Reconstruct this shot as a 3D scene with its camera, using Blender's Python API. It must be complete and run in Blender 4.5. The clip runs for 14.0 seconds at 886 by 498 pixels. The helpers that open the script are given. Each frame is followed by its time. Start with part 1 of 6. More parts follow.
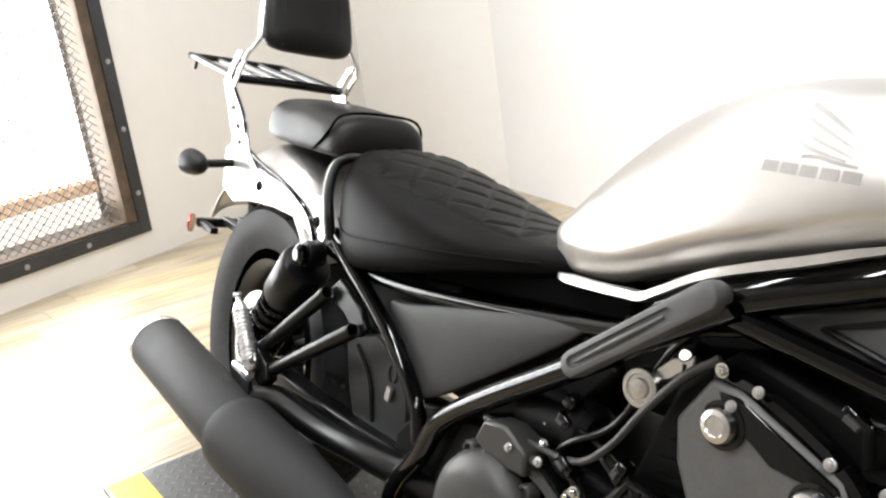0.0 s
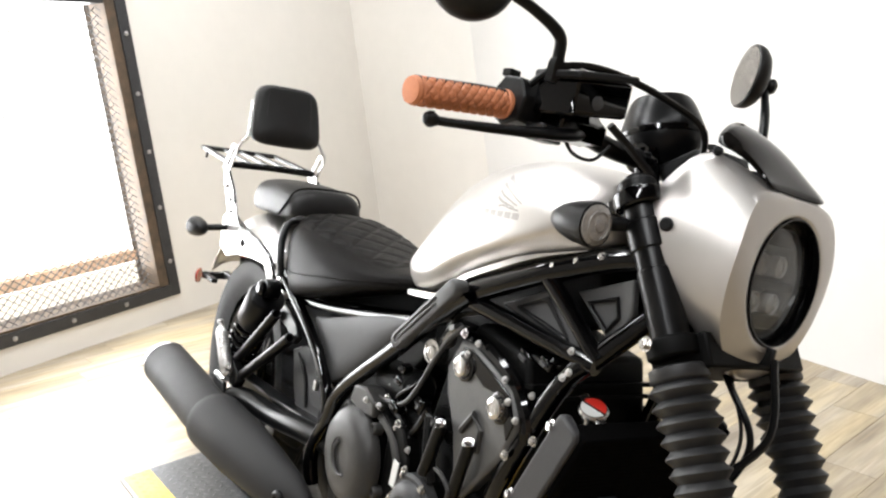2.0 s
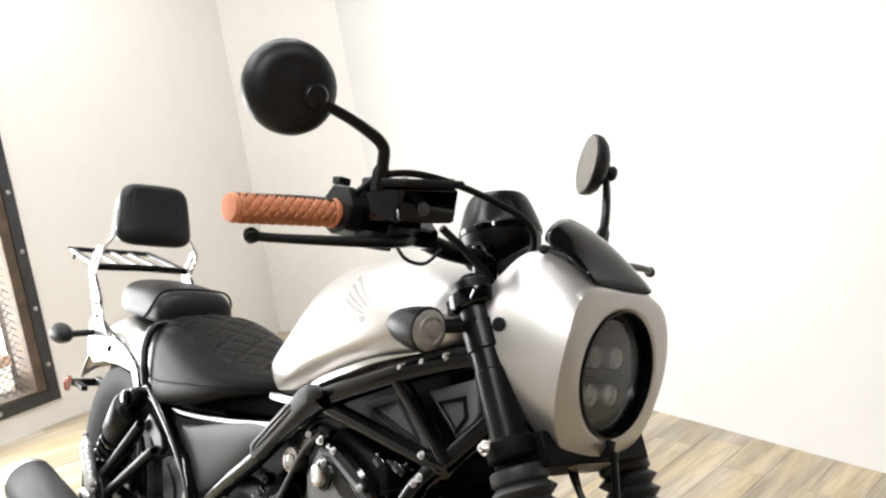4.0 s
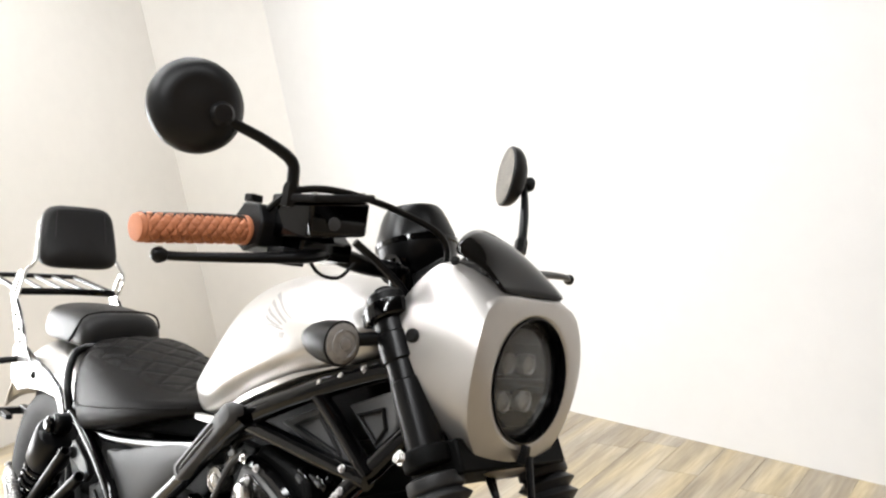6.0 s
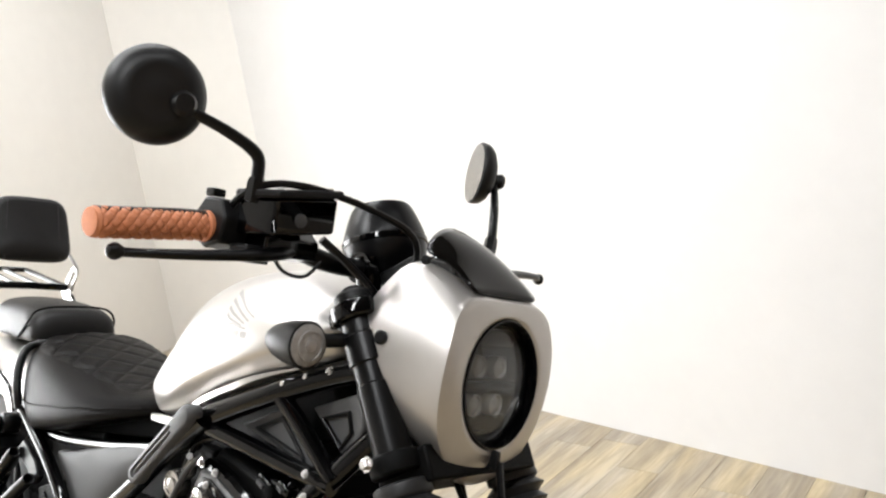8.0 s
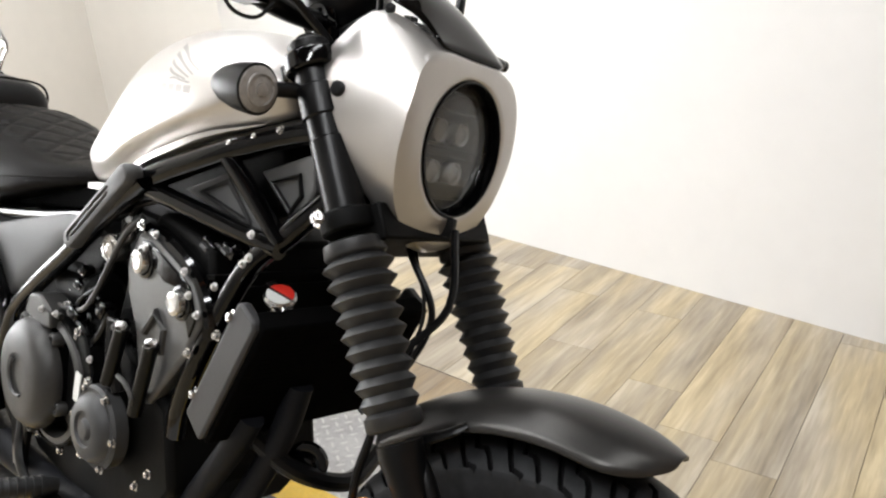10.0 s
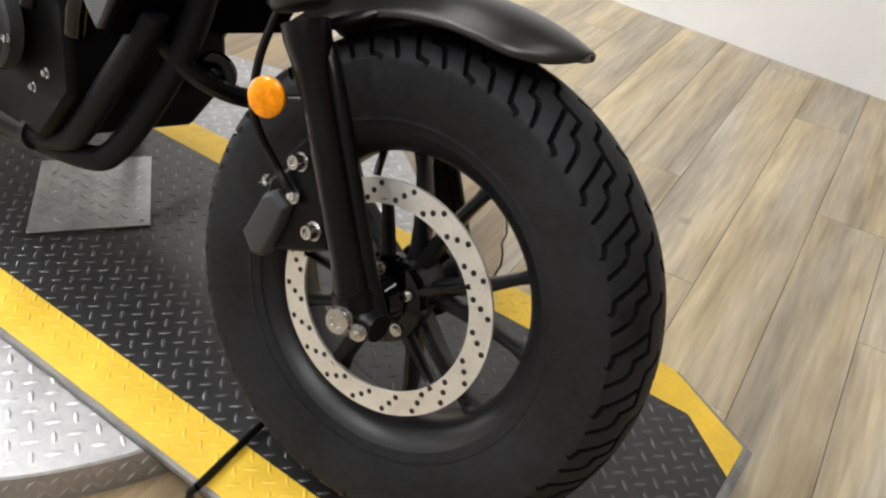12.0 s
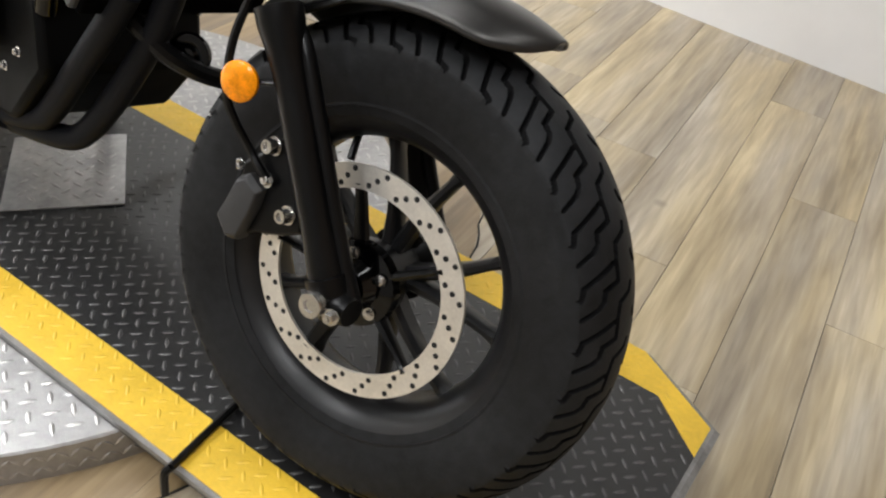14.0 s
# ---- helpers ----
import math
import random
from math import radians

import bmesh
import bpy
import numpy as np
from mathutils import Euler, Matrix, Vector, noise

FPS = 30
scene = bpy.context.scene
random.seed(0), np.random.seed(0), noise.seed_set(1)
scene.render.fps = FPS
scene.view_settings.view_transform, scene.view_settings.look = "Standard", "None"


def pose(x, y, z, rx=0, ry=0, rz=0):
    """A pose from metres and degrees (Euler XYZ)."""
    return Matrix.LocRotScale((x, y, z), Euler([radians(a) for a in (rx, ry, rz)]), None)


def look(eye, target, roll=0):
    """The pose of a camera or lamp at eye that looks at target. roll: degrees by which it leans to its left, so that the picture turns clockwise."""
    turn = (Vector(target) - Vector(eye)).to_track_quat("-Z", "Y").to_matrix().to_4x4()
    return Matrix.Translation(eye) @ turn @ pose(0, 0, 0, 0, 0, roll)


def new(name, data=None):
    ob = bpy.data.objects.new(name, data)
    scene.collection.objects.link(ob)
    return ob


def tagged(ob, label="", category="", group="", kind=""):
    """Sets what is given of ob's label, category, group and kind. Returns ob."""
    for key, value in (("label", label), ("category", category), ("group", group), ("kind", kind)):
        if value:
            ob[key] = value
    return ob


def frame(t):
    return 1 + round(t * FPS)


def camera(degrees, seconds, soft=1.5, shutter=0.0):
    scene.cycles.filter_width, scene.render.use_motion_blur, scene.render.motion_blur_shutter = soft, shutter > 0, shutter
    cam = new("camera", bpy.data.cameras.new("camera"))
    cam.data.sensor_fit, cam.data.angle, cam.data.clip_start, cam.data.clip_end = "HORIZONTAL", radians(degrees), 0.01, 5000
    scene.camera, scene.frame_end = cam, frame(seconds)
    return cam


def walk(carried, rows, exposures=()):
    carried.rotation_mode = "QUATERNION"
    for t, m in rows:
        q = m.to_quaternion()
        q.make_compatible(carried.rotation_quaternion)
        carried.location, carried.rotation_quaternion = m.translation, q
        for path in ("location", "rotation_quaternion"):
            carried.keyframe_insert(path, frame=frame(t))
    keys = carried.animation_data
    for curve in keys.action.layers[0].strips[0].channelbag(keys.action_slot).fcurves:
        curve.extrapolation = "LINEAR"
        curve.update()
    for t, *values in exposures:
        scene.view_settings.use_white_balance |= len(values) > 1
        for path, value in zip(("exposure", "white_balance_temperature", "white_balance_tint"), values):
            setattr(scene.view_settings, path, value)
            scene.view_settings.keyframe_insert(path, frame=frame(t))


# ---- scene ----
cam = camera(56.0, 14.0, soft=2.3)
PATH = [
    (0, (1.274, -0.545, 1.115), (-0.298, 0.506, 0.462), -2.0),
    (0.5, (1.521, -0.446, 1.139), (-0.225, 0.329, 0.548), -0.1),
    (1, (1.666, -0.453, 1.12), (-0.085, 0.293, 0.508), -1.7),
    (1.5, (1.787, -0.564, 1.119), (0.141, 0.4, 0.517), -4.0),
    (2, (1.857, -0.601, 1.166), (0.182, 0.395, 0.716), -2.4),
    (2.5, (1.863, -0.579, 1.194), (0.171, 0.43, 0.847), -3.1),
    (3, (1.869, -0.561, 1.204), (0.199, 0.496, 0.898), -3.1),
    (3.5, (1.883, -0.536, 1.203), (0.263, 0.599, 0.908), -3.7),
    (6, (1.936, -0.495, 1.199), (0.442, 0.806, 0.925), -5.6),
    (6.5, (1.933, -0.494, 1.204), (0.461, 0.836, 0.95), -4.9),
    (7, (1.926, -0.492, 1.205), (0.476, 0.862, 0.95), -4.8),
    (9.5, (1.874, -0.468, 1.142), (0.529, 0.918, 0.624), -2.7),
    (10, (1.87, -0.471, 1.101), (0.58, 0.904, 0.433), -0.3),
    (10.5, (1.874, -0.472, 1.064), (0.658, 0.892, 0.252), 1.5),
    (11, (1.891, -0.484, 1.029), (0.751, 0.853, 0.073), 3.0),
    (11.5, (1.917, -0.494, 0.989), (0.866, 0.82, -0.093), 5.4),
    (12, (1.933, -0.493, 0.954), (0.966, 0.794, -0.233), 7.3),
    (12.5, (1.934, -0.496, 0.928), (1.024, 0.768, -0.326), 9.0),
    (13, (1.933, -0.506, 0.914), (1.069, 0.756, -0.375), 10.5),
    (13.5, (1.937, -0.515, 0.931), (1.08, 0.765, -0.345), 11.4),
    (14, (1.938, -0.488, 0.968), (1.033, 0.805, -0.261), 8.9),
]
EXPOSURES = [(0.0, 0.08), (9.5, 0.05), (11.5, 0.05), (12.5, -0.12), (14.0, -0.14)]
walk(cam, [(t, look(eye, target, roll)) for t, eye, target, roll in PATH], EXPOSURES)

# ---- world and light ----
world = bpy.data.worlds.new("world")
scene.world = world
world.use_nodes = True
wnt = world.node_tree
sky = wnt.nodes.new("ShaderNodeTexSky")
sky.sky_type, sky.sun_disc, sky.sun_elevation, sky.sun_rotation = "NISHITA", False, radians(40), radians(120)
wnt.links.new(sky.outputs[0], wnt.nodes["Background"].inputs[0])
wnt.nodes["Background"].inputs[1].default_value = 0.1


def area_lamp(name, m, sx, sy, watts, colour=(1, 1, 1)):
    d = bpy.data.lights.new(name, "AREA")
    d.shape, d.size, d.size_y, d.energy, d.color = "RECTANGLE", sx, sy, watts, colour
    ob = new(name, d)
    ob.matrix_world = m
    return ob


# ---- materials ----
def mat(name, colour, rough=0.5, metal=0.0, vary=0.15, scale=20.0, bump=0.0, bump_scale=200.0, coat=0.0, wear=0.0, emit=0.0, alpha_glass=False, rand=0.0, spec=0.5, see=0.0):
    m = bpy.data.materials.new(name)
    m.use_nodes = True
    nt = m.node_tree
    N, Lk = nt.nodes, nt.links
    b = N["Principled BSDF"]
    b.inputs["Roughness"].default_value = rough
    b.inputs["Metallic"].default_value = metal
    b.inputs["Specular IOR Level"].default_value = spec
    b.inputs["Coat Weight"].default_value = coat
    b.inputs["Coat Roughness"].default_value = 0.08
    tc = N.new("ShaderNodeTexCoord")
    n1 = N.new("ShaderNodeTexNoise")
    n1.inputs["Scale"].default_value, n1.inputs["Detail"].default_value = scale, 6
    Lk.new(tc.outputs["Object"], n1.inputs["Vector"])
    n2 = N.new("ShaderNodeTexNoise")
    n2.inputs["Scale"].default_value, n2.inputs["Detail"].default_value = scale * 9, 3
    Lk.new(tc.outputs["Object"], n2.inputs["Vector"])
    mixn = N.new("ShaderNodeMath")
    mixn.operation = "MULTIPLY_ADD"
    mixn.inputs[1].default_value, mixn.inputs[2].default_value = 0.35, 0.0
    Lk.new(n2.outputs[0], mixn.inputs[0])
    addn = N.new("ShaderNodeMath")
    addn.operation = "MULTIPLY_ADD"
    addn.inputs[1].default_value = 0.65
    Lk.new(n1.outputs[0], addn.inputs[0])
    Lk.new(mixn.outputs[0], addn.inputs[2])
    ramp = N.new("ShaderNodeMapRange")
    ramp.inputs[1].default_value, ramp.inputs[2].default_value = 0.3, 0.7
    ramp.inputs[3].default_value, ramp.inputs[4].default_value = 1 - vary, 1 + vary
    Lk.new(addn.outputs[0], ramp.inputs[0])
    val = ramp.outputs[0]
    if rand:
        info = N.new("ShaderNodeObjectInfo")
        r2 = N.new("ShaderNodeMapRange")
        r2.inputs[3].default_value, r2.inputs[4].default_value = 1 - rand, 1 + rand
        Lk.new(info.outputs["Random"], r2.inputs[0])
        mm = N.new("ShaderNodeMath")
        mm.operation = "MULTIPLY"
        Lk.new(val, mm.inputs[0])
        Lk.new(r2.outputs[0], mm.inputs[1])
        val = mm.outputs[0]
    mul = N.new("ShaderNodeVectorMath")
    mul.operation = "SCALE"
    mul.inputs[0].default_value = colour
    Lk.new(val, mul.inputs["Scale"])
    col = mul.outputs[0]
    if wear:
        geo = N.new("ShaderNodeNewGeometry")
        pr = N.new("ShaderNodeMapRange")
        pr.inputs[1].default_value, pr.inputs[2].default_value = 0.52, 0.62
        Lk.new(geo.outputs["Pointiness"], pr.inputs[0])
        mx = N.new("ShaderNodeMix")
        mx.data_type = "RGBA"
        mx.inputs["B"].default_value = (0.35, 0.34, 0.33, 1)
        mw = N.new("ShaderNodeMath")
        mw.operation = "MULTIPLY"
        mw.inputs[1].default_value = wear
        Lk.new(pr.outputs[0], mw.inputs[0])
        Lk.new(mw.outputs[0], mx.inputs["Factor"])
        Lk.new(col, mx.inputs["A"])
        col = mx.outputs["Result"]
    Lk.new(col, b.inputs["Base Color"])
    rr = N.new("ShaderNodeMapRange")
    rr.inputs[3].default_value, rr.inputs[4].default_value = max(0.02, rough * 0.85), min(1, rough * 1.15)
    Lk.new(n1.outputs[0], rr.inputs[0])
    Lk.new(rr.outputs[0], b.inputs["Roughness"])
    if bump:
        n3 = N.new("ShaderNodeTexNoise")
        n3.inputs["Scale"].default_value, n3.inputs["Detail"].default_value = bump_scale, 4
        Lk.new(tc.outputs["Object"], n3.inputs["Vector"])
        bp = N.new("ShaderNodeBump")
        bp.inputs["Strength"].default_value, bp.inputs["Distance"].default_value = bump, 0.001
        Lk.new(n3.outputs[0], bp.inputs["Height"])
        Lk.new(bp.outputs[0], b.inputs["Normal"])
    if emit:
        b.inputs["Emission Color"].default_value = (*colour, 1)
        b.inputs["Emission Strength"].default_value = emit
    if see:
        b.inputs["Alpha"].default_value = see
    if alpha_glass:
        b.inputs["Transmission Weight"].default_value = 1.0
        b.inputs["IOR"].default_value = 1.45
    return m


M = {
    "silver": mat("satin_silver_paint", (0.51, 0.49, 0.466), 0.36, 0.85, 0.04, 6, 0.03, 900, coat=0.05),
    "silver_trim": mat("bright_silver_trim", (0.58, 0.57, 0.56), 0.28, 0.8, 0.05, 10),
    "leather": mat("black_leatherette", (0.0036, 0.0031, 0.0029), 0.33, 0, 0.2, 15, 0.35, 700, spec=0.034),
    "vinyl": mat("black_pad_vinyl", (0.0125, 0.012, 0.0118), 0.40, 0, 0.15, 15, 0.3, 700, spec=0.16),
    "thread": mat("grey_thread", (0.012, 0.011, 0.011), 0.8, 0, 0.2, 60),
    "rubber": mat("tyre_rubber", (0.0118, 0.0121, 0.0131), 0.58, 0, 0.6, 9, 0.4, 220, spec=0.17),
    # tyre rubber darkened to paint the shade inside the tread grooves
    "groove": mat("shaded_groove_rubber", (0.0022, 0.0022, 0.0024), 0.7, 0, 0.3, 12, 0.3, 220, spec=0.08),
    "gaiter": mat("gaiter_rubber", (0.0125, 0.0126, 0.0132), 0.45, 0, 0.3, 25, 0.15, 300, spec=0.42),
    "gloss": mat("gloss_black_enamel", (0.0006, 0.0006, 0.0007), 0.07, 0, 0.1, 10, spec=0.34),
    "satin": mat("satin_black_paint", (0.0018, 0.0018, 0.002), 0.30, 0, 0.15, 20, 0.08, 500, spec=0.22),
    "matte": mat("matte_black_paint", (0.004, 0.004, 0.0042), 0.40, 0, 0.15, 25, 0.12, 600, spec=0.28),
    "plastic": mat("black_plastic", (0.004, 0.004, 0.0043), 0.40, 0, 0.12, 30, 0.2, 800, spec=0.22),
    "charcoal": mat("charcoal_engine_cover", (0.040, 0.039, 0.038), 0.42, 0.4, 0.14, 18, 0.14, 900, spec=0.3),
    "cast_grey": mat("grey_cast_cover", (0.088, 0.0865, 0.085), 0.42, 0.35, 0.14, 18, 0.14, 900, spec=0.3),
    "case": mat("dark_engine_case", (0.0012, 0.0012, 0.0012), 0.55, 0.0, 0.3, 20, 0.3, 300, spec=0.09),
    "muffler": mat("grey_muffler_coating", (0.019, 0.0188, 0.0188), 0.6, 0.0, 0.12, 15, 0.2, 700, spec=0.15),
    "header": mat("heat_darkened_pipe", (0.0055, 0.0058, 0.0074), 0.55, 0.0, 0.3, 14, 0.15, 300, spec=0.14),
    "steel": mat("bright_steel", (0.50, 0.49, 0.475), 0.26, 1.0, 0.2, 60, 0.05, 500),
    "disc": mat("brushed_brake_disc", (0.74, 0.71, 0.66), 0.34, 0.75, 0.16, 30, 0.25, 400),
    "shroud": mat("grey_black_moulding", (0.034, 0.034, 0.0348), 0.46, 0, 0.12, 30, 0.3, 700, spec=0.3),
    "cover": mat("metallic_black_side_cover", (0.036, 0.036, 0.036), 0.45, 0.0, 0.12, 12, 0.06, 500, spec=0.12),
    "fender_black": mat("satin_charcoal_fender", (0.040, 0.038, 0.036), 0.34, 0.75, 0.12, 14, 0.05, 700),
    "panel": mat("grey_pressed_panel", (0.072, 0.072, 0.073), 0.5, 0, 0.1, 25, 0.25, 700, spec=0.35),
    # near-black for the radiator core, the clutch gap and the seat pan
    "void": mat("dull_near_black", (0.0012, 0.0012, 0.0012), 0.9, 0, 0.2, 60, spec=0.03),
    "wheel": mat("satin_black_wheel_paint", (0.009, 0.009, 0.0098), 0.38, 0, 0.2, 20, 0.1, 500, spec=0.36),
    "hole": mat("dark_hole", (0.006, 0.006, 0.006), 0.8, 0, 0.1, 50),
    "orange": mat("tan_orange_rubber", (0.52, 0.19, 0.088), 0.6, 0, 0.12, 30, 0.15, 500),
    "amber": mat("amber_reflector", (0.84, 0.27, 0.001), 0.18, 0, 0.5, 70, 0.6, 140, spec=0.3),
    "red": mat("red_decal", (0.62, 0.03, 0.02), 0.35, 0, 0.1, 60),
    "redlens": mat("red_lens", (0.35, 0.02, 0.015), 0.15, 0, 0.15, 90, coat=0.7),
    "label": mat("white_label", (0.62, 0.62, 0.60), 0.5, 0, 0.1, 60),
    "smoke": mat("smoked_screen", (0.002, 0.0017, 0.0014), 0.05, 0, 0.1, 10, spec=0.2),
    # grey base veils the clear glass like a pale wall mirrored in it
    "lens": mat("veiled_headlamp_glass", (0.11, 0.115, 0.115), 0.03, 0, 0.02, 10, see=0.34, spec=1.0),
    "reflector": mat("lamp_reflector", (0.14, 0.14, 0.14), 0.25, 0.4, 0.3, 30),
    "led": mat("lamp_bulb_lens", (0.70, 0.70, 0.68), 0.12, 0.3, 0.3, 60, coat=0.6),
    "sigglass": mat("signal_lens", (0.24, 0.228, 0.215), 0.2, 0.1, 0.25, 150, coat=0.6),
    "mirror": mat("mirror_glass", (0.9, 0.9, 0.9), 0.02, 1.0, 0.01, 10),
    "logo": mat("grey_logo", (0.30, 0.285, 0.272), 0.4, 0.5, 0.1, 30),
    "logo_dark": mat("dark_grey_logo", (0.32, 0.305, 0.29), 0.42, 0.6, 0.1, 30),
    "wall": mat("white_wall_paint", (0.70, 0.69, 0.677), 0.6, 0, 0.03, 1.6, 0.10, 90),
    "wall_warm": mat("cream_wall_paint", (0.70, 0.675, 0.635), 0.6, 0, 0.035, 1.6, 0.10, 90),
    # ceiling and far walls stay unseen; their tones set what gloss parts reflect
    "ceiling": mat("dark_ceiling_paint", (0.10, 0.10, 0.105), 0.7, 0, 0.06, 2, 0.1, 80),
    "wall_dark": mat("unseen_wall_reflection_tan", (0.34, 0.25, 0.18), 0.7, 0, 0.05, 2, 0.1, 80),
    "wall_far": mat("unseen_wall_reflection_grey", (0.34, 0.325, 0.31), 0.7, 0, 0.05, 2, 0.1, 80),
    "plate_side": mat("grey_plate_edge", (0.26, 0.255, 0.25), 0.42, 0.6, 0.35, 20, 0.4, 90),
    "win_frame": mat("dark_steel_frame", (0.035, 0.035, 0.037), 0.4, 0.4, 0.3, 12, 0.15, 200),
    "win_wood": mat("weathered_brown_timber", (0.075, 0.050, 0.030), 0.7, 0, 0.6, 22, 0.4, 160),
    # orange timber with the daylight glare mixed into its colour
    "win_orange": mat("glare_paled_orange_timber", (0.90, 0.62, 0.42), 0.7, 0, 0.2, 20, 0.3, 160),
    "mesh": mat("expanded_metal", (0.055, 0.055, 0.055), 0.5, 0.5, 0.3, 60),
    "daylight": mat("daylight_backdrop", (1.0, 1.0, 1.0), 0.5, 0, 0.02, 2, emit=3.0),
    "plate_black": mat("black_chequer_plate", (0.0042, 0.0042, 0.0044), 0.38, 0.0, 0.6, 7, 0.25, 200, spec=0.8),
    # edge wear, on a base lightened to carry the platform's sheen
    "plate_tread": mat("worn_sheen_black_tread", (0.075, 0.075, 0.075), 0.30, 0.5, 0.6, 9, 0.15, 300, wear=0.1, spec=0.5),
    "yellow": mat("yellow_safety_paint", (0.72, 0.46, 0.035), 0.42, 0, 0.16, 14, 0.2, 200),
    "alu": mat("bare_aluminium_plate", (0.36, 0.355, 0.35), 0.42, 0.7, 0.25, 10, 0.12, 250),
    "alu_dark": mat("scuffed_aluminium_sheet", (0.40, 0.395, 0.39), 0.40, 0.8, 0.35, 10, 0.12, 250),
    "alu_tread": mat("aluminium_tread", (0.48, 0.47, 0.46), 0.34, 0.8, 0.15, 30),
    "screw": mat("screw_head", (0.35, 0.34, 0.33), 0.4, 0.8, 0.2, 80),
}


# wood-look vinyl plank
def plank_material(name="wood_look_plank", shade=(1.0, 1.0, 1.0)):
    m = bpy.data.materials.new(name)
    m.use_nodes = True
    nt = m.node_tree
    N, Lk = nt.nodes, nt.links
    b = N["Principled BSDF"]
    tc, info, geo = N.new("ShaderNodeTexCoord"), N.new("ShaderNodeObjectInfo"), N.new("ShaderNodeNewGeometry")
    rnd = N.new("ShaderNodeMath")
    rnd.operation = "ADD"
    Lk.new(info.outputs["Random"], rnd.inputs[0])
    Lk.new(geo.outputs["Random Per Island"], rnd.inputs[1])
    off = N.new("ShaderNodeVectorMath")
    off.operation = "SCALE"
    off.inputs[0].default_value = (37.0, 53.0, 11.0)
    Lk.new(rnd.outputs[0], off.inputs["Scale"])
    add = N.new("ShaderNodeVectorMath")
    add.operation = "ADD"
    Lk.new(tc.outputs["Object"], add.inputs[0])
    Lk.new(off.outputs[0], add.inputs[1])
    mp = N.new("ShaderNodeMapping")
    mp.inputs["Scale"].default_value = (13.0, 1.5, 4.0)
    Lk.new(add.outputs[0], mp.inputs["Vector"])
    n1 = N.new("ShaderNodeTexNoise")
    n1.inputs["Scale"].default_value, n1.inputs["Detail"].default_value, n1.inputs["Distortion"].default_value = 1.0, 5, 0.35
    Lk.new(mp.outputs[0], n1.inputs["Vector"])
    mp2 = N.new("ShaderNodeMapping")
    mp2.inputs["Scale"].default_value = (85.0, 6.0, 10.0)
    Lk.new(add.outputs[0], mp2.inputs["Vector"])
    n2 = N.new("ShaderNodeTexNoise")
    n2.inputs["Scale"].default_value, n2.inputs["Detail"].default_value, n2.inputs["Distortion"].default_value = 1.0, 6, 0.25
    Lk.new(mp2.outputs[0], n2.inputs["Vector"])
    ramp = N.new("ShaderNodeValToRGB")
    e = ramp.color_ramp.elements
    e[0].position, e[0].color = 0.34, (0.215, 0.174, 0.122, 1)
    e[1].position, e[1].color = 0.64, (0.510, 0.442, 0.330, 1)
    x = e.new(0.45)
    x.color = (0.320, 0.264, 0.187, 1)
    x = e.new(0.56)
    x.color = (0.415, 0.350, 0.253, 1)
    mixf = N.new("ShaderNodeMath")
    mixf.operation = "MULTIPLY_ADD"
    mixf.inputs[1].default_value = 0.36
    Lk.new(n2.outputs[0], mixf.inputs[0])
    m8 = N.new("ShaderNodeMath")
    m8.operation = "MULTIPLY"
    m8.inputs[1].default_value = 0.66
    Lk.new(n1.outputs[0], m8.inputs[0])
    Lk.new(m8.outputs[0], mixf.inputs[2])
    Lk.new(mixf.outputs[0], ramp.inputs[0])
    # yellow and grey patches
    mp3 = N.new("ShaderNodeMapping")
    mp3.inputs["Scale"].default_value = (8.0, 1.1, 4.0)
    mp3.inputs["Location"].default_value = (3.0, 8.0, 1.0)
    Lk.new(add.outputs[0], mp3.inputs["Vector"])
    n3 = N.new("ShaderNodeTexNoise")
    n3.inputs["Scale"].default_value, n3.inputs["Detail"].default_value = 1.0, 6
    Lk.new(mp3.outputs[0], n3.inputs["Vector"])
    tint_f = N.new("ShaderNodeMapRange")
    tint_f.inputs[1].default_value, tint_f.inputs[2].default_value = 0.40, 0.62
    Lk.new(n3.outputs[0], tint_f.inputs[0])
    tint = N.new("ShaderNodeMix")
    tint.data_type = "RGBA"
    tint.inputs["A"].default_value, tint.inputs["B"].default_value = (0.94, 0.96, 1.02, 1), (1.10, 1.05, 0.88, 1)
    Lk.new(tint_f.outputs[0], tint.inputs["Factor"])
    tinted = N.new("ShaderNodeVectorMath")
    tinted.operation = "MULTIPLY"
    Lk.new(ramp.outputs[0], tinted.inputs[0])
    Lk.new(tint.outputs["Result"], tinted.inputs[1])
    # knots
    vor = N.new("ShaderNodeTexVoronoi")
    vor.inputs["Scale"].default_value = 2.6
    Lk.new(add.outputs[0], vor.inputs["Vector"])
    kr = N.new("ShaderNodeMapRange")
    kr.inputs[1].default_value, kr.inputs[2].default_value, kr.inputs[3].default_value, kr.inputs[4].default_value = 0.01, 0.05, 0.5, 0.0
    Lk.new(vor.outputs["Distance"], kr.inputs[0])
    mx = N.new("ShaderNodeMix")
    mx.data_type = "RGBA"
    mx.inputs["B"].default_value = (0.10, 0.075, 0.055, 1)
    Lk.new(kr.outputs[0], mx.inputs["Factor"])
    Lk.new(tinted.outputs[0], mx.inputs["A"])
    tone = N.new("ShaderNodeMapRange")
    tone.inputs[2].default_value = 2.0
    tone.inputs[3].default_value, tone.inputs[4].default_value = 0.90, 1.10
    Lk.new(rnd.outputs[0], tone.inputs[0])
    sc = N.new("ShaderNodeVectorMath")
    sc.operation = "SCALE"
    Lk.new(mx.outputs["Result"], sc.inputs[0])
    Lk.new(tone.outputs[0], sc.inputs["Scale"])
    hue = N.new("ShaderNodeVectorMath")
    hue.operation = "MULTIPLY"
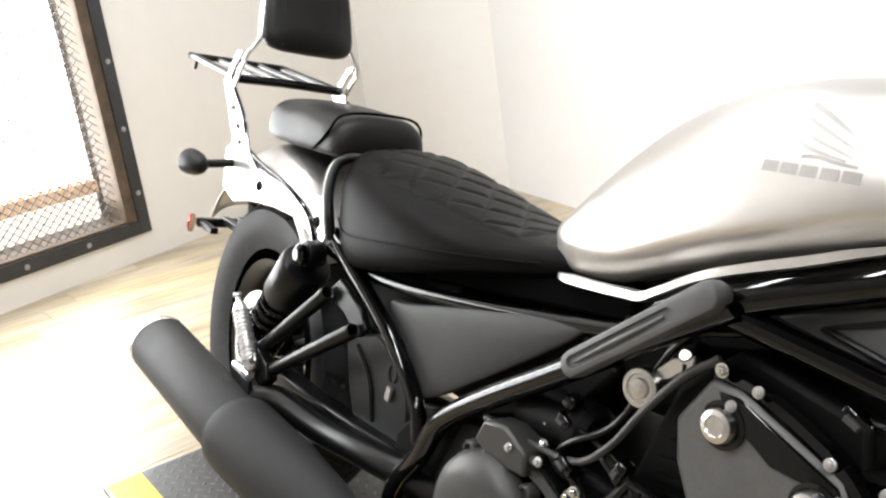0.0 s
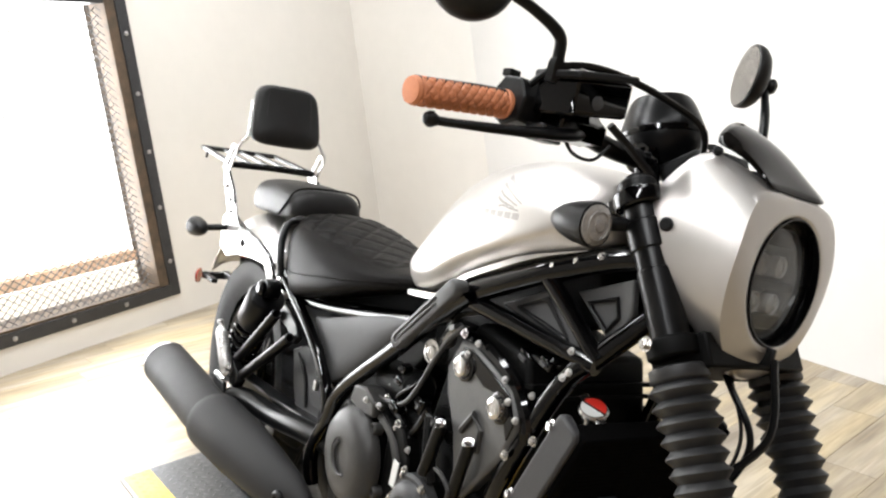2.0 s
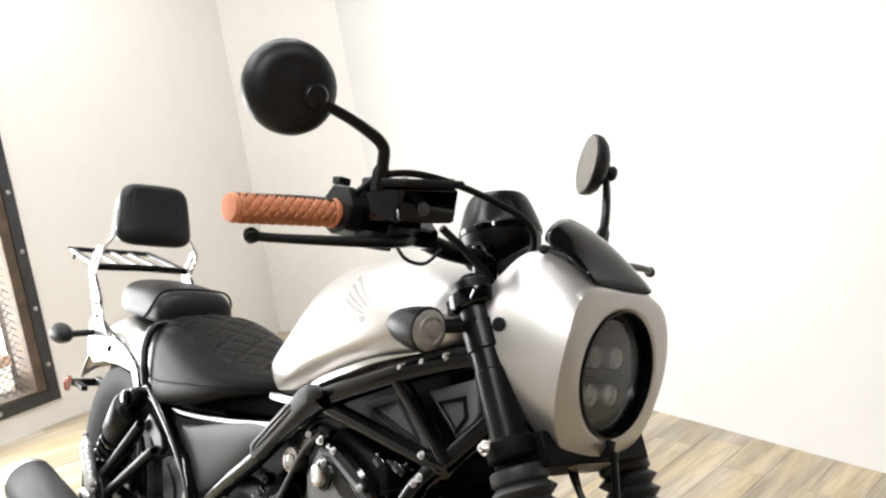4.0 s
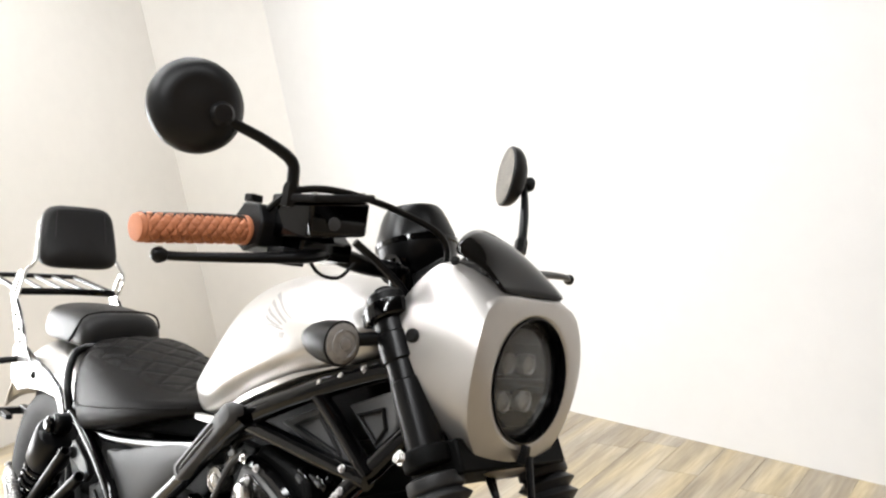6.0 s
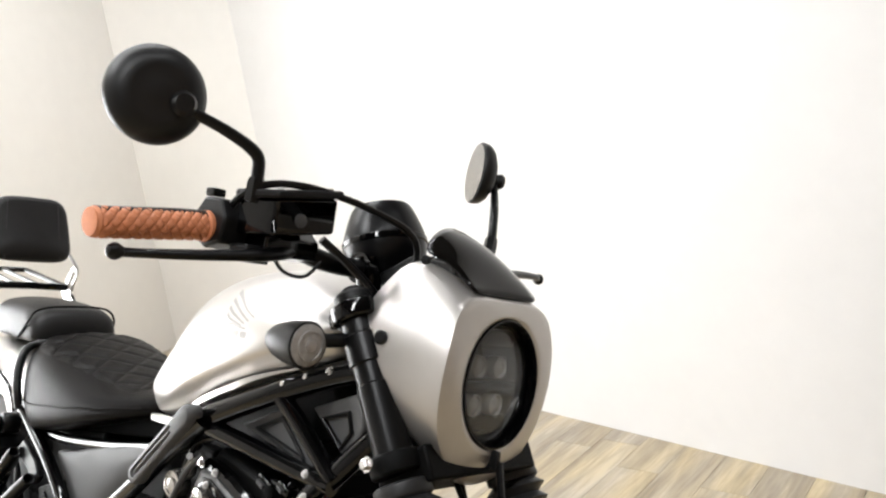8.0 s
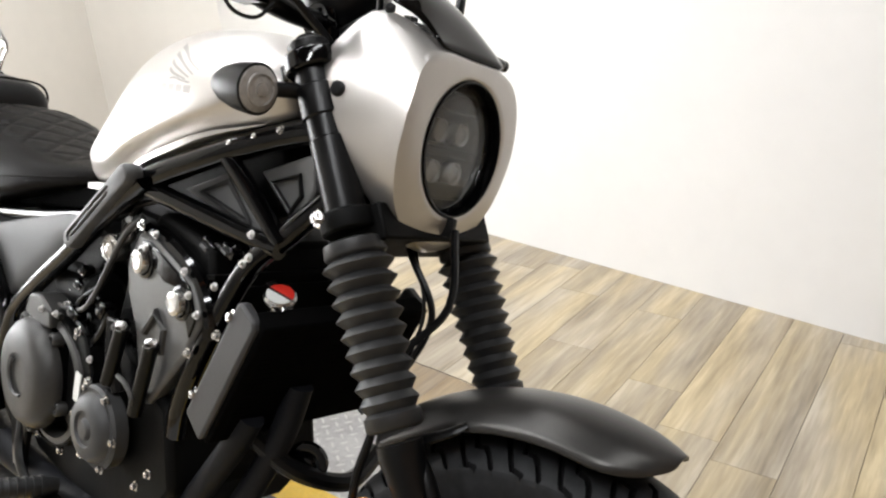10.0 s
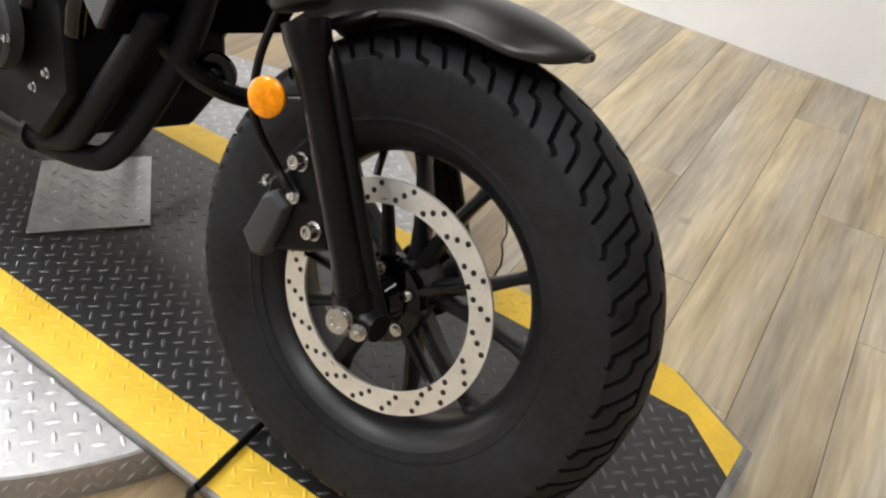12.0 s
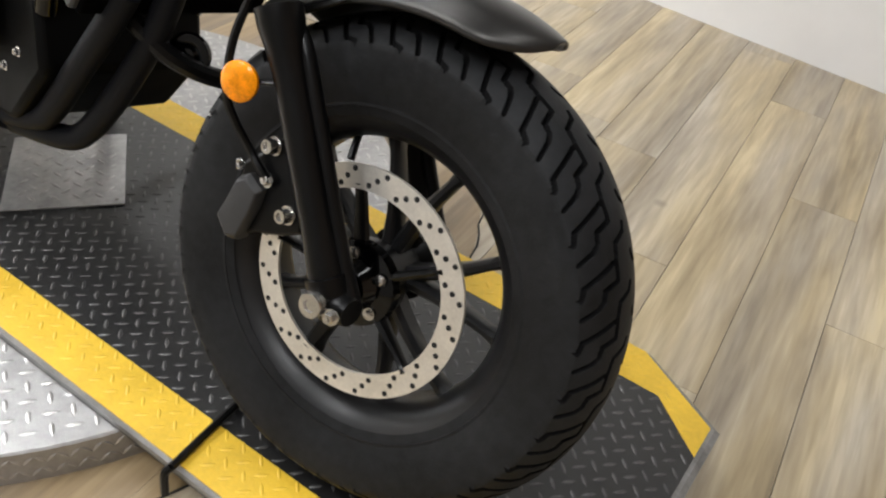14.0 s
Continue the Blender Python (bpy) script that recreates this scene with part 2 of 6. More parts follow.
    hue.inputs[1].default_value = shade
    Lk.new(sc.outputs[0], hue.inputs[0])
    Lk.new(hue.outputs[0], b.inputs["Base Color"])
    b.inputs["Roughness"].default_value = 0.34
    bpn = N.new("ShaderNodeBump")
    bpn.inputs["Strength"].default_value, bpn.inputs["Distance"].default_value = 0.25, 0.001
    Lk.new(n2.outputs[0], bpn.inputs["Height"])
    Lk.new(bpn.outputs[0], b.inputs["Normal"])
    return m


M["plank"] = plank_material()
M["plank_brown"] = plank_material("brown_wood_look_plank", (0.60, 0.53, 0.46))


# ---- mesh helpers ----
def mesh_of(name, verts, faces, smooth=35.0):
    me = bpy.data.meshes.new(name)
    me.from_pydata([tuple(v) for v in verts], [], faces)
    bmm = bmesh.new()
    bmm.from_mesh(me)
    bmesh.ops.recalc_face_normals(bmm, faces=bmm.faces)
    bmm.to_mesh(me)
    bmm.free()
    if smooth:
        me.polygons.foreach_set("use_smooth", [True] * len(me.polygons))
        me.set_sharp_from_angle(angle=radians(smooth))
    return me


def obj(name, geo, material, parent=None, label="", smooth=35.0, basis=None, bevel=0.0, sub=0):
    """Links (verts, faces) or a mesh as one object, a child of parent where there is one."""
    me = geo if isinstance(geo, bpy.types.Mesh) else mesh_of(name, geo[0], geo[1], smooth)
    if not me.materials:
        me.materials.append(M[material])
    ob = new(name, me)
    if parent is not None:
        ob.parent = parent
    if basis is not None:
        ob.matrix_basis = basis
    if label:
        ob["label"] = label
    if bevel:
        b = ob.modifiers.new("bevel", "BEVEL")
        b.width, b.segments, b.limit_method, b.angle_limit = bevel, 2, "ANGLE", radians(40)
    if sub:
        s = ob.modifiers.new("subdivision", "SUBSURF")
        s.levels = s.render_levels = sub
    return ob


def join(*geos):
    vs, fs = [], []
    for v, f in geos:
        n = len(vs)
        vs += [Vector(p) for p in v]
        fs += [tuple(i + n for i in q) for q in f]
    return vs, fs


def moved(geo, m):
    return [m @ Vector(v) for v in geo[0]], geo[1]


def loft(rings, closed=True, caps=True):
    n = len(rings[0])
    vs = [Vector(p) for r in rings for p in r]
    fs = []
    for i in range(len(rings) - 1):
        for j in range(n if closed else n - 1):
            k = (j + 1) % n
            fs.append((i * n + j, i * n + k, (i + 1) * n + k, (i + 1) * n + j))
    if caps and closed:
        fs.append(tuple(range(n)))
        fs.append(tuple(range((len(rings) - 1) * n, len(rings) * n)))
    return vs, fs


def smooth_line(pts, steps=6, closed=False):
    pts = [Vector(p) for p in pts]
    out, n = [], len(pts)
    for i in range(n if closed else n - 1):
        p1, p2 = pts[i], pts[(i + 1) % n]
        p0 = pts[i - 1] if (closed or i > 0) else p1 * 2 - p2
        p3 = pts[(i + 2) % n] if (closed or i + 2 < n) else p2 * 2 - p1
        for s in range(steps):
            t = s / steps
            out.append(0.5 * ((2 * p1) + (p2 - p0) * t + (2 * p0 - 5 * p1 + 4 * p2 - p3) * t * t + (3 * p1 - p0 - 3 * p2 + p3) * t ** 3))
    if not closed:
        out.append(pts[-1])
    return out


def tube(pts, r, segs=12, steps=6, closed=False, flat=1.0, smooth=True):
    """A pipe along the points; r is one radius or one for each point; flat squashes it across."""
    rad = list(r) if isinstance(r, (list, tuple)) else [r] * len(pts)
    line = smooth_line(pts, steps, closed) if smooth else [Vector(p) for p in pts]
    k = steps if smooth else 1
    radii = []
    for i in range(len(line)):
        a = i / k
        j = min(int(a), len(rad) - 1)
        j2 = min(j + 1, len(rad) - 1)
        radii.append(rad[j] + (rad[j2] - rad[j]) * (a - j))
    rings, up = [], None
    for i, p in enumerate(line):
        a = line[(i - 1) % len(line)] if (closed or i > 0) else p
        b = line[(i + 1) % len(line)] if (closed or i + 1 < len(line)) else p
        d = (b - a).normalized()
        if up is None:
            up = Vector((0, 0, 1)) if abs(d.z) < 0.9 else Vector((0, 1, 0))
        side = d.cross(up).normalized()
        up = side.cross(d).normalized()
        rings.append([p + (side * math.cos(t) + up * math.sin(t) * flat) * radii[i] for t in (2 * math.pi * s / segs for s in range(segs))])
    if closed:
        rings.append(rings[0])
        v, f = loft(rings[:-1], True, False)
        n, m = segs, len(rings) - 1
        f += [((m - 1) * n + j, (m - 1) * n + (j + 1) % n, (j + 1) % n, j) for j in range(n)]
        return v, f
    return loft(rings)


def lathe(profile, origin, axis, segs=24, closed_profile=False, caps=True):
    """Turns (radius, height) pairs about an axis."""
    a = Vector(axis).normalized()
    q = a.to_track_quat("Z", "Y").to_matrix()
    o = Vector(origin)
    rings = [[o + q @ Vector((r * math.cos(2 * math.pi * s / segs), r * math.sin(2 * math.pi * s / segs), h)) for s in range(segs)] for r, h in profile]
    if closed_profile:
        v, f = loft(rings, True, False)
        n, m = segs, len(rings)
        f += [((m - 1) * n + j, (m - 1) * n + (j + 1) % n, (j + 1) % n, j) for j in range(n)]
        return v, f
    return loft(rings, True, caps)


def rod(a, b, r, segs=12):
    a, b = Vector(a), Vector(b)
    return lathe([(r, 0), (r, (b - a).length)], a, b - a, segs)


def box(sx, sy, sz, m=Matrix()):
    v = [m @ Vector((x * sx / 2, y * sy / 2, z * sz / 2)) for x in (-1, 1) for y in (-1, 1) for z in (-1, 1)]
    return v, [(0, 1, 3, 2), (4, 6, 7, 5), (0, 4, 5, 1), (2, 3, 7, 6), (0, 2, 6, 4), (1, 5, 7, 3)]


def slab(outline, a, b, axis="y"):
    """A flat outline given as pairs, made solid from a to b along one axis."""
    def p(u, w, h):
        return Vector((u, h, w)) if axis == "y" else Vector((u, w, h)) if axis == "z" else Vector((h, u, w))
    n = len(outline)
    vs = [p(u, w, a) for u, w in outline] + [p(u, w, b) for u, w in outline]
    fs = [tuple(range(n)), tuple(range(n, 2 * n))] + [(i, (i + 1) % n, n + (i + 1) % n, n + i) for i in range(n)]
    return vs, fs


def bolt(at, axis, r=0.007, h=0.006):
    """A hexagon head on a washer."""
    return join(lathe([(r * 1.45, 0), (r * 1.45, h * 0.25)], at, axis, 16), lathe([(r, 0), (r, h * 0.9), (r * 0.85, h)], at, axis, 6), lathe([(r * 0.45, h), (r * 0.4, h * 1.15)], at, axis, 8))


# ---- the room ----
WALL_Y = 2.06
WD = Vector((-0.430, 0.903, 0)).normalized()
WN = Vector((0.903, 0.430, 0)).normalized()
H = 3.0
S0 = -2.6


def wpt(s, z, out=0.0):
    """A point of the window wall: s along it, z up, out into the room."""
    p = Vector((-1.618, -0.771, 0)) + WD * s + WN * out
    return Vector((p.x, p.y, z))


def wall_piece(name, a, b, z0, z1, thick, label, material="wall"):
    a, b = Vector((*a, 0)), Vector((*b, 0))
    d = (b - a).normalized()
    n = Vector((-d.y, d.x, 0)) * thick
    v = [Vector((p.x, p.y, z)) for z in (z0, z1) for p in (a, b, b + n, a + n)]
    f = [(0, 1, 2, 3), (4, 5, 6, 7), (0, 1, 5, 4), (1, 2, 6, 5), (2, 3, 7, 6), (3, 0, 4, 7)]
    return tagged(obj(name, (v, f), material, smooth=0), label, "wall", kind="structure")


# the room's two upright corner edges lean a little towards the window, as its jamb does
def edge_west(z):
    p = wpt(2.775 - 0.125 * z, z)
    return (p.x, p.y)


def edge_north(z):
    return (-1.98 - 0.18 * z, WALL_Y)


def wall_between(name, low_a, low_b, top_a, top_b, out, label, material):
    """A wall standing on the line a to b, with leaning ends, 0.15 thick."""
    n = Vector((*out, 0)).normalized() * 0.15
    rings = []
    for k in range(13):
        h = k / 12
        p, q = Vector((*low_a, 0)).lerp(Vector((*top_a, H)), h), Vector((*low_b, 0)).lerp(Vector((*top_b, H)), h)
        rings.append([p.lerp(q, j / 6) for j in range(7)] + [q + n, p + n])
    return tagged(obj(name, loft(rings), material, smooth=30), label, "wall", kind="structure")


# window opening along the wall
WS0, WS1, WZ0, WZ1 = -0.75, 1.09, 0.165, 1.45
X_END, Y_END = 4.2, -3.6
wall_between("wall_north", (X_END, WALL_Y), edge_north(0), (X_END, WALL_Y), edge_north(H), (0, 1), "smooth white painted wall behind the motorcycle", "wall")
wall_between("wall_corner", edge_north(0), edge_west(0), edge_north(H), edge_west(H), (-0.4, 0.9), "narrow cream wall between the corner and the window wall", "wall_warm")
south = wpt(S0, 0)


def west(name, s0, s1, z0, z1, label):
    a, b = wpt(s1, 0), wpt(s0, 0)
    return wall_piece(name, (a.x, a.y), (b.x, b.y), z0, z1, -0.15, label, "wall_warm")


poly = [(WS1, 0), (WS1, WZ0), (WS1 - 0.11, WZ1), (WS1 - 0.11, H), (2.775 - 0.125 * H, H), (2.775, 0)]
v = [wpt(s, z) for s, z in poly] + [wpt(s, z, -0.15) for s, z in poly]
tagged(obj("wall_west", (v, [tuple(range(6)), tuple(range(6, 12))] + [(i, (i + 1) % 6, 6 + (i + 1) % 6, 6 + i) for i in range(6)]), "wall_warm", smooth=0), "off-white painted wall beside the meshed window", "wall", kind="structure")
west("wall_west_below", WS0, WS1, 0, WZ0, "scuffed white wall strip below the window")
west("wall_west_above", WS0, WS1 - 0.11, WZ1, H, "off-white wall above the window")
west("wall_west_far", S0, WS0, 0, H, "off-white wall past the window")
# unseen south and east walls, added to close the room and tint reflections
wall_piece("wall_south", (south.x, south.y), (X_END, south.y), 0, H, -0.15, "unseen grey wall behind the camera, toned for darker reflections", "wall_far")
wall_piece("wall_east", (X_END, south.y), (X_END, WALL_Y), 0, H, -0.15, "unseen end wall, tan to warm the reflections", "wall_dark")
# unseen ceiling, kept dark so that black parts mirror less
v, f = box(8.5, 8.5, 0.1, pose(0.6, -0.6, H + 0.05))
tagged(obj("ceiling", (v, f), "ceiling", smooth=0), "unseen ceiling, dark to keep reflections low", "ceiling", kind="structure")
# window: timber lining, dark steel frame with screws, expanded metal, posts outside
win = tagged(new("window_1"), "large window with dark steel frame and expanded metal screen", "window", kind="structure")


def wq(s, z, out=0.0):
    """A point of the slightly racked window."""
    return wpt(s - 0.085 * (z - 0.11), z, out)


def wbar(name, s0, s1, z0, z1, o0, o1, material, label="", bevel=0.002):
    v = [wq(s, z, o) for s in (s0, s1) for z in (z0, z1) for o in (o0, o1)]
    return obj(name, (v, [(0, 1, 3, 2), (4, 6, 7, 5), (0, 4, 5, 1), (2, 3, 7, 6), (0, 2, 6, 4), (1, 5, 7, 3)]), material, win, label, smooth=0, bevel=bevel)


FB = 0.055
FS0, FS1, FZ0, FZ1 = WS0 - 0.05, 1.165, 0.11, 1.53
wbar("steel_frame", FS1 - FB, FS1, FZ0, FZ1, 0.002, 0.012, "win_frame", "dark steel flat bar with screw heads")
wbar("steel_frame", FS0, FS0 + FB, FZ0, FZ1, 0.002, 0.012, "win_frame")
wbar("steel_frame", FS0 + FB, FS1 - FB, FZ0, FZ0 + FB, 0.002, 0.012, "win_frame")
wbar("steel_frame", FS0 + FB, FS1 - FB, FZ1 - FB, FZ1, 0.002, 0.012, "win_frame")
wbar("timber_lining", FS1 - FB - 0.05, FS1 - FB, FZ0 + FB, FZ1 - FB, -0.145, 0.006, "win_wood", "weathered brown timber lining")
wbar("timber_lining", FS0 + FB, FS0 + FB + 0.05, FZ0 + FB, FZ1 - FB, -0.145, 0.006, "win_wood")
wbar("timber_lining", FS0 + FB + 0.05, FS1 - FB - 0.05, FZ1 - FB - 0.03, FZ1 - FB, -0.145, 0.004, "win_frame")
wbar("timber_lining", FS0 + FB + 0.05, FS1 - FB - 0.05, FZ0 + FB, FZ0 + FB + 0.012, -0.145, 0.004, "win_wood")
# outside timbers wear the orange that is paled for glare
for s in (0.30,):
    wbar("post", s - 0.035, s + 0.035, 0.345, WZ1, -0.16, -0.10, "win_orange", "orange timber post outside the screen, paled for daylight glare")
wbar("rail", WS0, 1.045, 0.295, 0.345, -0.16, -0.10, "win_orange", "orange timber rail outside the screen, paled for daylight glare")
for z in [0.28 + 0.26 * i for i in range(5)]:
    p = wq(FS1 - FB / 2, z, 0.012)
    obj("screw", lathe([(0.0105, 0), (0.0105, 0.002), (0.006, 0.005)], p, WN, 12), "screw", win)
for i in range(7):
    p = wq(FS1 - 0.30 - 0.26 * i, FZ0 + FB / 2, 0.012)
    obj("screw", lathe([(0.0105, 0), (0.0105, 0.002), (0.006, 0.005)], p, WN, 12), "screw", win)
# expanded metal: zigzag strands
ms0, ms1, mz0, mz1 = WS0 + 0.02, FS1 - FB - 0.05, FZ0 + FB + 0.008, FZ1 - FB - 0.03
vs, fs = [], []


def strand(a, b, w=0.0015):
    d = (b - a).normalized()
    n = d.cross(WN).normalized() * w
    o = WN * 0.0016
    k = len(vs)
    vs.extend([a + n + o, a - n + o, a - n - o, a + n - o, b + n + o, b - n + o, b - n - o, b + n - o])
    fs.extend([(k, k + 1, k + 5, k + 4), (k + 1, k + 2, k + 6, k + 5), (k + 2, k + 3, k + 7, k + 6), (k + 3, k, k + 4, k + 7)])


PW, PH = 0.040, 0.017
rows = int((mz1 - mz0) / PH)
cols = int((ms1 - ms0) / PW)
for r in range(rows):
    for c in range(cols):
        off = 0.5 * (r % 2)
        s, z = ms0 + (c + off) * PW, mz0 + r * PH
        strand(wq(s, z, -0.02), wq(s + PW / 2, z + PH, -0.02))
        strand(wq(s + PW / 2, z + PH, -0.02), wq(s + PW, z, -0.02))
ob = obj("metal_screen", (vs, fs), "mesh", win, "diamond-pattern expanded metal screen", smooth=0)
ob["kind"] = "stuff"
v = [wpt(s, z, -1.2) for s, z in ((-4.0, -0.5), (4.0, -0.5), (4.0, 4.0), (-4.0, 4.0))]
tagged(obj("backdrop", (v, [(0, 1, 2, 3)]), "daylight", smooth=0), "blown-out daylight outside the window", "sky", kind="structure")
ground = [wpt(s, -0.02, o) for s, o in ((-4, -0.16), (4, -0.16), (4, -1.25), (-4, -1.25))]
tagged(obj("ground", (ground, [(0, 1, 2, 3)]), "wall", smooth=0), "pale ground outside the window", "ground", kind="structure")

# ---- floor planks ----
v, f = box(9.0, 9.0, 0.1, pose(0.6, -0.6, -0.058))
floor = tagged(obj("floor", (v, f), "hole", smooth=0), "wood-look vinyl plank floor", "floor", kind="structure")
PWID, PLEN = 0.150, 1.20
rot = pose(0.6, 0.6, 0, 0, 0, 10.0)


def plank_mesh(w, l):
    g = 0.0006
    a, b, c = w / 2 - g, l / 2 - g, 0.0006
    v = [(-a, -b, -0.008), (a, -b, -0.008), (a, b, -0.008), (-a, b, -0.008), (-a, -b, -0.0005), (a, -b, -0.0005), (a, b, -0.0005), (-a, b, -0.0005), (-a + c, -b + c, 0), (a - c, -b + c, 0), (a - c, b - c, 0), (-a + c, b - c, 0)]
    f = [(0, 1, 5, 4), (1, 2, 6, 5), (2, 3, 7, 6), (3, 0, 4, 7), (4, 5, 9, 8), (5, 6, 10, 9), (6, 7, 11, 10), (7, 4, 8, 11), (8, 9, 10, 11)]
    return v, f


pv, pf = plank_mesh(PWID, PLEN)
plank_me = mesh_of("plank", pv, pf, 0)
plank_me.materials.append(M["plank"])
rng = random.Random(4)
far_v, far_f = [], []
count = 0
for i in range(-28, 29):
    shift = rng.random() * PLEN
    for j in range(-4, 5):
        c = Vector((i * PWID, j * PLEN + shift, 0))
        w = rot @ c
        if not (-4.0 < w.x < 4.35 and -3.95 < w.y < 2.65):
            continue
        if -2.9 < w.x < 4.0 and -1.1 < w.y < 2.7 and count < 300:
            count += 1
            ob = new("plank", plank_me)
            ob.parent = floor
            ob.matrix_basis = rot @ Matrix.Translation(c)
        else:
            k = len(far_v)
            far_v += [rot @ (Vector(p) + c) for p in pv]
            far_f += [tuple(q + k for q in t) for t in pf]
if far_v:
    ob = obj("far_planks", (far_v, far_f), "plank", floor, smooth=0)
    ob["kind"] = "stuff"

# round inlay of browner planks under the turntable, each cut to the circle
inlay = tagged(new("floor_inlay"), "round inlay of browner, darker wood-look planks", "floor", kind="structure")
inlay.matrix_world = Matrix.Translation((0.482, 0.149, 0)) @ Matrix.Rotation(radians(10), 4, "Z")
IR = 0.8915
for k in range(12):
    o0, o1 = -IR + 2 * IR * k / 12 + 0.0005, -IR + 2 * IR * (k + 1) / 12 - 0.0005
    side = [o0 + (o1 - o0) * i / 8 for i in range(9)]
    rim = [(x, math.sqrt(max(0.0, IR * IR - x * x))) for x in side] + [(x, -math.sqrt(max(0.0, IR * IR - x * x))) for x in reversed(side)]
    obj("plank", slab([p for i, p in enumerate(rim) if i == 0 or p != rim[i - 1]], 0.0002, 0.0010, "z"), "plank_brown", inlay, smooth=0)

# ---- turntable and lift platform ----
TT = Vector((0.617, 0.084, 0))
TR = 0.663
TH = 0.060


def lozenge(c, ang, l, w, h):
    """One raised tread mark: a long pointed hump."""
    ca, sa = math.cos(ang), math.sin(ang)
    pts = [(-l / 2, 0, 0), (-l * 0.2, -w / 2, 0), (l * 0.2, -w / 2, 0), (l / 2, 0, 0), (l * 0.2, w / 2, 0), (-l * 0.2, w / 2, 0), (-l * 0.25, 0, h), (l * 0.25, 0, h)]
    v = [Vector((c[0] + x * ca - y * sa, c[1] + x * sa + y * ca, c[2] + z)) for x, y, z in pts]
    return v, [(0, 1, 6), (1, 2, 7, 6), (2, 3, 7), (3, 4, 7), (4, 5, 6, 7), (5, 0, 6)]


def tread(name, inside, x0, x1, y0, y1, z, step, turn, l, w, h, material, parent, label):
    vs, fs = [], []
    cx, cy = (x0 + x1) / 2, (y0 + y1) / 2
    n = int(math.hypot(x1 - x0, y1 - y0) / 2 / step) + 1
    g = turn + math.pi / 4
    for i in range(-n, n + 1):
        for j in range(-n, n + 1):
            x, y = cx + step * (i * math.cos(g) - j * math.sin(g)), cy + step * (i * math.sin(g) + j * math.cos(g))
            if x0 <= x <= x1 and y0 <= y <= y1 and inside(x, y):
                v, f = lozenge((x, y, z), g + (math.pi / 2 if (i + j) % 2 else 0), l, w, h)
                k = len(vs)
                vs += v
                fs += [tuple(q + k for q in t) for t in f]
    me = bpy.data.meshes.new(name)
    me.from_pydata([tuple(p) for p in vs], [], fs)
    me.polygons.foreach_set("use_smooth", [True] * len(me.polygons))
    ob = obj(name, me, material, parent, label)
    ob["kind"] = "stuff"
    return ob


tt = tagged(new("turntable"), "round silver chequer-plate turntable lying on the floor", "turntable")
tt.matrix_world = Matrix.Translation(TT)
obj("deck", lathe([(TR, 0.0), (TR, TH - 0.003), (TR - 0.003, TH), (0.05, TH)], (0, 0, 0), (0, 0, 1), 128), "alu", tt, "bare aluminium chequer plate")
tread("tread_pattern", lambda x, y: x * x + y * y < (TR - 0.012) ** 2, -TR, TR, -TR, TR, TH, 0.0275, 0.3, 0.025, 0.0062, 0.0018, "alu_tread", tt, "raised tread marks")
# the same chequer plate bent round the turntable's edge
vs, fs = [], []
for k in range(300):
    for j in range(2):
        ang = 2 * math.pi * (k + 0.5 * j) / 300
        out_, along_ = Vector((math.cos(ang), math.sin(ang), 0)), Vector((-math.sin(ang), math.cos(ang), 0))
        up_ = Vector((0, 0, 1))
        tilt_ = radians(45 if (k + j) % 2 else -45)
        d_ = along_ * math.cos(tilt_) + up_ * math.sin(tilt_)
        e_ = along_ * -math.sin(tilt_) + up_ * math.cos(tilt_)
        c_ = out_ * (TR - 0.0002) + up_ * (0.017 + 0.024 * j)
        n_ = len(vs)
        vs += [c_ - d_ * 0.0105, c_ - e_ * 0.003, c_ + d_ * 0.0105, c_ + e_ * 0.003, c_ - d_ * 0.005 + out_ * 0.0018, c_ + d_ * 0.005 + out_ * 0.0018]
        fs += [(n_ + a, n_ + b, n_ + c) for a, b, c in ((0, 1, 4), (1, 2, 5), (2, 3, 5), (3, 0, 4), (1, 5, 4), (3, 4, 5))]
ob = obj("edge_tread", (vs, fs), "alu_tread", tt, "raised tread marks on the turntable's edge", smooth=0)
ob["kind"] = "stuff"
# a worn round cut in the floor round the turntable
rng = random.Random(11)
wob = [0.004 * rng.uniform(-1, 1) for k in range(160)]
ringv = []
for k in range(160):
    ang = 2 * math.pi * k / 160
    for r_ in (-0.0016 - 0.0008 * rng.random(), 0.0016 + 0.0008 * rng.random()):
        ringv.append(Vector((0.482 + (0.893 + wob[k] + r_) * math.cos(ang), 0.149 + (0.893 + wob[k] + r_) * math.sin(ang), 0.0012)))
tagged(obj("floor_trim", (ringv, [(2 * k, 2 * k + 1, (2 * k + 3) % 320, (2 * k + 2) % 320) for k in range(160)]), "hole", smooth=0), "thin dark round cut in the plank floor", "floor seam", kind="structure")

PT = radians(5.6)
plat = tagged(new("lift_platform"), "black chequer-plate lift platform with yellow edge stripes", "platform")
plat.matrix_world = Matrix.Translation((0.735, 0.103, 0)) @ Matrix.Rotation(PT, 4, "Z")
PX0, PX1, PY0, PY1 = -1.185, 1.115, -0.304, 0.304
SW = 0.074
CH = 0.082
TOP = 0.08
deck_out = [(PX0, PY0), (PX1, PY0), (PX1, PY1 - CH), (PX1 - 0.145, PY1), (PX0, PY1)]
inner = [(PX0 + 0.006, PY0 + 0.004), (PX1 - 0.008, PY0 + 0.004), (PX1 - 0.008, PY1 - CH - 0.002), (PX1 - 0.148, PY1 - 0.004), (PX0 + 0.006, PY1 - 0.004)]
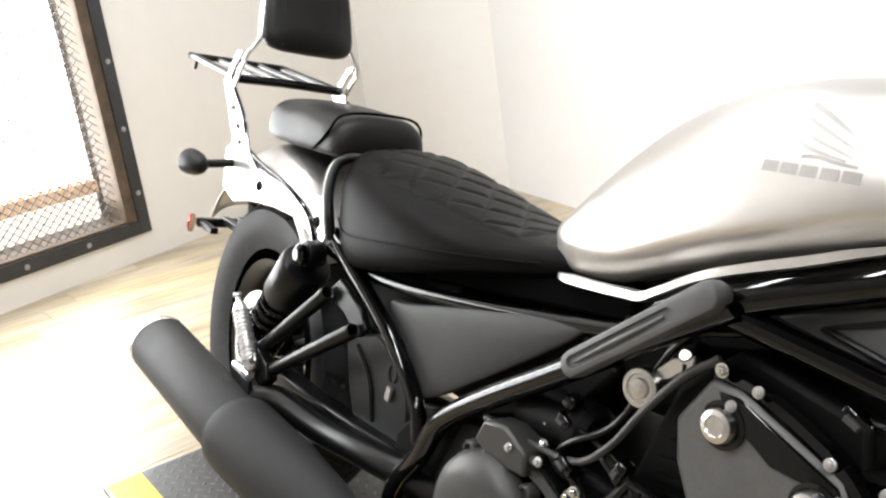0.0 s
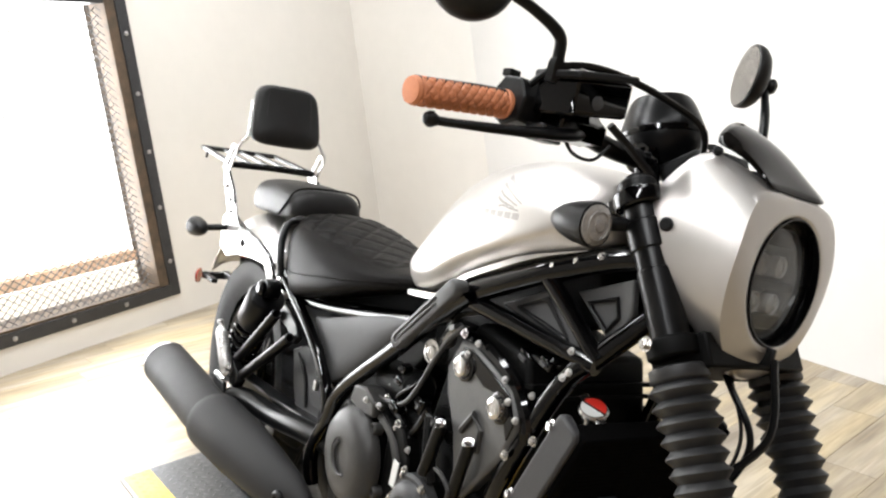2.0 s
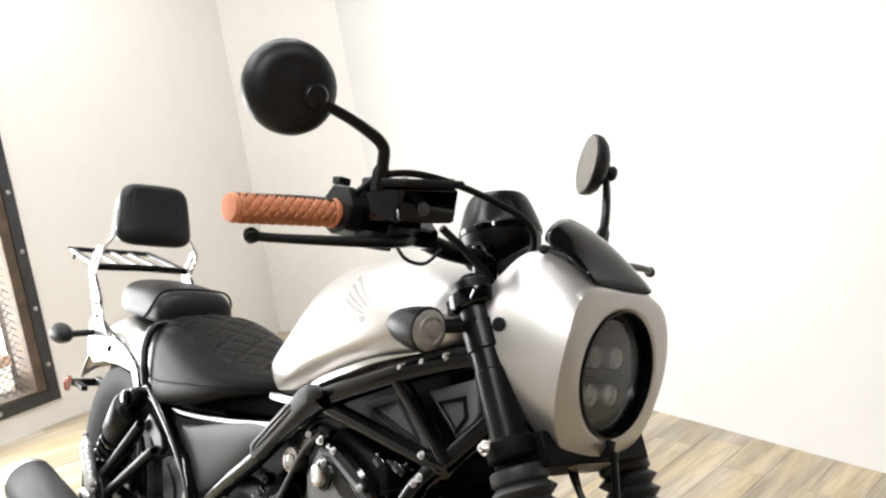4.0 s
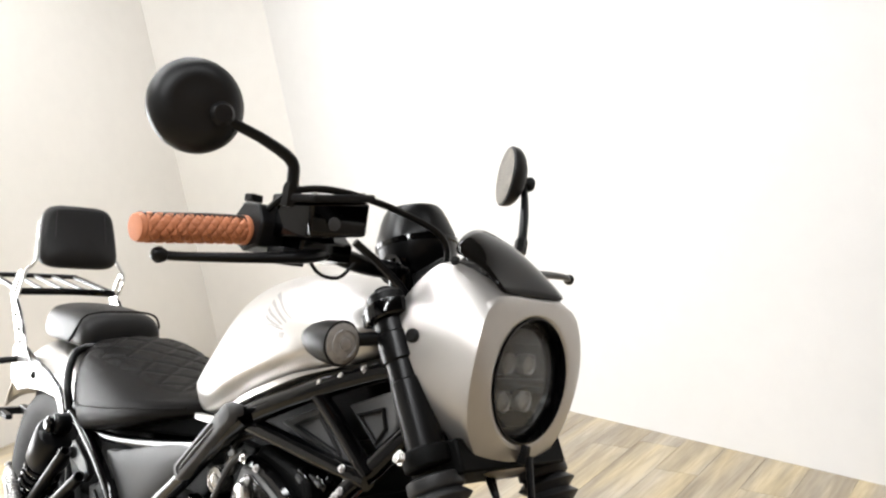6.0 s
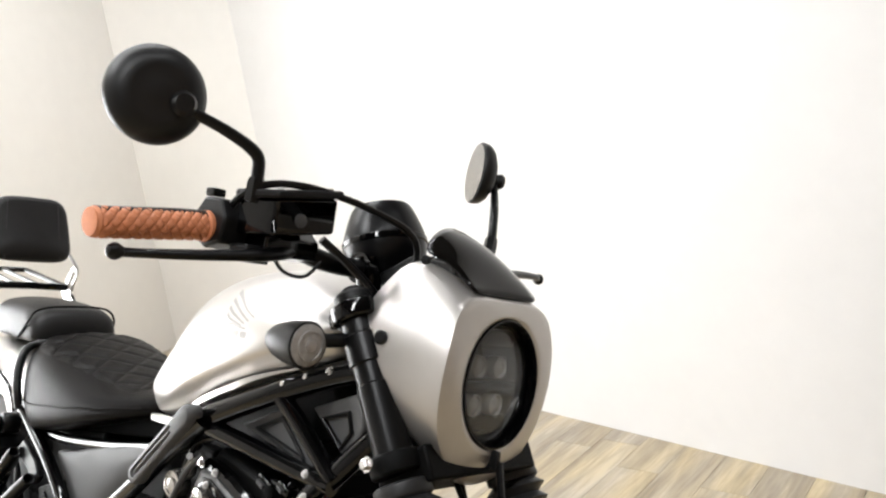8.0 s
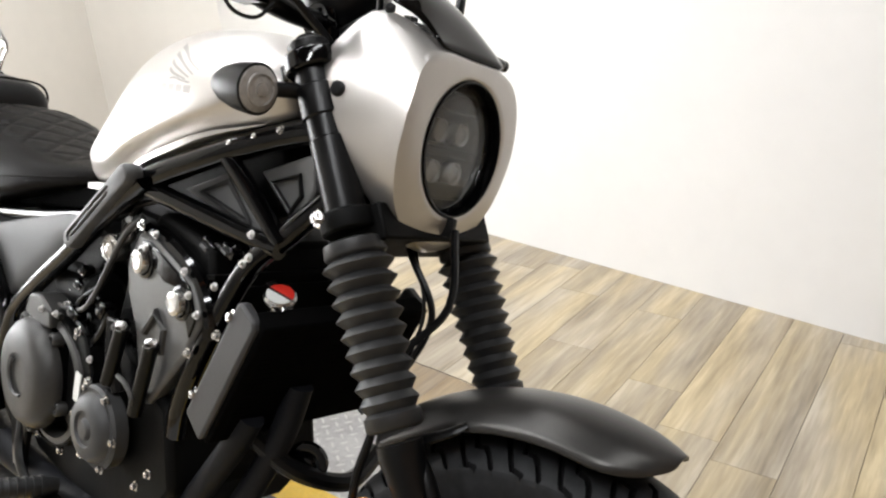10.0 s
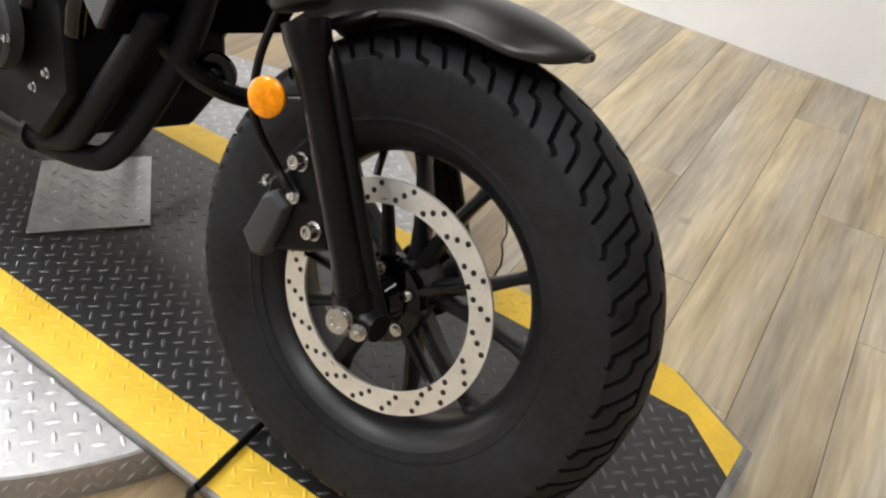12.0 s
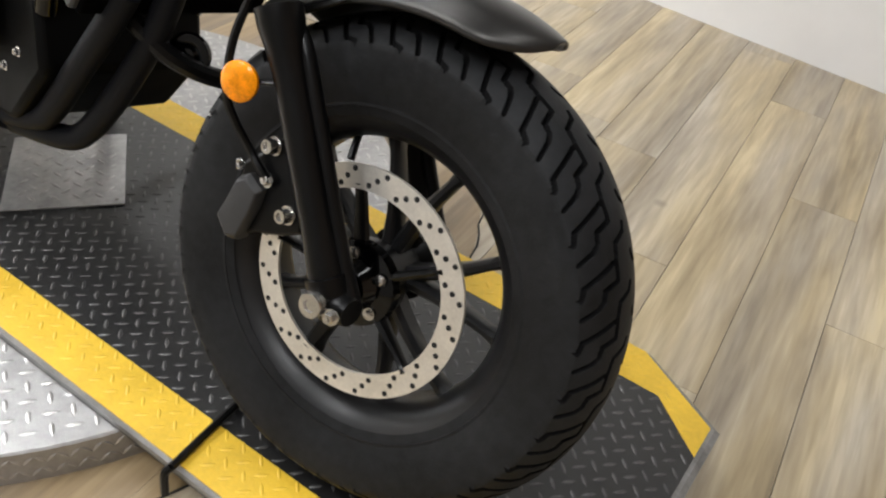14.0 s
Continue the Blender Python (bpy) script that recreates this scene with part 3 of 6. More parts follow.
rings = [[Vector((x, y, TH + 0.0005)) for x, y in deck_out], [Vector((x, y, TOP - 0.006)) for x, y in deck_out], [Vector((x, y, TOP - 0.0025)) for x, y in inner]]
obj("deck", loft(rings), "plate_side", plat, "grey steel platform edge", smooth=0)
for fx in (-0.95, 0.95):
    obj("foot", box(0.12, 0.5, TH, pose(fx, 0, TH / 2)), "plate_side", plat)
for sy in (PY0, PY1 - 0.012):
    obj("skirt", slab([(PX0 + 0.02, sy), (PX1 - 0.16, sy), (PX1 - 0.16, sy + 0.012), (PX0 + 0.02, sy + 0.012)], 0.064, 0.0605, "z"), "plate_side", plat, smooth=0)
inset = 0.005


def stripe(y0, y1, left):
    if left:
        o = [(PX0 + 0.014, y0), (PX1 - 0.10, y0), (PX1 - 0.014, y0 - CH * 0.9), (PX1 - 0.014, y1 - CH), (PX1 - 0.152, y1), (PX0 + 0.014, y1)]
    else:
        o = [(PX0 + 0.014, y0), (PX1 - 0.014, y0), (PX1 - 0.014, y1), (PX0 + 0.014, y1)]
    return slab(o, TOP - 0.0025, TOP, "z")


obj("edge_stripe", stripe(PY0 + inset, PY0 + inset + SW, False), "yellow", plat, "yellow painted edge stripe", smooth=0)
obj("edge_stripe", stripe(PY1 - inset - SW, PY1 - inset, True), "yellow", plat, "yellow painted edge stripe", smooth=0)
obj("centre_panel", slab([(PX0 + 0.014, PY0 + inset + SW), (PX1 - 0.014, PY0 + inset + SW), (PX1 - 0.014, PY1 - inset - SW - CH * 0.9), (PX1 - 0.10, PY1 - inset - SW), (PX0 + 0.014, PY1 - inset - SW)], TOP - 0.0025, TOP - 0.0005, "z"), "plate_black", plat, smooth=0)
yin, yout = PY0 + inset + SW, PY1 - inset - SW
tread("tread_pattern", lambda x, y: yin + 0.003 < y < yout - 0.005 - max(0.0, x - (PX1 - 0.105)) * 0.87 and PX0 + 0.02 < x < PX1 - 0.02, PX0, PX1, PY0, PY1, TOP - 0.0005, 0.0218, 0.0, 0.0215, 0.0048, 0.0018, "plate_tread", plat, "raised black tread marks")
tread("yellow_tread_pattern", lambda x, y: (PY0 + 0.017 < y < yin - 0.006 or yout + 0.008 - max(0.0, x - (PX1 - 0.105)) * 0.8 < y < PY1 - 0.020 - max(0.0, x - (PX1 - 0.155)) * 0.60) and PX0 + 0.025 < x < PX1 - 0.025, PX0, PX1, PY0, PY1, TOP, 0.0218, 0.0, 0.0215, 0.0048, 0.0014, "yellow", plat, "raised yellow tread marks")
# silver access plate
acc = tagged(new("access_plate"), "loose square of bare aluminium chequer plate on the platform", "metal plate")
AM = Matrix.Translation((0.693, 0.099, TOP + 0.0015)) @ Matrix.Rotation(radians(56), 4, "Z")
acc.matrix_world = AM
obj("sheet", slab([(-0.0975, -0.115), (0.0975, -0.115), (0.0975, 0.115), (-0.0975, 0.115)], 0, 0.003, "z"), "alu_dark", acc, smooth=0, bevel=0.0008)
tread("tread_pattern", lambda x, y: True, -0.086, 0.090, -0.104, 0.108, 0.003, 0.0250, 0.0, 0.0240, 0.0056, 0.0020, "alu_tread", acc, "raised tread marks")
obj("screw", lathe([(0.004, 0), (0.004, 0.001), (0.002, 0.002)], (0.085, -0.1, 0.003), (0, 0, 1), 12), "screw", acc)


def strap(a, b, drop):
    s = tagged(new("tie_down_rod"), "thin black tie-down rod hooked over the platform edge", "rod", "tie-downs on the platform")
    obj("shaft", tube([a, (Vector(a) + Vector(b)) / 2 + Vector((0, 0, 0.002)), b], 0.0055, 8, 3), "satin", s)
    obj("hook", tube([b, Vector(b) + Vector((-0.004, -0.008, -0.010)), Vector(b) + Vector((-0.006, -0.010, -drop))], 0.0055, 8, 3), "satin", s)
    return s


strap((1.310, 0.05, 0.088), (1.349, -0.150, 0.088), 0.050)
strap((0.05, -0.03, 0.088), (0.118, -0.255, 0.088), 0.050)
# ---- the motorcycle ----
bike = tagged(new("motorcycle"), "satin silver and black cruiser motorcycle leaning on its side stand", "motorcycle")
bike.matrix_world = pose(0, 0, 0.05, -13, 0, 0)
RAKE = radians(28)
AXS = Vector((-math.sin(RAKE), 0, math.cos(RAKE)))
FRAKE = radians(29.8)
AX = Vector((-math.sin(FRAKE), 0, math.cos(FRAKE)))
PIV = Vector((1.578, 0, 0))
STEER = Matrix.Translation(PIV) @ Matrix.Rotation(radians(9), 4, AXS) @ Matrix.Translation(-PIV)
FC = Vector((1.468, 0, 0.315))
RC = Vector((-0.235, 0, 0.318))


def fk(z, y, fwd=0.0):
    """A point of the fork's line at a height."""
    return Vector((FC.x - (z - FC.z) * math.tan(FRAKE) + fwd, y, z))


def bpart(name, geo, material, label="", parent=None, **k):
    return obj(name, geo, material, parent or bike, label, **k)


def spart(name, geo, material, label="", **k):
    """A part that turns with the handlebar."""
    return obj(name, geo, material, bike, label, basis=STEER, **k)


def sub(name, geo, material, parent, label="", **k):
    return obj(name, geo, material, parent, label, **k)


# tyres
def tyre(c, r_out, half, r_rim, groove, na=540, nt=52):
    """Crowned tread with cut grooves, rounded shoulders and bulging sidewalls."""
    prof = []
    sw = r_out - r_rim
    for i in range(10):
        u = i / 10
        prof.append((r_rim + sw * 0.70 * u, -half * (0.80 + 0.20 * math.sin(min(1.0, u * 1.25) * math.pi * 0.5)), 2.0))
    for i in range(nt + 1):
        a = -1 + 2 * i / nt
        th = a * radians(62)
        prof.append((r_out - sw * 0.30 * (1 - math.cos(th)) / (1 - math.cos(radians(62))), half * math.sin(th) / math.sin(radians(62)), a))
    for i in range(9, -1, -1):
        u = i / 10
        prof.append((r_rim + sw * 0.70 * u, half * (0.80 + 0.20 * math.sin(min(1.0, u * 1.25) * math.pi * 0.5)), 2.0))
    vs, fs = [], []
    n = len(prof)
    for k in range(na):
        ang = 2 * math.pi * k / na
        ca, sa = math.cos(ang), math.sin(ang)
        for rr, y, a in prof:
            r2 = rr - (groove(ang, a) if abs(a) <= 1 else 0.0)
            vs.append(Vector((c.x + r2 * ca, c.y + y, c.z + r2 * sa)))
    for k in range(na):
        k2 = (k + 1) % na
        for i in range(n - 1):
            fs.append((k * n + i, k * n + i + 1, k2 * n + i + 1, k2 * n + i))
    return vs, fs


# one repeat of the tread: (across from the crown, along the tyre) in shares of the half width and of the repeat
TREAD_LINES = (
    ((0.06, -0.12), (0.10, 0.0), (0.33, 0.14), (0.36, 0.40), (0.36, 0.75), (0.60, 0.87), (0.63, 1.07), (0.72, 1.18), (0.96, 1.34)),
    ((0.97, 0.98), (0.92, 0.76), (0.43, 0.45), (0.37, 0.44)),
)
REPEATS, CELLS = 30, 62


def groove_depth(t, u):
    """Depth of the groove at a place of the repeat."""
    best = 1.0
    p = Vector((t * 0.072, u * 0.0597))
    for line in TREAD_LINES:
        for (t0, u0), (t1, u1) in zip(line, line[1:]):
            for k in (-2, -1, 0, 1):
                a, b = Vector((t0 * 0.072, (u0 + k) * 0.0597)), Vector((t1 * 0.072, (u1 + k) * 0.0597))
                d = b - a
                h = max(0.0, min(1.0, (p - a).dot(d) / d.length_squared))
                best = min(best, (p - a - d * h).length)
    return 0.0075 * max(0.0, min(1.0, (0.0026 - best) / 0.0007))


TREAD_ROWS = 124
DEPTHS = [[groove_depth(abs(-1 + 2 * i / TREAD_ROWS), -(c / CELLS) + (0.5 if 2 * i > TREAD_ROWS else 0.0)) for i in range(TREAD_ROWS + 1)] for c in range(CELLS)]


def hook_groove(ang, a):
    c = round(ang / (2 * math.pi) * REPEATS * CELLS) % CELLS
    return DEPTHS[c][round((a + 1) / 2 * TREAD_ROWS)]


def block_groove(ang, a):
    per = 2 * math.pi / 26
    u = ((ang + (per / 2 if a > 0 else 0)) % per) / per
    t = abs(a)
    if 0.1 < t < 0.95 and abs(u - (0.3 + t * 0.5)) < 0.07:
        return 0.005
    return 0.004 if abs(t - 0.06) < 0.03 else 0.0


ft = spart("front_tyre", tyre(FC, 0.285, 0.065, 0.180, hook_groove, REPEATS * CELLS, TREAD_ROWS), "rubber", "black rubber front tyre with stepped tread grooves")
# groove floors and walls take the darker rubber, as painted-in shade
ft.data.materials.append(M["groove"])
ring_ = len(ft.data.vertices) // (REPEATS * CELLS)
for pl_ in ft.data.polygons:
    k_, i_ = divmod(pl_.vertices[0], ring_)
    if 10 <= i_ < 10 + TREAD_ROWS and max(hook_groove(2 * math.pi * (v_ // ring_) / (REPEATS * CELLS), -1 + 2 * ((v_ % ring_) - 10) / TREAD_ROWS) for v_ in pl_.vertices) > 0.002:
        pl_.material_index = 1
for sgn in (-1, 1):
    sub("sidewall_rib", lathe([(0.190, -0.002), (0.1905, 0.0012), (0.194, 0.0012), (0.1945, -0.002)], FC + Vector((0, sgn * 0.0555, 0)), (0, sgn, 0), 90, True), "rubber", ft)
sub("valve_stem", rod((1.387, -0.004, 0.452), (1.395, -0.020, 0.424), 0.0045, 8), "satin", ft)
bpart("rear_tyre", tyre(RC, 0.318, 0.072, 0.205, block_groove, 400), "rubber", "black rubber rear tyre")


def wheel(c, half, name, basis=None):
    prof = [(r * 0.848, y) for r, y in [(0.210, -half), (0.216, -half - 0.003), (0.214, -half + 0.006), (0.200, -half + 0.012), (0.190, -half + 0.022), (0.188, half - 0.022), (0.200, half - 0.012), (0.214, half - 0.006), (0.216, half + 0.003), (0.210, half), (0.196, half - 0.008), (0.183, half - 0.026), (0.183, -half + 0.026), (0.196, -half + 0.008)]]
    rim = obj(name, lathe(prof, c, (0, 1, 0), 96, True), "wheel", bike, "satin black cast wheel rim", basis=basis)
    obj("hub", lathe([(0.030, -0.05), (0.045, -0.045), (0.045, -0.03), (0.034, -0.02), (0.034, 0.02), (0.045, 0.03), (0.045, 0.045), (0.030, 0.05)], c, (0, 1, 0), 32), "satin", rim)
    for k in range(5):
        for s in (-1, 1):
            a0 = 2 * math.pi * (k + 0.12 * s) / 5 + 0.25
            a1 = 2 * math.pi * (k + 0.24 * s) / 5 + 0.25
            rings = []
            for t in (0, 0.3, 0.6, 0.85, 1.0):
                r = 0.034 + (0.157 - 0.034) * t
                a = a0 + (a1 - a0) * t
                wd = 0.0085 - 0.003 * t + (0.004 if t == 1.0 else 0)
                hh = 0.017 - 0.004 * t
                d = Vector((math.cos(a), 0, math.sin(a)))
                q = Vector((-math.sin(a), 0, math.cos(a)))
                p = c + d * r
                rings.append([p + q * wd + Vector((0, hh * 0.6, 0)), p + q * wd * 0.4 + Vector((0, hh, 0)), p - q * wd * 0.4 + Vector((0, hh, 0)), p - q * wd + Vector((0, hh * 0.6, 0)), p - q * wd + Vector((0, -hh * 0.6, 0)), p - q * wd * 0.4 + Vector((0, -hh, 0)), p + q * wd * 0.4 + Vector((0, -hh, 0)), p + q * wd + Vector((0, -hh * 0.6, 0))])
            obj("spoke", loft(rings), "wheel", rim)
    return rim


wheel(FC, 0.047, "front_wheel", STEER)
wheel(RC, 0.056, "rear_wheel")

# brake disc with drilled holes, carrier, caliper
DY = -0.062
disc = spart("brake_disc", lathe([(0.132, -0.002), (0.132, 0.002), (0.105, 0.002), (0.105, -0.002)], FC + Vector((0, DY, 0)), (0, -1, 0), 120, True), "disc", "drilled brushed steel brake disc")
hole_v, hole_f = lathe([(0.0033, 0), (0.0033, 0.00015)], (0, 0, 0), (0, -1, 0), 10)
hole_me = mesh_of("drill_hole", hole_v, hole_f, 0)
hole_me.materials.append(M["hole"])
for k in range(20):
    for j, r in enumerate((0.1265, 0.1185, 0.1110)):
        a = 2 * math.pi * (k + 0.26 * j) / 20
        ob = new("drill_hole", hole_me)
        ob.parent = disc
        ob.matrix_basis = Matrix.Translation(FC + Vector((r * math.cos(a), DY - 0.0021, r * math.sin(a))))
for k in range(5):
    a = 2 * math.pi * k / 5 + 0.6
    d = Vector((math.cos(a), 0, math.sin(a)))
    sub("carrier_arm", tube([FC + Vector((0, DY + 0.008, 0)) + d * 0.04, FC + Vector((0, DY + 0.005, 0)) + d * 0.10, FC + Vector((0, DY, 0)) + d * 0.112], [0.011, 0.008, 0.007], 8, 3, flat=0.5), "satin", disc)
    sub("disc_bolt", bolt(FC + Vector((0, DY - 0.006, 0)) + d * 0.036, (0, -1, 0), 0.005, 0.004), "steel", disc)
sub("hub_cover", lathe([(0.05, 0), (0.048, 0.012), (0.03, 0.016), (0.022, 0.03), (0.015, 0.032)], FC + Vector((0, DY + 0.01, 0)), (0, -1, 0), 32), "gloss", disc)

# fork legs
for sgn, side in ((-1, "right"), (1, "left")):
    y = 0.110 * sgn
    leg = spart("fork_leg", lathe([(0.016, 0), (0.0195, 0.01), (0.0200, 0.05), (0.0178, 0.08), (0.0178, 0.24), (0.0195, 0.27), (0.0245, 0.300), (0.0245, 0.315)], fk(0.295, y), AX, 28), "satin", "satin black lower fork leg")
    sub("leg_flange", tube([fk(0.315, y * 0.93, 0.023), fk(0.36, y * 0.93, 0.021), fk(0.45, y * 0.93, 0.021), fk(0.53, y * 0.93, 0.021), fk(0.56, y * 0.90, 0.012)], [0.0105, 0.0088, 0.0088, 0.009, 0.008], 12, 5), "satin", leg)
    sub("axle_lug", tube([fk(0.335, y), FC + Vector((0.004, y - 0.003 * sgn, -0.005)), FC + Vector((0.03, y, -0.006))], [0.026, 0.027, 0.017], 14, 4, flat=0.9), "satin", leg, basis=None)
    if sgn < 0:
        sub("axle_bolt", lathe([(0.0145, 0), (0.0145, 0.007), (0.0130, 0.010), (0.0070, 0.010), (0.0060, 0.008), (0.001, 0.008)], FC + Vector((-0.001, y - 0.024, -0.003)), (0, -1, 0), 24), "steel", leg, "bright axle bolt")
        sub("pinch_bolt", bolt(FC + Vector((0.020, y - 0.022, -0.008)), (0.1, -1, 0), 0.0065, 0.009), "steel", leg)
    # rubber gaiter with nine bellows
    prof, n = [(0.026, 0.0), (0.0305, 0.004), (0.0305, 0.016), (0.028, 0.018)], 9
    L0, L1 = 0.02, 0.182
    for k in range(n):
        h0 = L0 + (L1 - L0) * k / n
        dh = (L1 - L0) / n
        R1 = 0.0318 + 0.0078 * (k / n)
        R0 = 0.0258 + 0.0036 * (k / n)
        prof += [(R0, h0), (R1 - 0.001, h0 + dh * 0.42), (R1, h0 + dh * 0.5), (R1 - 0.001, h0 + dh * 0.58), (R0, h0 + dh * 0.97)]
    prof += [(0.033, L1 + 0.002), (0.034, L1 + 0.004), (0.033, L1 + 0.016), (0.029, L1 + 0.018)]
    spart("fork_gaiter", lathe(prof, fk(0.580, y), AX, 36), "gaiter", "ribbed black rubber fork gaiter", smooth=50)
    # upper tube and clamps
    up = spart("upper_fork_tube", lathe([(0.0225, 0), (0.0225, 0.10), (0.0210, 0.102), (0.0210, 0.125), (0.0245, 0.127), (0.0245, 0.16), (0.0225, 0.162), (0.0225, 0.19), (0.021, 0.192), (0.021, 0.200)], fk(0.765, y), AX, 28), "satin", "satin black upper fork cover")
    sub("fork_cap", lathe([(0.0235, 0), (0.0235, 0.008), (0.020, 0.012), (0.012, 0.012), (0.012, 0.018), (0.008, 0.02)], fk(0.942, y), AX, 24), "plastic", up, "fork top cap")
lc = join(box(0.078, 0.215, 0.040, pose(*fk(0.766, 0, 0.004), 0, -28, 0)), lathe([(0.030, -0.012), (0.031, -0.009), (0.031, 0.009), (0.030, 0.012)], fk(0.772, -0.110), AX, 28), lathe([(0.030, -0.012), (0.031, -0.009), (0.031, 0.009), (0.030, 0.012)], fk(0.772, 0.110), AX, 28))
lowc = spart("lower_clamp", lc, "case", "matte black lower fork clamp", bevel=0.003)
sub("clamp_bolt", bolt(fk(0.772, -0.144, -0.012), (-0.2, -1, 0), 0.006, 0.008), "steel", lowc)
tc = join(box(0.070, 0.22, 0.020, pose(*fk(0.930, 0, -0.015), 0, -28, 0)), lathe([(0.031, -0.011), (0.032, 0.0), (0.031, 0.011)], fk(0.930, -0.110), AX, 28), lathe([(0.031, -0.011), (0.032, 0.0), (0.031, 0.011)], fk(0.930, 0.110), AX, 28))
spart("upper_clamp", tc, "gloss", "gloss black upper fork clamp", bevel=0.003)
# fork brace under the fender and caliper
def outline_ring(pts, y, k):
    cx, cz = sum(p[0] for p in pts) / len(pts), sum(p[1] for p in pts) / len(pts)
    return [Vector((cx + (x - cx) * k, y, cz + (z - cz) * k)) for x, z in pts]


CAL = ((1.294, 0.322), (1.302, 0.345), (1.312, 0.378), (1.324, 0.386), (1.344, 0.374), (1.341, 0.350), (1.328, 0.306), (1.312, 0.302))
cal = spart("brake_caliper", loft([outline_ring(CAL, -0.074, 0.95), outline_ring(CAL, -0.080, 1.0), outline_ring(CAL, -0.094, 1.0), outline_ring(CAL, -0.101, 0.86), outline_ring(CAL, -0.102, 0.5)]), "shroud", "dark grey brake caliper", bevel=0.0015, smooth=30)
BACK = ((1.306, 0.392), (1.325, 0.412), (1.350, 0.442), (1.385, 0.430), (1.400, 0.345), (1.372, 0.330), (1.340, 0.318), (1.318, 0.304), (1.300, 0.320))
sub("caliper_bridge", loft([outline_ring(BACK, -0.072, 1.0), outline_ring(BACK, -0.082, 1.0), outline_ring(BACK, -0.086, 0.92)]), "satin", cal, bevel=0.001)
for bx, bz in ((1.342, 0.425), (1.379, 0.360)):
    sub("caliper_bolt", join(lathe([(0.0085, 0), (0.0085, 0.010), (0.0076, 0.013), (0.005, 0.013), (0.0045, 0.010), (0.001, 0.010)], (bx, -0.088, bz), (-0.12, -1, 0), 16), lathe([(0.0108, 0), (0.0108, 0.003)], (bx, -0.086, bz), (-0.12, -1, 0), 20)), "steel", cal, "bright caliper bolt")
sub("banjo_bolt", bolt((1.347, -0.092, 0.388), (-0.2, -1, 0.1), 0.006, 0.008), "steel", cal)
sub("bleed_nipple", bolt((1.300, -0.082, 0.382), (0, -0.6, 1), 0.004, 0.010), "steel", cal)
spart("brake_hose", tube([(1.347, -0.095, 0.390), (1.335, -0.098, 0.400), (1.319, -0.100, 0.415), (1.303, -0.112, 0.440), (1.290, -0.120, 0.47), (1.284, -0.118, 0.52), (1.288, -0.11, 0.57), (1.285, -0.09, 0.64), (1.30, -0.03, 0.70), (1.27, 0.0, 0.78)], 0.0048, 8, 6), "satin", "black brake hose")
spart("cable", tube([(1.205, -0.005, 0.762), (1.240, -0.022, 0.734), (1.272, -0.026, 0.700), (1.278, -0.026, 0.670), (1.260, -0.024, 0.624), (1.238, -0.026, 0.589), (1.22, -0.045, 0.555)], 0.0042, 8, 6), "satin", "black cable loop behind the fork")
spart("cable", tube([(1.205, 0.012, 0.764), (1.232, -0.006, 0.734), (1.255, -0.014, 0.700), (1.262, -0.018, 0.670), (1.252, -0.020, 0.624), (1.236, -0.024, 0.592)], 0.0026, 6, 6), "satin", "thin black cable behind the fork")
ref = spart("side_reflector", lathe([(0.020, 0), (0.021, 0.003), (0.021, 0.006), (0.018, 0.0085), (0.002, 0.0105)], (1.312, -0.126, 0.488), (0.15, -1, 0), 32), "amber", "round amber side reflector")
sub("bracket", tube([Vector((1.314, -0.122, 0.488)), fk(0.500, -0.112, -0.01)], 0.006, 8, 2, flat=0.5), "satin", ref)

# front fender: an arched shell over the tyre
rings = []
for i in range(25):
    u = (i / 24) ** 1.35
    a = radians(71 + (134 - 71) * u)
    R0 = 0.326
    w = 0.070 * math.sqrt(1 - 0.93 * max(0, (0.20 - u) / 0.20) ** 2) * (1 - 0.12 * max(0, (u - 0.8) / 0.2))
    row = []
    for j in range(9):
        t = -1 + 2 * j / 8
        drop = 0.034 * abs(t) ** 2.6 * w / 0.070
        r = R0 - drop
        row.append(FC + Vector((r * math.cos(a), w * t, r * math.sin(a))))
    rings.append(row)
fender = spart("front_fender", loft(rings, False, False), "fender_black", "satin charcoal-black front fender", sub=1)
so = fender.modifiers.new("solid", "SOLIDIFY")
so.thickness, so.offset = 0.004, 0
for sgn in (-1, 1):
    sub("fender_stay", tube([FC + Vector((-0.095, 0.068 * sgn, 0.282)), FC + Vector((-0.11, 0.078 * sgn, 0.270)), fk(0.56, 0.086 * sgn, -0.01)], [0.007, 0.008, 0.010], 10, 5, flat=0.6), "satin", fender)

# headlight cowl
LC = Vector((1.258, 0, 0.870))


def half_to_ring(pts):
    right = [Vector((x, y, z)) for y, z, x in pts]
    left = [Vector((x, -y, z)) for y, z, x in reversed(pts[1:-1])]
    return right + left


def circ(r, x, squash=1.0):
    return [(-r * math.sin(math.pi * k / 8), 0.870 + r * squash * math.cos(math.pi * k / 8), x) for k in range(9)]


crease = [(0.0, 0.966, 1.256), (-0.045, 0.968, 1.259), (-0.097, 0.960, 1.255), (-0.110, 0.921, 1.260), (-0.117, 0.882, 1.259), (-0.114, 0.837, 1.254), (-0.096, 0.792, 1.249), (-0.050, 0.759, 1.247), (0.0, 0.748, 1.246)]
mid = [(0.0, 0.968, 1.250), (-0.052, 0.971, 1.246), (-0.087, 0.990, 1.210), (-0.110, 0.944, 1.208), (-0.117, 0.892, 1.210), (-0.114, 0.840, 1.216), (-0.094, 0.792, 1.234), (-0.051, 0.754, 1.237), (0.0, 0.744, 1.239)]
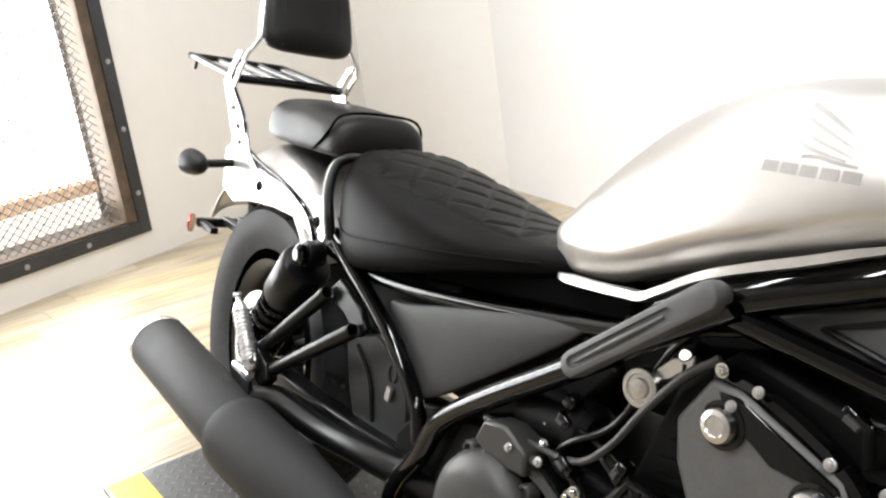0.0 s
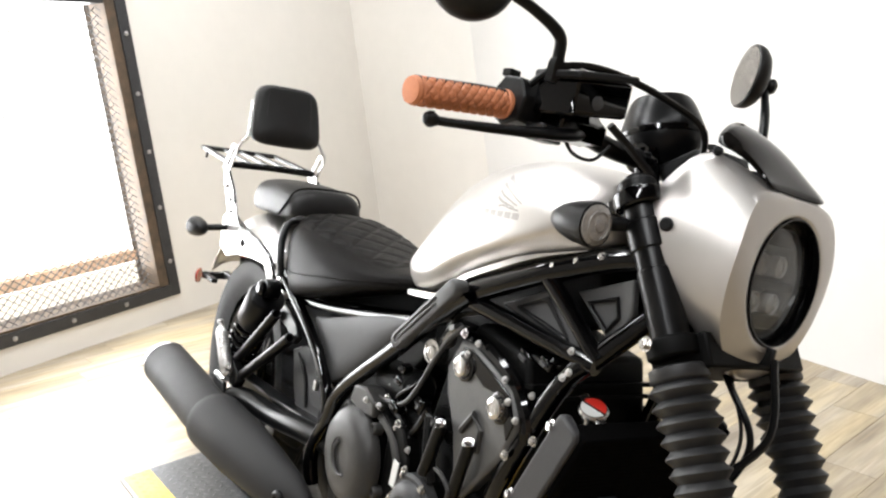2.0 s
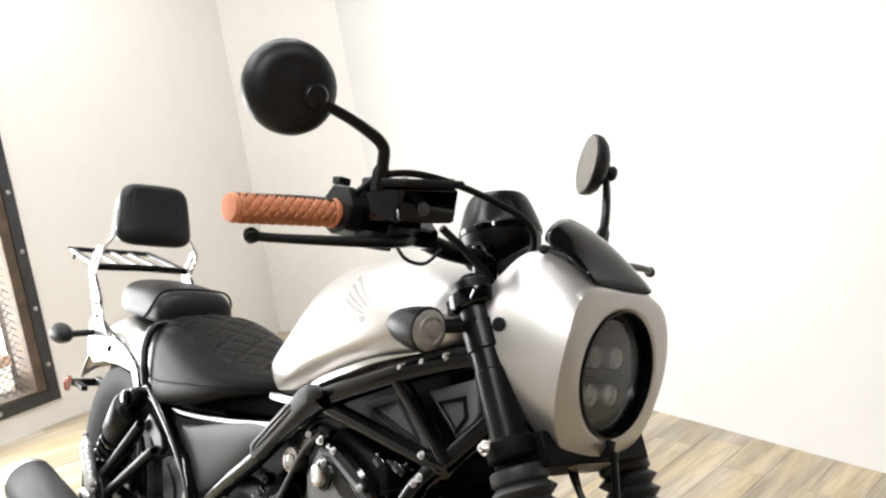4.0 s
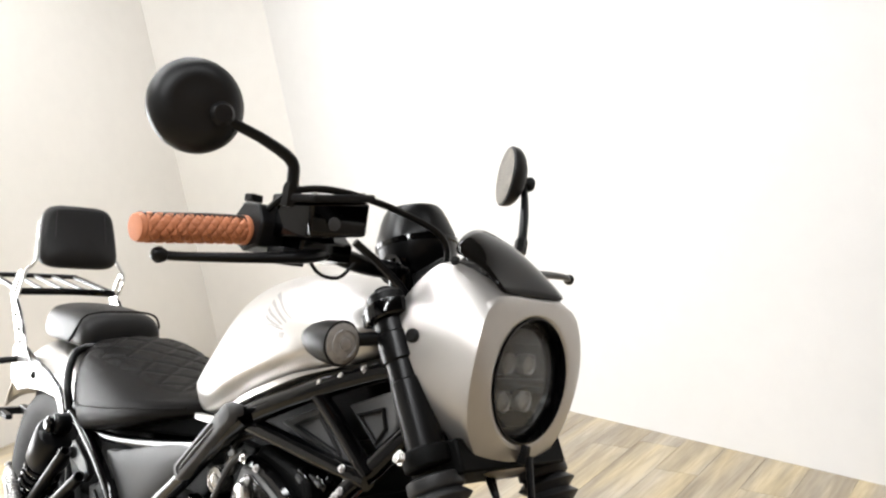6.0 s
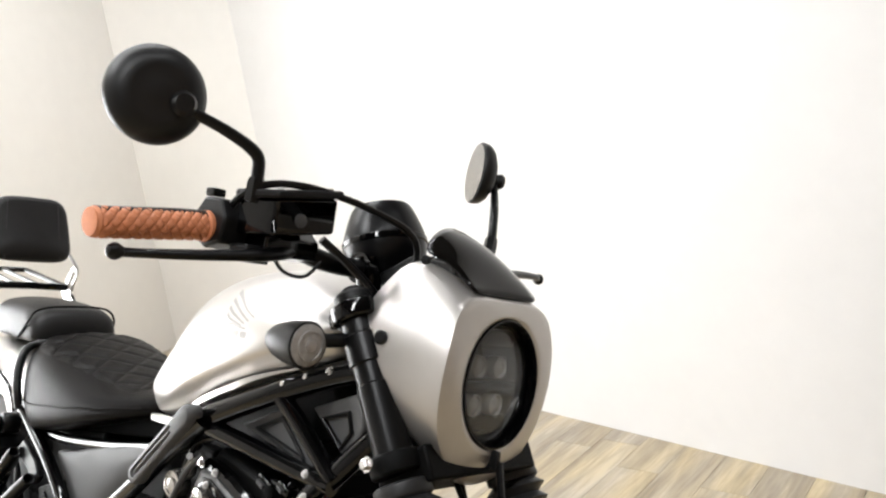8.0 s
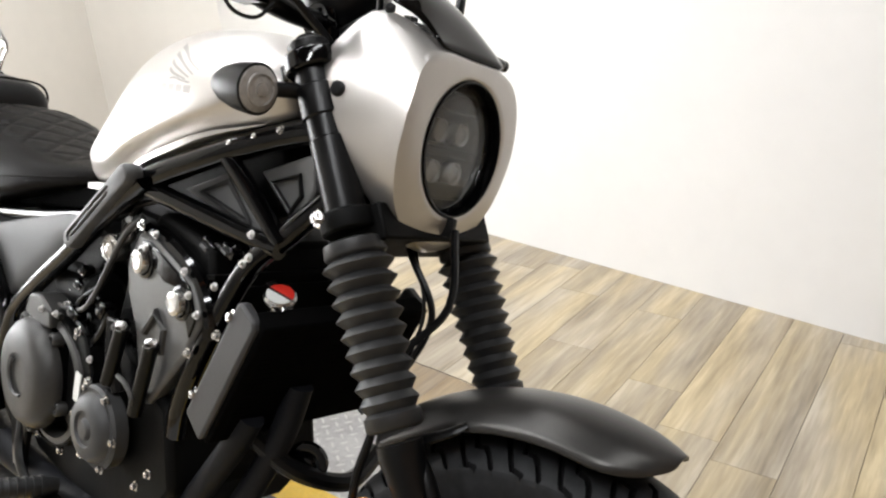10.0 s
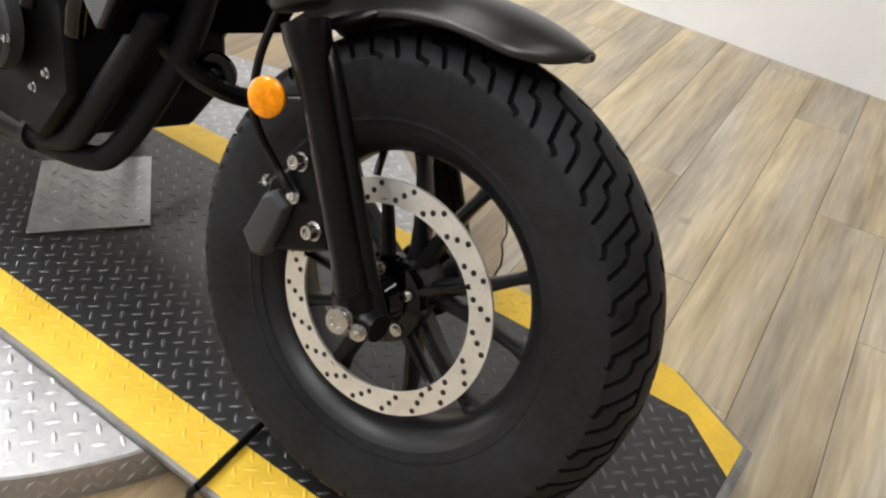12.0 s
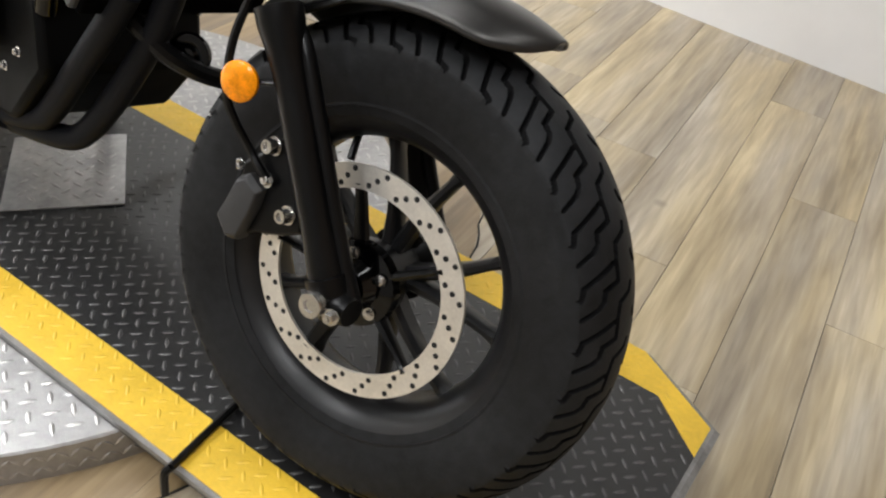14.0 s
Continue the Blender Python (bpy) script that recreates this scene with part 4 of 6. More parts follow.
rear = [(0.0, 0.971, 1.245), (-0.055, 0.977, 1.236), (-0.080, 1.016, 1.170), (-0.106, 0.966, 1.146), (-0.123, 0.926, 1.126), (-0.122, 0.856, 1.150), (-0.096, 0.800, 1.218), (-0.054, 0.756, 1.233), (0.0, 0.742, 1.236)]
cowl = spart("headlight_cowl", loft([half_to_ring(p) for p in (circ(0.076, 1.236), circ(0.0765, 1.256), circ(0.080, 1.263), crease, mid, rear)], True, False), "silver", "satin silver headlight cowl", sub=2, smooth=60)
cr = cowl.data.attributes.new("crease_edge", "FLOAT", "EDGE")
for e_ in cowl.data.edges:
    if all(48 <= k < 64 for k in e_.vertices):
        cr.data[e_.index].value = 0.95
so = cowl.modifiers.new("solid", "SOLIDIFY")
so.thickness, so.offset = 0.003, -1
for sgn in (-1, 1):
    sub("cowl_bolt", lathe([(0.0085, 0), (0.0085, 0.004), (0.006, 0.006)], Vector((1.166, 0.1175 * sgn, 0.908)), (0.15, sgn, 0.05), 16), "plastic", cowl, "black cowl bolt")
    sub("cowl_bolt", lathe([(0.006, 0), (0.006, 0.004), (0.004, 0.006)], Vector((1.186, 0.0815 * sgn, 1.002)), (0.4, 0.7 * sgn, 0.6), 16), "plastic", cowl)
cols = []
for i in range(9):
    u = -1 + 2 * i / 8
    row = []
    for j in range(7):
        t = j / 6
        b = Vector((1.250 + 0.003 * u * u, 0.068 * u, 0.971 + 0.002 * u * u))
        tp = Vector((1.160 + 0.016 * u * u, 0.076 * u, 1.052 - 0.036 * u * u))
        p = b.lerp(tp, t) + Vector((0.5, 0, 0.85)) * (0.014 * math.sin(t * math.pi) * (1 - 0.5 * u * u))
        row.append(p)
    cols.append(row)
screen = spart("fly_screen", loft(cols, False, False), "smoke", "smoked dark fly screen", sub=1)
so = screen.modifiers.new("solid", "SOLIDIFY")
so.thickness, so.offset = 0.003, -1
spart("lamp_sleeve", lathe([(0.0762, 0.004), (0.0745, 0.004), (0.0735, -0.026), (0.0762, -0.026)], LC, (1, 0, 0), 64, True), "gloss", "gloss black sleeve round the headlamp")
LC = LC + Vector((-0.008, 0, 0))
lamp = spart("headlight", lathe([(0.0730, 0.0), (0.0725, -0.012), (0.060, -0.05), (0.030, -0.066), (0.004, -0.068)], LC + Vector((-0.008, 0, 0)), (1, 0, 0), 48, False, False), "reflector", "round four-element headlamp")
sub("rim", lathe([(0.0735, -0.006), (0.0735, 0.002), (0.0715, 0.003), (0.0705, -0.004)], LC + Vector((-0.004, 0, 0)), (1, 0, 0), 64, True), "gloss", lamp)
gl = sub("glass", lathe([(0.0715, -0.002), (0.0715, 0.0), (0.060, 0.004), (0.040, 0.0075), (0.020, 0.0095), (0.002, 0.010), (0.002, 0.008), (0.020, 0.0075), (0.040, 0.0055), (0.060, 0.002)], LC + Vector((-0.004, 0, 0)), (1, 0, 0), 48, False, False), "lens", lamp, "clear headlamp glass with a grey reflection veil")
gl.visible_shadow = False
for y in (-0.022, 0.022):
    for z in (-0.029, 0.017):
        sub("light_element", lathe([(0.0138, -0.012), (0.0138, 0.002), (0.0122, 0.003), (0.0108, -0.001), (0.0075, 0.002), (0.001, 0.0035)], LC + Vector((-0.014, y + 0.004, z)), (1, 0, 0), 20), "led", lamp)
sub("bezel_bar", box(0.012, 0.13, 0.010, pose(LC.x - 0.018, 0, LC.z - 0.006)), "satin", lamp, bevel=0.002)
sub("bezel_bar", box(0.012, 0.10, 0.020, pose(LC.x - 0.018, 0, LC.z - 0.050)), "satin", lamp, bevel=0.002)
sub("bezel_bar", box(0.012, 0.10, 0.022, pose(LC.x - 0.018, 0, LC.z + 0.052)), "satin", lamp, bevel=0.002)
sub("drain_tab", box(0.018, 0.008, 0.022, pose(LC.x + 0.010, 0, LC.z - 0.088)), "plastic", lamp, bevel=0.002)
spart("headlight_bracket", join(tube([fk(0.80, -0.075, 0.02), (1.20, -0.06, 0.82), (1.215, -0.03, 0.80)], 0.008, 8, 3), tube([fk(0.80, 0.075, 0.02), (1.20, 0.06, 0.82), (1.215, 0.03, 0.80)], 0.008, 8, 3), box(0.05, 0.10, 0.06, pose(1.185, 0, 0.84))), "plastic", "black headlamp bracket")


# signals
def signal(c, axis, r, depth, stalk, steered, name, label):
    ax_ = Vector(axis).normalized()
    g = lathe([(0.004, -depth), (r * 0.45, -depth * 0.93), (r * 0.72, -depth * 0.7), (r * 0.92, -depth * 0.35), (r, 0.0), (r, 0.006), (r * 0.9, 0.006)], c, axis, 28)
    mk = spart if steered else bpart
    s = mk(name, g, "plastic", label)
    sub("lens", lathe([(r * 0.9, 0.004), (r * 0.88, 0.008), (r * 0.6, 0.0105), (r * 0.3, 0.0115), (0.001, 0.012)], c, axis, 28), "sigglass", s, "clear signal lens with ribbed bulb", basis=None)
    sub("lens_ring", lathe([(r * 0.66, 0.0095), (r * 0.66, 0.0120), (r * 0.58, 0.0125), (r * 0.58, 0.0100)], c, axis, 28, True), "sigglass", s)
    sub("bulb", lathe([(r * 0.26, 0.011), (r * 0.24, 0.0135), (0.001, 0.0145)], c, axis, 16), "screw", s)
    sub("stalk", rod(stalk[0], stalk[1], 0.0085, 12), "plastic", s)
    return s


for sgn in (-1, 1):
    signal(Vector((1.117, 0.189 * sgn, 0.890)), (1, 0.06 * sgn, 0), 0.0270, 0.060, (Vector((1.092, 0.187 * sgn, 0.890)), Vector((1.122, 0.11 * sgn, 0.900))), True, "turn_signal", "black bullet front turn signal")
    signal(Vector((-0.405, 0.190 * sgn, 0.668)), (-1, 0.1 * sgn, 0), 0.027, 0.055, (Vector((-0.378, 0.188 * sgn, 0.668)), Vector((-0.36, 0.115 * sgn, 0.678))), False, "turn_signal", "black bullet rear turn signal")

# instrument
GC, GA = Vector((1.046, -0.002, 1.030)), Vector((-0.30, 0, 0.95)).normalized()
gau = spart("instrument", lathe([(0.024, -0.060), (0.043, -0.048), (0.054, -0.027), (0.0565, -0.009), (0.055, 0.004), (0.0475, 0.026), (0.042, 0.039), (0.038, 0.044), (0.033, 0.044)], GC, GA, 48), "satin", "round hooded instrument pod", smooth=50)
sub("dial", lathe([(0.0335, 0.0), (0.001, 0.0005)], GC + GA * 0.0436, GA, 32), "smoke", gau)
sub("hood_rim", lathe([(0.0558, -0.012), (0.0580, -0.010), (0.0580, -0.004), (0.0556, -0.002)], GC, GA, 48, True), "gloss", gau)
for ang in (-0.5, 0.15):
    q_ = GC + Vector((math.cos(ang), math.sin(ang), 0)) * 0.0565 + Vector((-0.010, 0, -0.018))
    sub("screw_well", lathe([(0.0085, -0.002), (0.0085, 0.003), (0.006, 0.004), (0.005, 0.001), (0.001, 0.001)], q_, (math.cos(ang), math.sin(ang), 0.2), 18), "gloss", gau)
spart("instrument_bracket", box(0.06, 0.08, 0.05, pose(1.115, 0, 0.975, 0, -28, 0)), "plastic", "black bracket under the instrument", bevel=0.004)

# handlebar, grips, levers, mirrors
HB = [(1.06, -0.06, 0.985), (1.055, -0.12, 0.988), (1.03, -0.19, 1.005), (1.004, -0.26, 1.012), (1.004, -0.392, 0.995)]
bar_line = [Vector(p) for p in HB]
full = [Vector((p.x, -p.y, p.z)) for p in reversed(bar_line)] + bar_line
spart("handlebar", tube(full, 0.0125, 14, 5), "satin", "satin black handlebar")
for sgn in (-1, 1):
    spart("bar_clamp", join(rod((1.075, 0.045 * sgn, 0.935), (1.06, 0.045 * sgn, 1.0), 0.017, 16), lathe([(0.02, -0.015), (0.02, 0.015)], (1.06, 0.045 * sgn, 0.986), (0, 1, 0), 20)), "gloss", "black handlebar riser")


def grip(sgn):
    a, b = Vector((1.004, 0.257 * sgn, 1.007)), Vector((1.004, 0.396 * sgn, 0.990))
    d = b - a
    ln = d.length
    q = d.normalized().to_track_quat("Z", "Y").to_matrix()
    na, nl = 84, 110
    vs, fs = [], []
    for i in range(nl + 1):
        t = i / nl
        for k in range(na):
            th = 2 * math.pi * k / na
            r = 0.0150 + (0.0028 if t < 0.04 else 0.0012 if t > 0.96 else 0.0)
            if 0.06 < t < 0.95:
                p1 = (th / (2 * math.pi) * 7 + t * 11) % 1.0
                p2 = (th / (2 * math.pi) * 7 - t * 11) % 1.0
                e = min(min(p1, 1 - p1), min(p2, 1 - p2))
                r += 0.0022 * min(1.0, e / 0.16) - 0.0003
            if t > 0.985:
                r *= 0.9
            vs.append(a + q @ Vector((r * math.cos(th), r * math.sin(th), t * ln)))
    for i in range(nl):
        for k in range(na):
            k2 = (k + 1) % na
            fs.append((i * na + k, i * na + k2, (i + 1) * na + k2, (i + 1) * na + k))
    fs.append(tuple(range(nl * na, (nl + 1) * na)))
    g = spart("grip", (vs, fs), "orange", "tan orange rubber grip with diamond pattern", smooth=60)
    sub("bar_end", lathe([(0.0150, -0.001), (0.0150, 0.001), (0.012, 0.0015)], b, d, 20), "orange", g)
    return g


for sgn in (-1, 1):
    grip(sgn)
    hs = spart("switch_housing", loft([[Vector((x, y * sgn, z)) for x, z in ((1.030, 0.990), (1.036, 1.018), (1.024, 1.040), (0.995, 1.042), (0.978, 1.022), (0.982, 0.994), (1.004, 0.982))] for y in (-0.258, -0.250, -0.222, -0.200, -0.192)]), "plastic", "black switch housing", bevel=0.003)
    sub("switch", box(0.016, 0.018, 0.010, pose(0.975, -0.23 * sgn, 1.05)), "satin", hs, bevel=0.002)
    sub("clamp_screw", bolt((1.022, -0.225 * sgn, 1.035), (1, 0, 0.3), 0.004, 0.004), "steel", hs)
    pr = spart("lever_perch", loft([[Vector((x, y * sgn, z)) for x, z in ((1.066, 0.984), (1.068, 1.006), (1.043, 1.026), (1.013, 1.024), (1.008, 0.996), (1.028, 0.980))] for y in (-0.222, -0.210, -0.165, -0.140)]), "gloss", "black lever perch", bevel=0.003)
    up_ = 0.053 if sgn < 0 else 0.0
    lv = tube([Vector((1.055, -0.175 * sgn, 0.992 + up_ * 0.3)), Vector((1.068 + up_ * 0.4, -0.215 * sgn, 0.984 + up_ * 0.5)), Vector((1.052 + up_ * 0.6, -0.28 * sgn, 0.974 + up_ * 0.8)), Vector((1.030 + up_ * 0.85, -0.345 * sgn, 0.966 + up_)), Vector((1.022 + up_ * 0.85, -0.366 * sgn, 0.964 + up_))], [0.011, 0.010, 0.0078, 0.0065, 0.0065], 12, 5, flat=0.8)
    lev = spart("lever", lv, "satin", "black lever with ball end")
    v, f = lathe([(0.001, -0.0095), (0.0065, -0.007), (0.0092, -0.001), (0.0092, 0.002), (0.006, 0.0075), (0.001, 0.0095)], Vector((1.020 + up_ * 0.85, -0.374 * sgn, 0.964 + up_)), (-0.1, -1 * sgn, 0), 18)
    sub("ball_end", (v, f), "satin", lev)
res = spart("brake_reservoir", loft([[Vector((x, y, z + (y + 0.232) * 0.17)) for x, y in ((1.032, -0.240), (1.088, -0.232), (1.104, -0.154), (1.048, -0.162))] for z in (1.004, 1.008, 1.042, 1.046)]), "gloss", "black brake fluid reservoir", bevel=0.004)
sub("lid", loft([[Vector((x, y, z + (y + 0.232) * 0.17)) for x, y in ((1.028, -0.244), (1.092, -0.235), (1.108, -0.150), (1.044, -0.159))] for z in (1.046, 1.056)]), "plastic", res, bevel=0.003)
sub("sight_glass", lathe([(0.008, 0), (0.008, 0.002), (0.005, 0.003)], (1.094, -0.200, 1.026), (1, -0.2, 0), 16), "shroud", res)
for lx, ly in ((1.040, -0.232), (1.084, -0.226), (1.096, -0.162), (1.054, -0.168)):
    sub("lid_screw", lathe([(0.0038, 0), (0.0038, 0.0015), (0.002, 0.0022)], (lx, ly, 1.0562 + (ly + 0.232) * 0.17), (0, -0.17, 1), 12), "screw", res)
sub("clamp_band", lathe([(0.0165, -0.010), (0.0185, -0.008), (0.0185, 0.008), (0.0165, 0.010)], (1.012, -0.205, 1.011), (0, 1, -0.1), 24, True), "gloss", res)
for lz in (0.994, 1.030):
    sub("clamp_bolt", bolt((1.042, -0.205, lz), (1, -0.3, 0), 0.0042, 0.006), "steel", res)
spart("throttle_cable", tube([(1.02, -0.245, 1.03), (1.055, -0.235, 1.058), (1.09, -0.19, 1.066), (1.12, -0.10, 1.052), (1.145, -0.055, 1.025), (1.135, -0.04, 0.96)], 0.0045, 8, 6), "satin", "black throttle cable")
spart("brake_hose", tube([(1.07, -0.14, 1.012), (1.085, -0.10, 0.985), (1.11, -0.075, 0.95), (1.10, -0.07, 0.90)], 0.0055, 8, 6), "satin", "black brake hose")
spart("wire", tube([(1.05, -0.20, 0.99), (1.06, -0.185, 0.968), (1.075, -0.165, 0.965), (1.085, -0.15, 0.985)], 0.0025, 6, 6), "satin", "thin looped switch wire")
spart("switch_block", box(0.03, 0.035, 0.02, pose(1.045, -0.225, 0.982)), "plastic", "small black switch under the lever", bevel=0.002)
MR = Vector((1.008, -0.348, 1.134))


def mirror(c, back, stem, name):
    ax_ = Vector(back).normalized()
    h = spart("mirror", lathe([(0.0520, -0.009), (0.0535, -0.007), (0.0535, 0.0), (0.0515, 0.007), (0.0440, 0.0155), (0.0300, 0.0225), (0.0290, 0.0222), (0.012, 0.0260), (0.001, 0.0265)], c, back, 64), "matte", "round black handlebar mirror", smooth=60)
    sub("glass", lathe([(0.0500, -0.0098), (0.001, -0.0098)], c, back, 48), "mirror", h, "mirror glass")
    sub("stem", tube(stem, [0.0075] * (len(stem) - 2) + [0.0065, 0.006], 12, 6), "satin", h)
    sub("stem_nut", lathe([(0.0105, 0), (0.0105, 0.022), (0.0085, 0.028)], stem[0], Vector(stem[1]) - Vector(stem[0]), 6), "satin", h)
    sub("ball_mount", lathe([(0.012, 0), (0.014, 0.008), (0.010, 0.014)], c + ax_ * 0.010 + (Vector(stem[-1]) - c) * 0.80, ax_, 16), "plastic", h)
    return h


mirror(MR, (0.93, -0.36, -0.02), [(1.050, -0.234, 1.040), (1.052, -0.235, 1.072), (1.052, -0.242, 1.094), (1.046, -0.280, 1.110), (1.030, -0.325, 1.124)], "mirror_right")
mirror(Vector((0.956, 0.318, 1.186)), (0.61, 0.79, -0.05), [(1.040, 0.256, 1.046), (1.032, 0.270, 1.080), (1.012, 0.296, 1.118), (0.990, 0.322, 1.150), (0.974, 0.336, 1.176)], "mirror_left")
# tank
def tank_ring(x, zb, zt, w, wl):
    """Half outline of one tank section, from the bottom middle over the side to the top."""
    h = zt - zb
    half = [(0.0, zb + 0.004), (wl * 0.8, zb), (wl, zb + 0.002), (w - 0.003, zb + 0.030), (w + 0.001, zb + 0.036), (w * 1.0, zb + 0.036 + (h - 0.036) * 0.30), (w * 0.90, zb + h * 0.68), (w * 0.68, zb + h * 0.88), (w * 0.36, zb + h * 0.98), (0.0, zt)]
    right = [Vector((x, -y, z)) for y, z in half]
    left = [Vector((x, y, z)) for y, z in reversed(half[1:-1])]
    return right + left


stations = [(0.545, 0.720, 0.768, 0.052, 0.046), (0.551, 0.714, 0.790, 0.070, 0.062), (0.590, 0.713, 0.830, 0.085, 0.075), (0.645, 0.718, 0.882, 0.097, 0.082), (0.69, 0.728, 0.918, 0.110, 0.086), (0.75, 0.756, 0.950, 0.126, 0.098), (0.83, 0.786, 0.974, 0.137, 0.108), (0.92, 0.818, 0.980, 0.138, 0.108), (1.00, 0.846, 0.968, 0.128, 0.100), (1.05, 0.866, 0.948, 0.105, 0.085), (1.075, 0.880, 0.920, 0.075, 0.06)]
tank = bpart("fuel_tank", loft([tank_ring(*s) for s in stations]), "silver", "satin silver teardrop fuel tank", sub=2, smooth=60)
# seam flange under the tank
for sgn in (-1, 1):
    fl = smooth_line([(0.572, sgn * 0.068, 0.711), (0.588, sgn * 0.081, 0.710), (0.625, sgn * 0.089, 0.714), (0.675, sgn * 0.100, 0.721), (0.712, sgn * 0.106, 0.727), (0.735, sgn * 0.110, 0.731), (0.763, sgn * 0.116, 0.746), (0.800, sgn * 0.120, 0.769), (0.840, sgn * 0.124, 0.788), (0.90, sgn * 0.124, 0.812), (0.963, sgn * 0.116, 0.838), (1.04, sgn * 0.090, 0.862)], 5)
    thin = [min(1.0, 0.05 + k / 8, 0.05 + (len(fl) - 1 - k) / 8) for k in range(len(fl))]
    rings = [[p + Vector((0, -0.004 * sgn, 0.005)) * h, p + Vector((0, 0.007 * sgn, 0.004)) * h, p + Vector((0, 0.007 * sgn, -0.005)) * h, p + Vector((0, -0.004 * sgn, -0.007)) * h] for p, h in zip(fl, thin)]
    sub("seam_trim", loft(rings), "silver", tank, "silver tank seam strip", smooth=0)


# winged emblem drawn as plain shapes, and the maker's bar
def on_tank(u, w):
    """A place on the right side of the tank: u along, w up."""
    x = 0.83 + u
    base = 0.885 + w
    return Vector((x, 0, base))


from mathutils.bvhtree import BVHTree
dg = bpy.context.evaluated_depsgraph_get()
ev = tank.evaluated_get(dg)
tme = ev.to_mesh()
TREE = BVHTree.FromPolygons([v.co.copy() for v in tme.vertices], [tuple(p.vertices) for p in tme.polygons])
ev.to_mesh_clear()


def decal(poly, lift=0.0006):
    """A flat shape laid onto the tank's right flank."""
    vs, fs = [], []
    n = len(poly)
    for u, w in poly:
        p = on_tank(u, w)
        hit = TREE.ray_cast(Vector((p.x, -0.6, p.z)), Vector((0, 1, 0)))
        vs.append((hit[0] + hit[1] * lift * (1 if hit[1].y < 0 else -1)) if hit[0] else Vector((p.x, -0.13, p.z)))
    fs.append(tuple(range(n)))
    return vs, fs


def flank(x, z):
    return (x - 0.83, z - 0.885)


def ribbon(pts, widths):
    """A tapering band laid on the flank."""
    line = smooth_line([Vector((x, 0, z)) for x, z in pts], 5)
    out = []
    for a in range(len(line) - 1):
        t0, t1 = a / (len(line) - 1), (a + 1) / (len(line) - 1)
        w0 = widths[0] + (widths[1] - widths[0]) * t0
        w1 = widths[0] + (widths[1] - widths[0]) * t1
        p, q = line[a], line[a + 1]
        out.append(decal([flank(p.x, p.z + w0), flank(q.x, q.z + w1), flank(q.x, q.z - w1), flank(p.x, p.z - w0)]))
    return join(*out)


feathers = [
    ribbon([(0.866, 0.941), (0.887, 0.934), (0.917, 0.921), (0.944, 0.912)], (0.0030, 0.0012)),
    ribbon([(0.867, 0.930), (0.885, 0.924), (0.912, 0.914), (0.935, 0.906)], (0.0028, 0.0012)),
    ribbon([(0.869, 0.920), (0.883, 0.914), (0.905, 0.908), (0.927, 0.902)], (0.0026, 0.0012)),
    ribbon([(0.873, 0.910), (0.885, 0.905), (0.902, 0.902), (0.922, 0.899)], (0.0024, 0.0012)),
    ribbon([(0.883, 0.897), (0.897, 0.899), (0.912, 0.897), (0.933, 0.896)], (0.0016, 0.0014)),
]
for f_ in feathers:
    sub("emblem_feather", f_, "logo", tank, "grey band of the wing emblem", smooth=0)
for k in range(5):
    u0 = 0.850 + k * 0.0182
    zl = 0.8895 + (u0 - 0.850) * 0.035
    sub("maker_bar", decal([flank(u0, zl), flank(u0 + 0.0155, zl + 0.0005), flank(u0 + 0.0160, zl - 0.0090), flank(u0 + 0.0005, zl - 0.0095)]), "logo_dark", tank, "dark grey bar in place of lettering", smooth=0)

# seats
def seat_ring(x, zb, zt, w, crown, lean=0.0):
    half = [(0.0, zb), (w * 0.9, zb), (w, zb + 0.010), (w * 1.02, zb + (zt - zb) * 0.35), (w * 0.95, zb + (zt - zb) * 0.72), (w * 0.70, zt - crown * 0.35), (w * 0.35, zt - crown * 0.08), (0.0, zt)]
    return [Vector((x - lean * (z - zb), -y, z)) for y, z in half] + [Vector((x - lean * (z - zb), y, z)) for y, z in reversed(half[1:-1])]


seat_st = [(0.150, 0.645, 0.760, 0.100, 0.03, 0.5), (0.157, 0.617, 0.783, 0.130, 0.03, 0.45), (0.182, 0.606, 0.790, 0.146, 0.035, 0.42), (0.235, 0.612, 0.782, 0.150, 0.03, 0.36), (0.31, 0.632, 0.763, 0.148, 0.026, 0.25), (0.385, 0.650, 0.746, 0.140, 0.022, 0.15), (0.46, 0.672, 0.736, 0.122, 0.02, 0.1), (0.53, 0.690, 0.741, 0.098, 0.02, 0.0), (0.58, 0.700, 0.748, 0.080, 0.02, 0.0), (0.605, 0.708, 0.744, 0.068, 0.015, 0.0)]
seat = bpart("seat", loft([seat_ring(*s) for s in seat_st]), "leather", "black quilted leather rider seat", sub=2, smooth=60)
ev = seat.evaluated_get(bpy.context.evaluated_depsgraph_get())
sme = ev.to_mesh()
STREE = BVHTree.FromPolygons([v.co.copy() for v in sme.vertices], [tuple(p.vertices) for p in sme.polygons])
ev.to_mesh_clear()


def seat_edge(x):
    return 0.122 - max(0.0, x - 0.20) * 0.15 - max(0.0, 0.14 - x) * 0.6


# quilted top: diamond cushions between sewn valleys
vs, fs, seat_index = [], [], {}
NX, NY = 250, 130
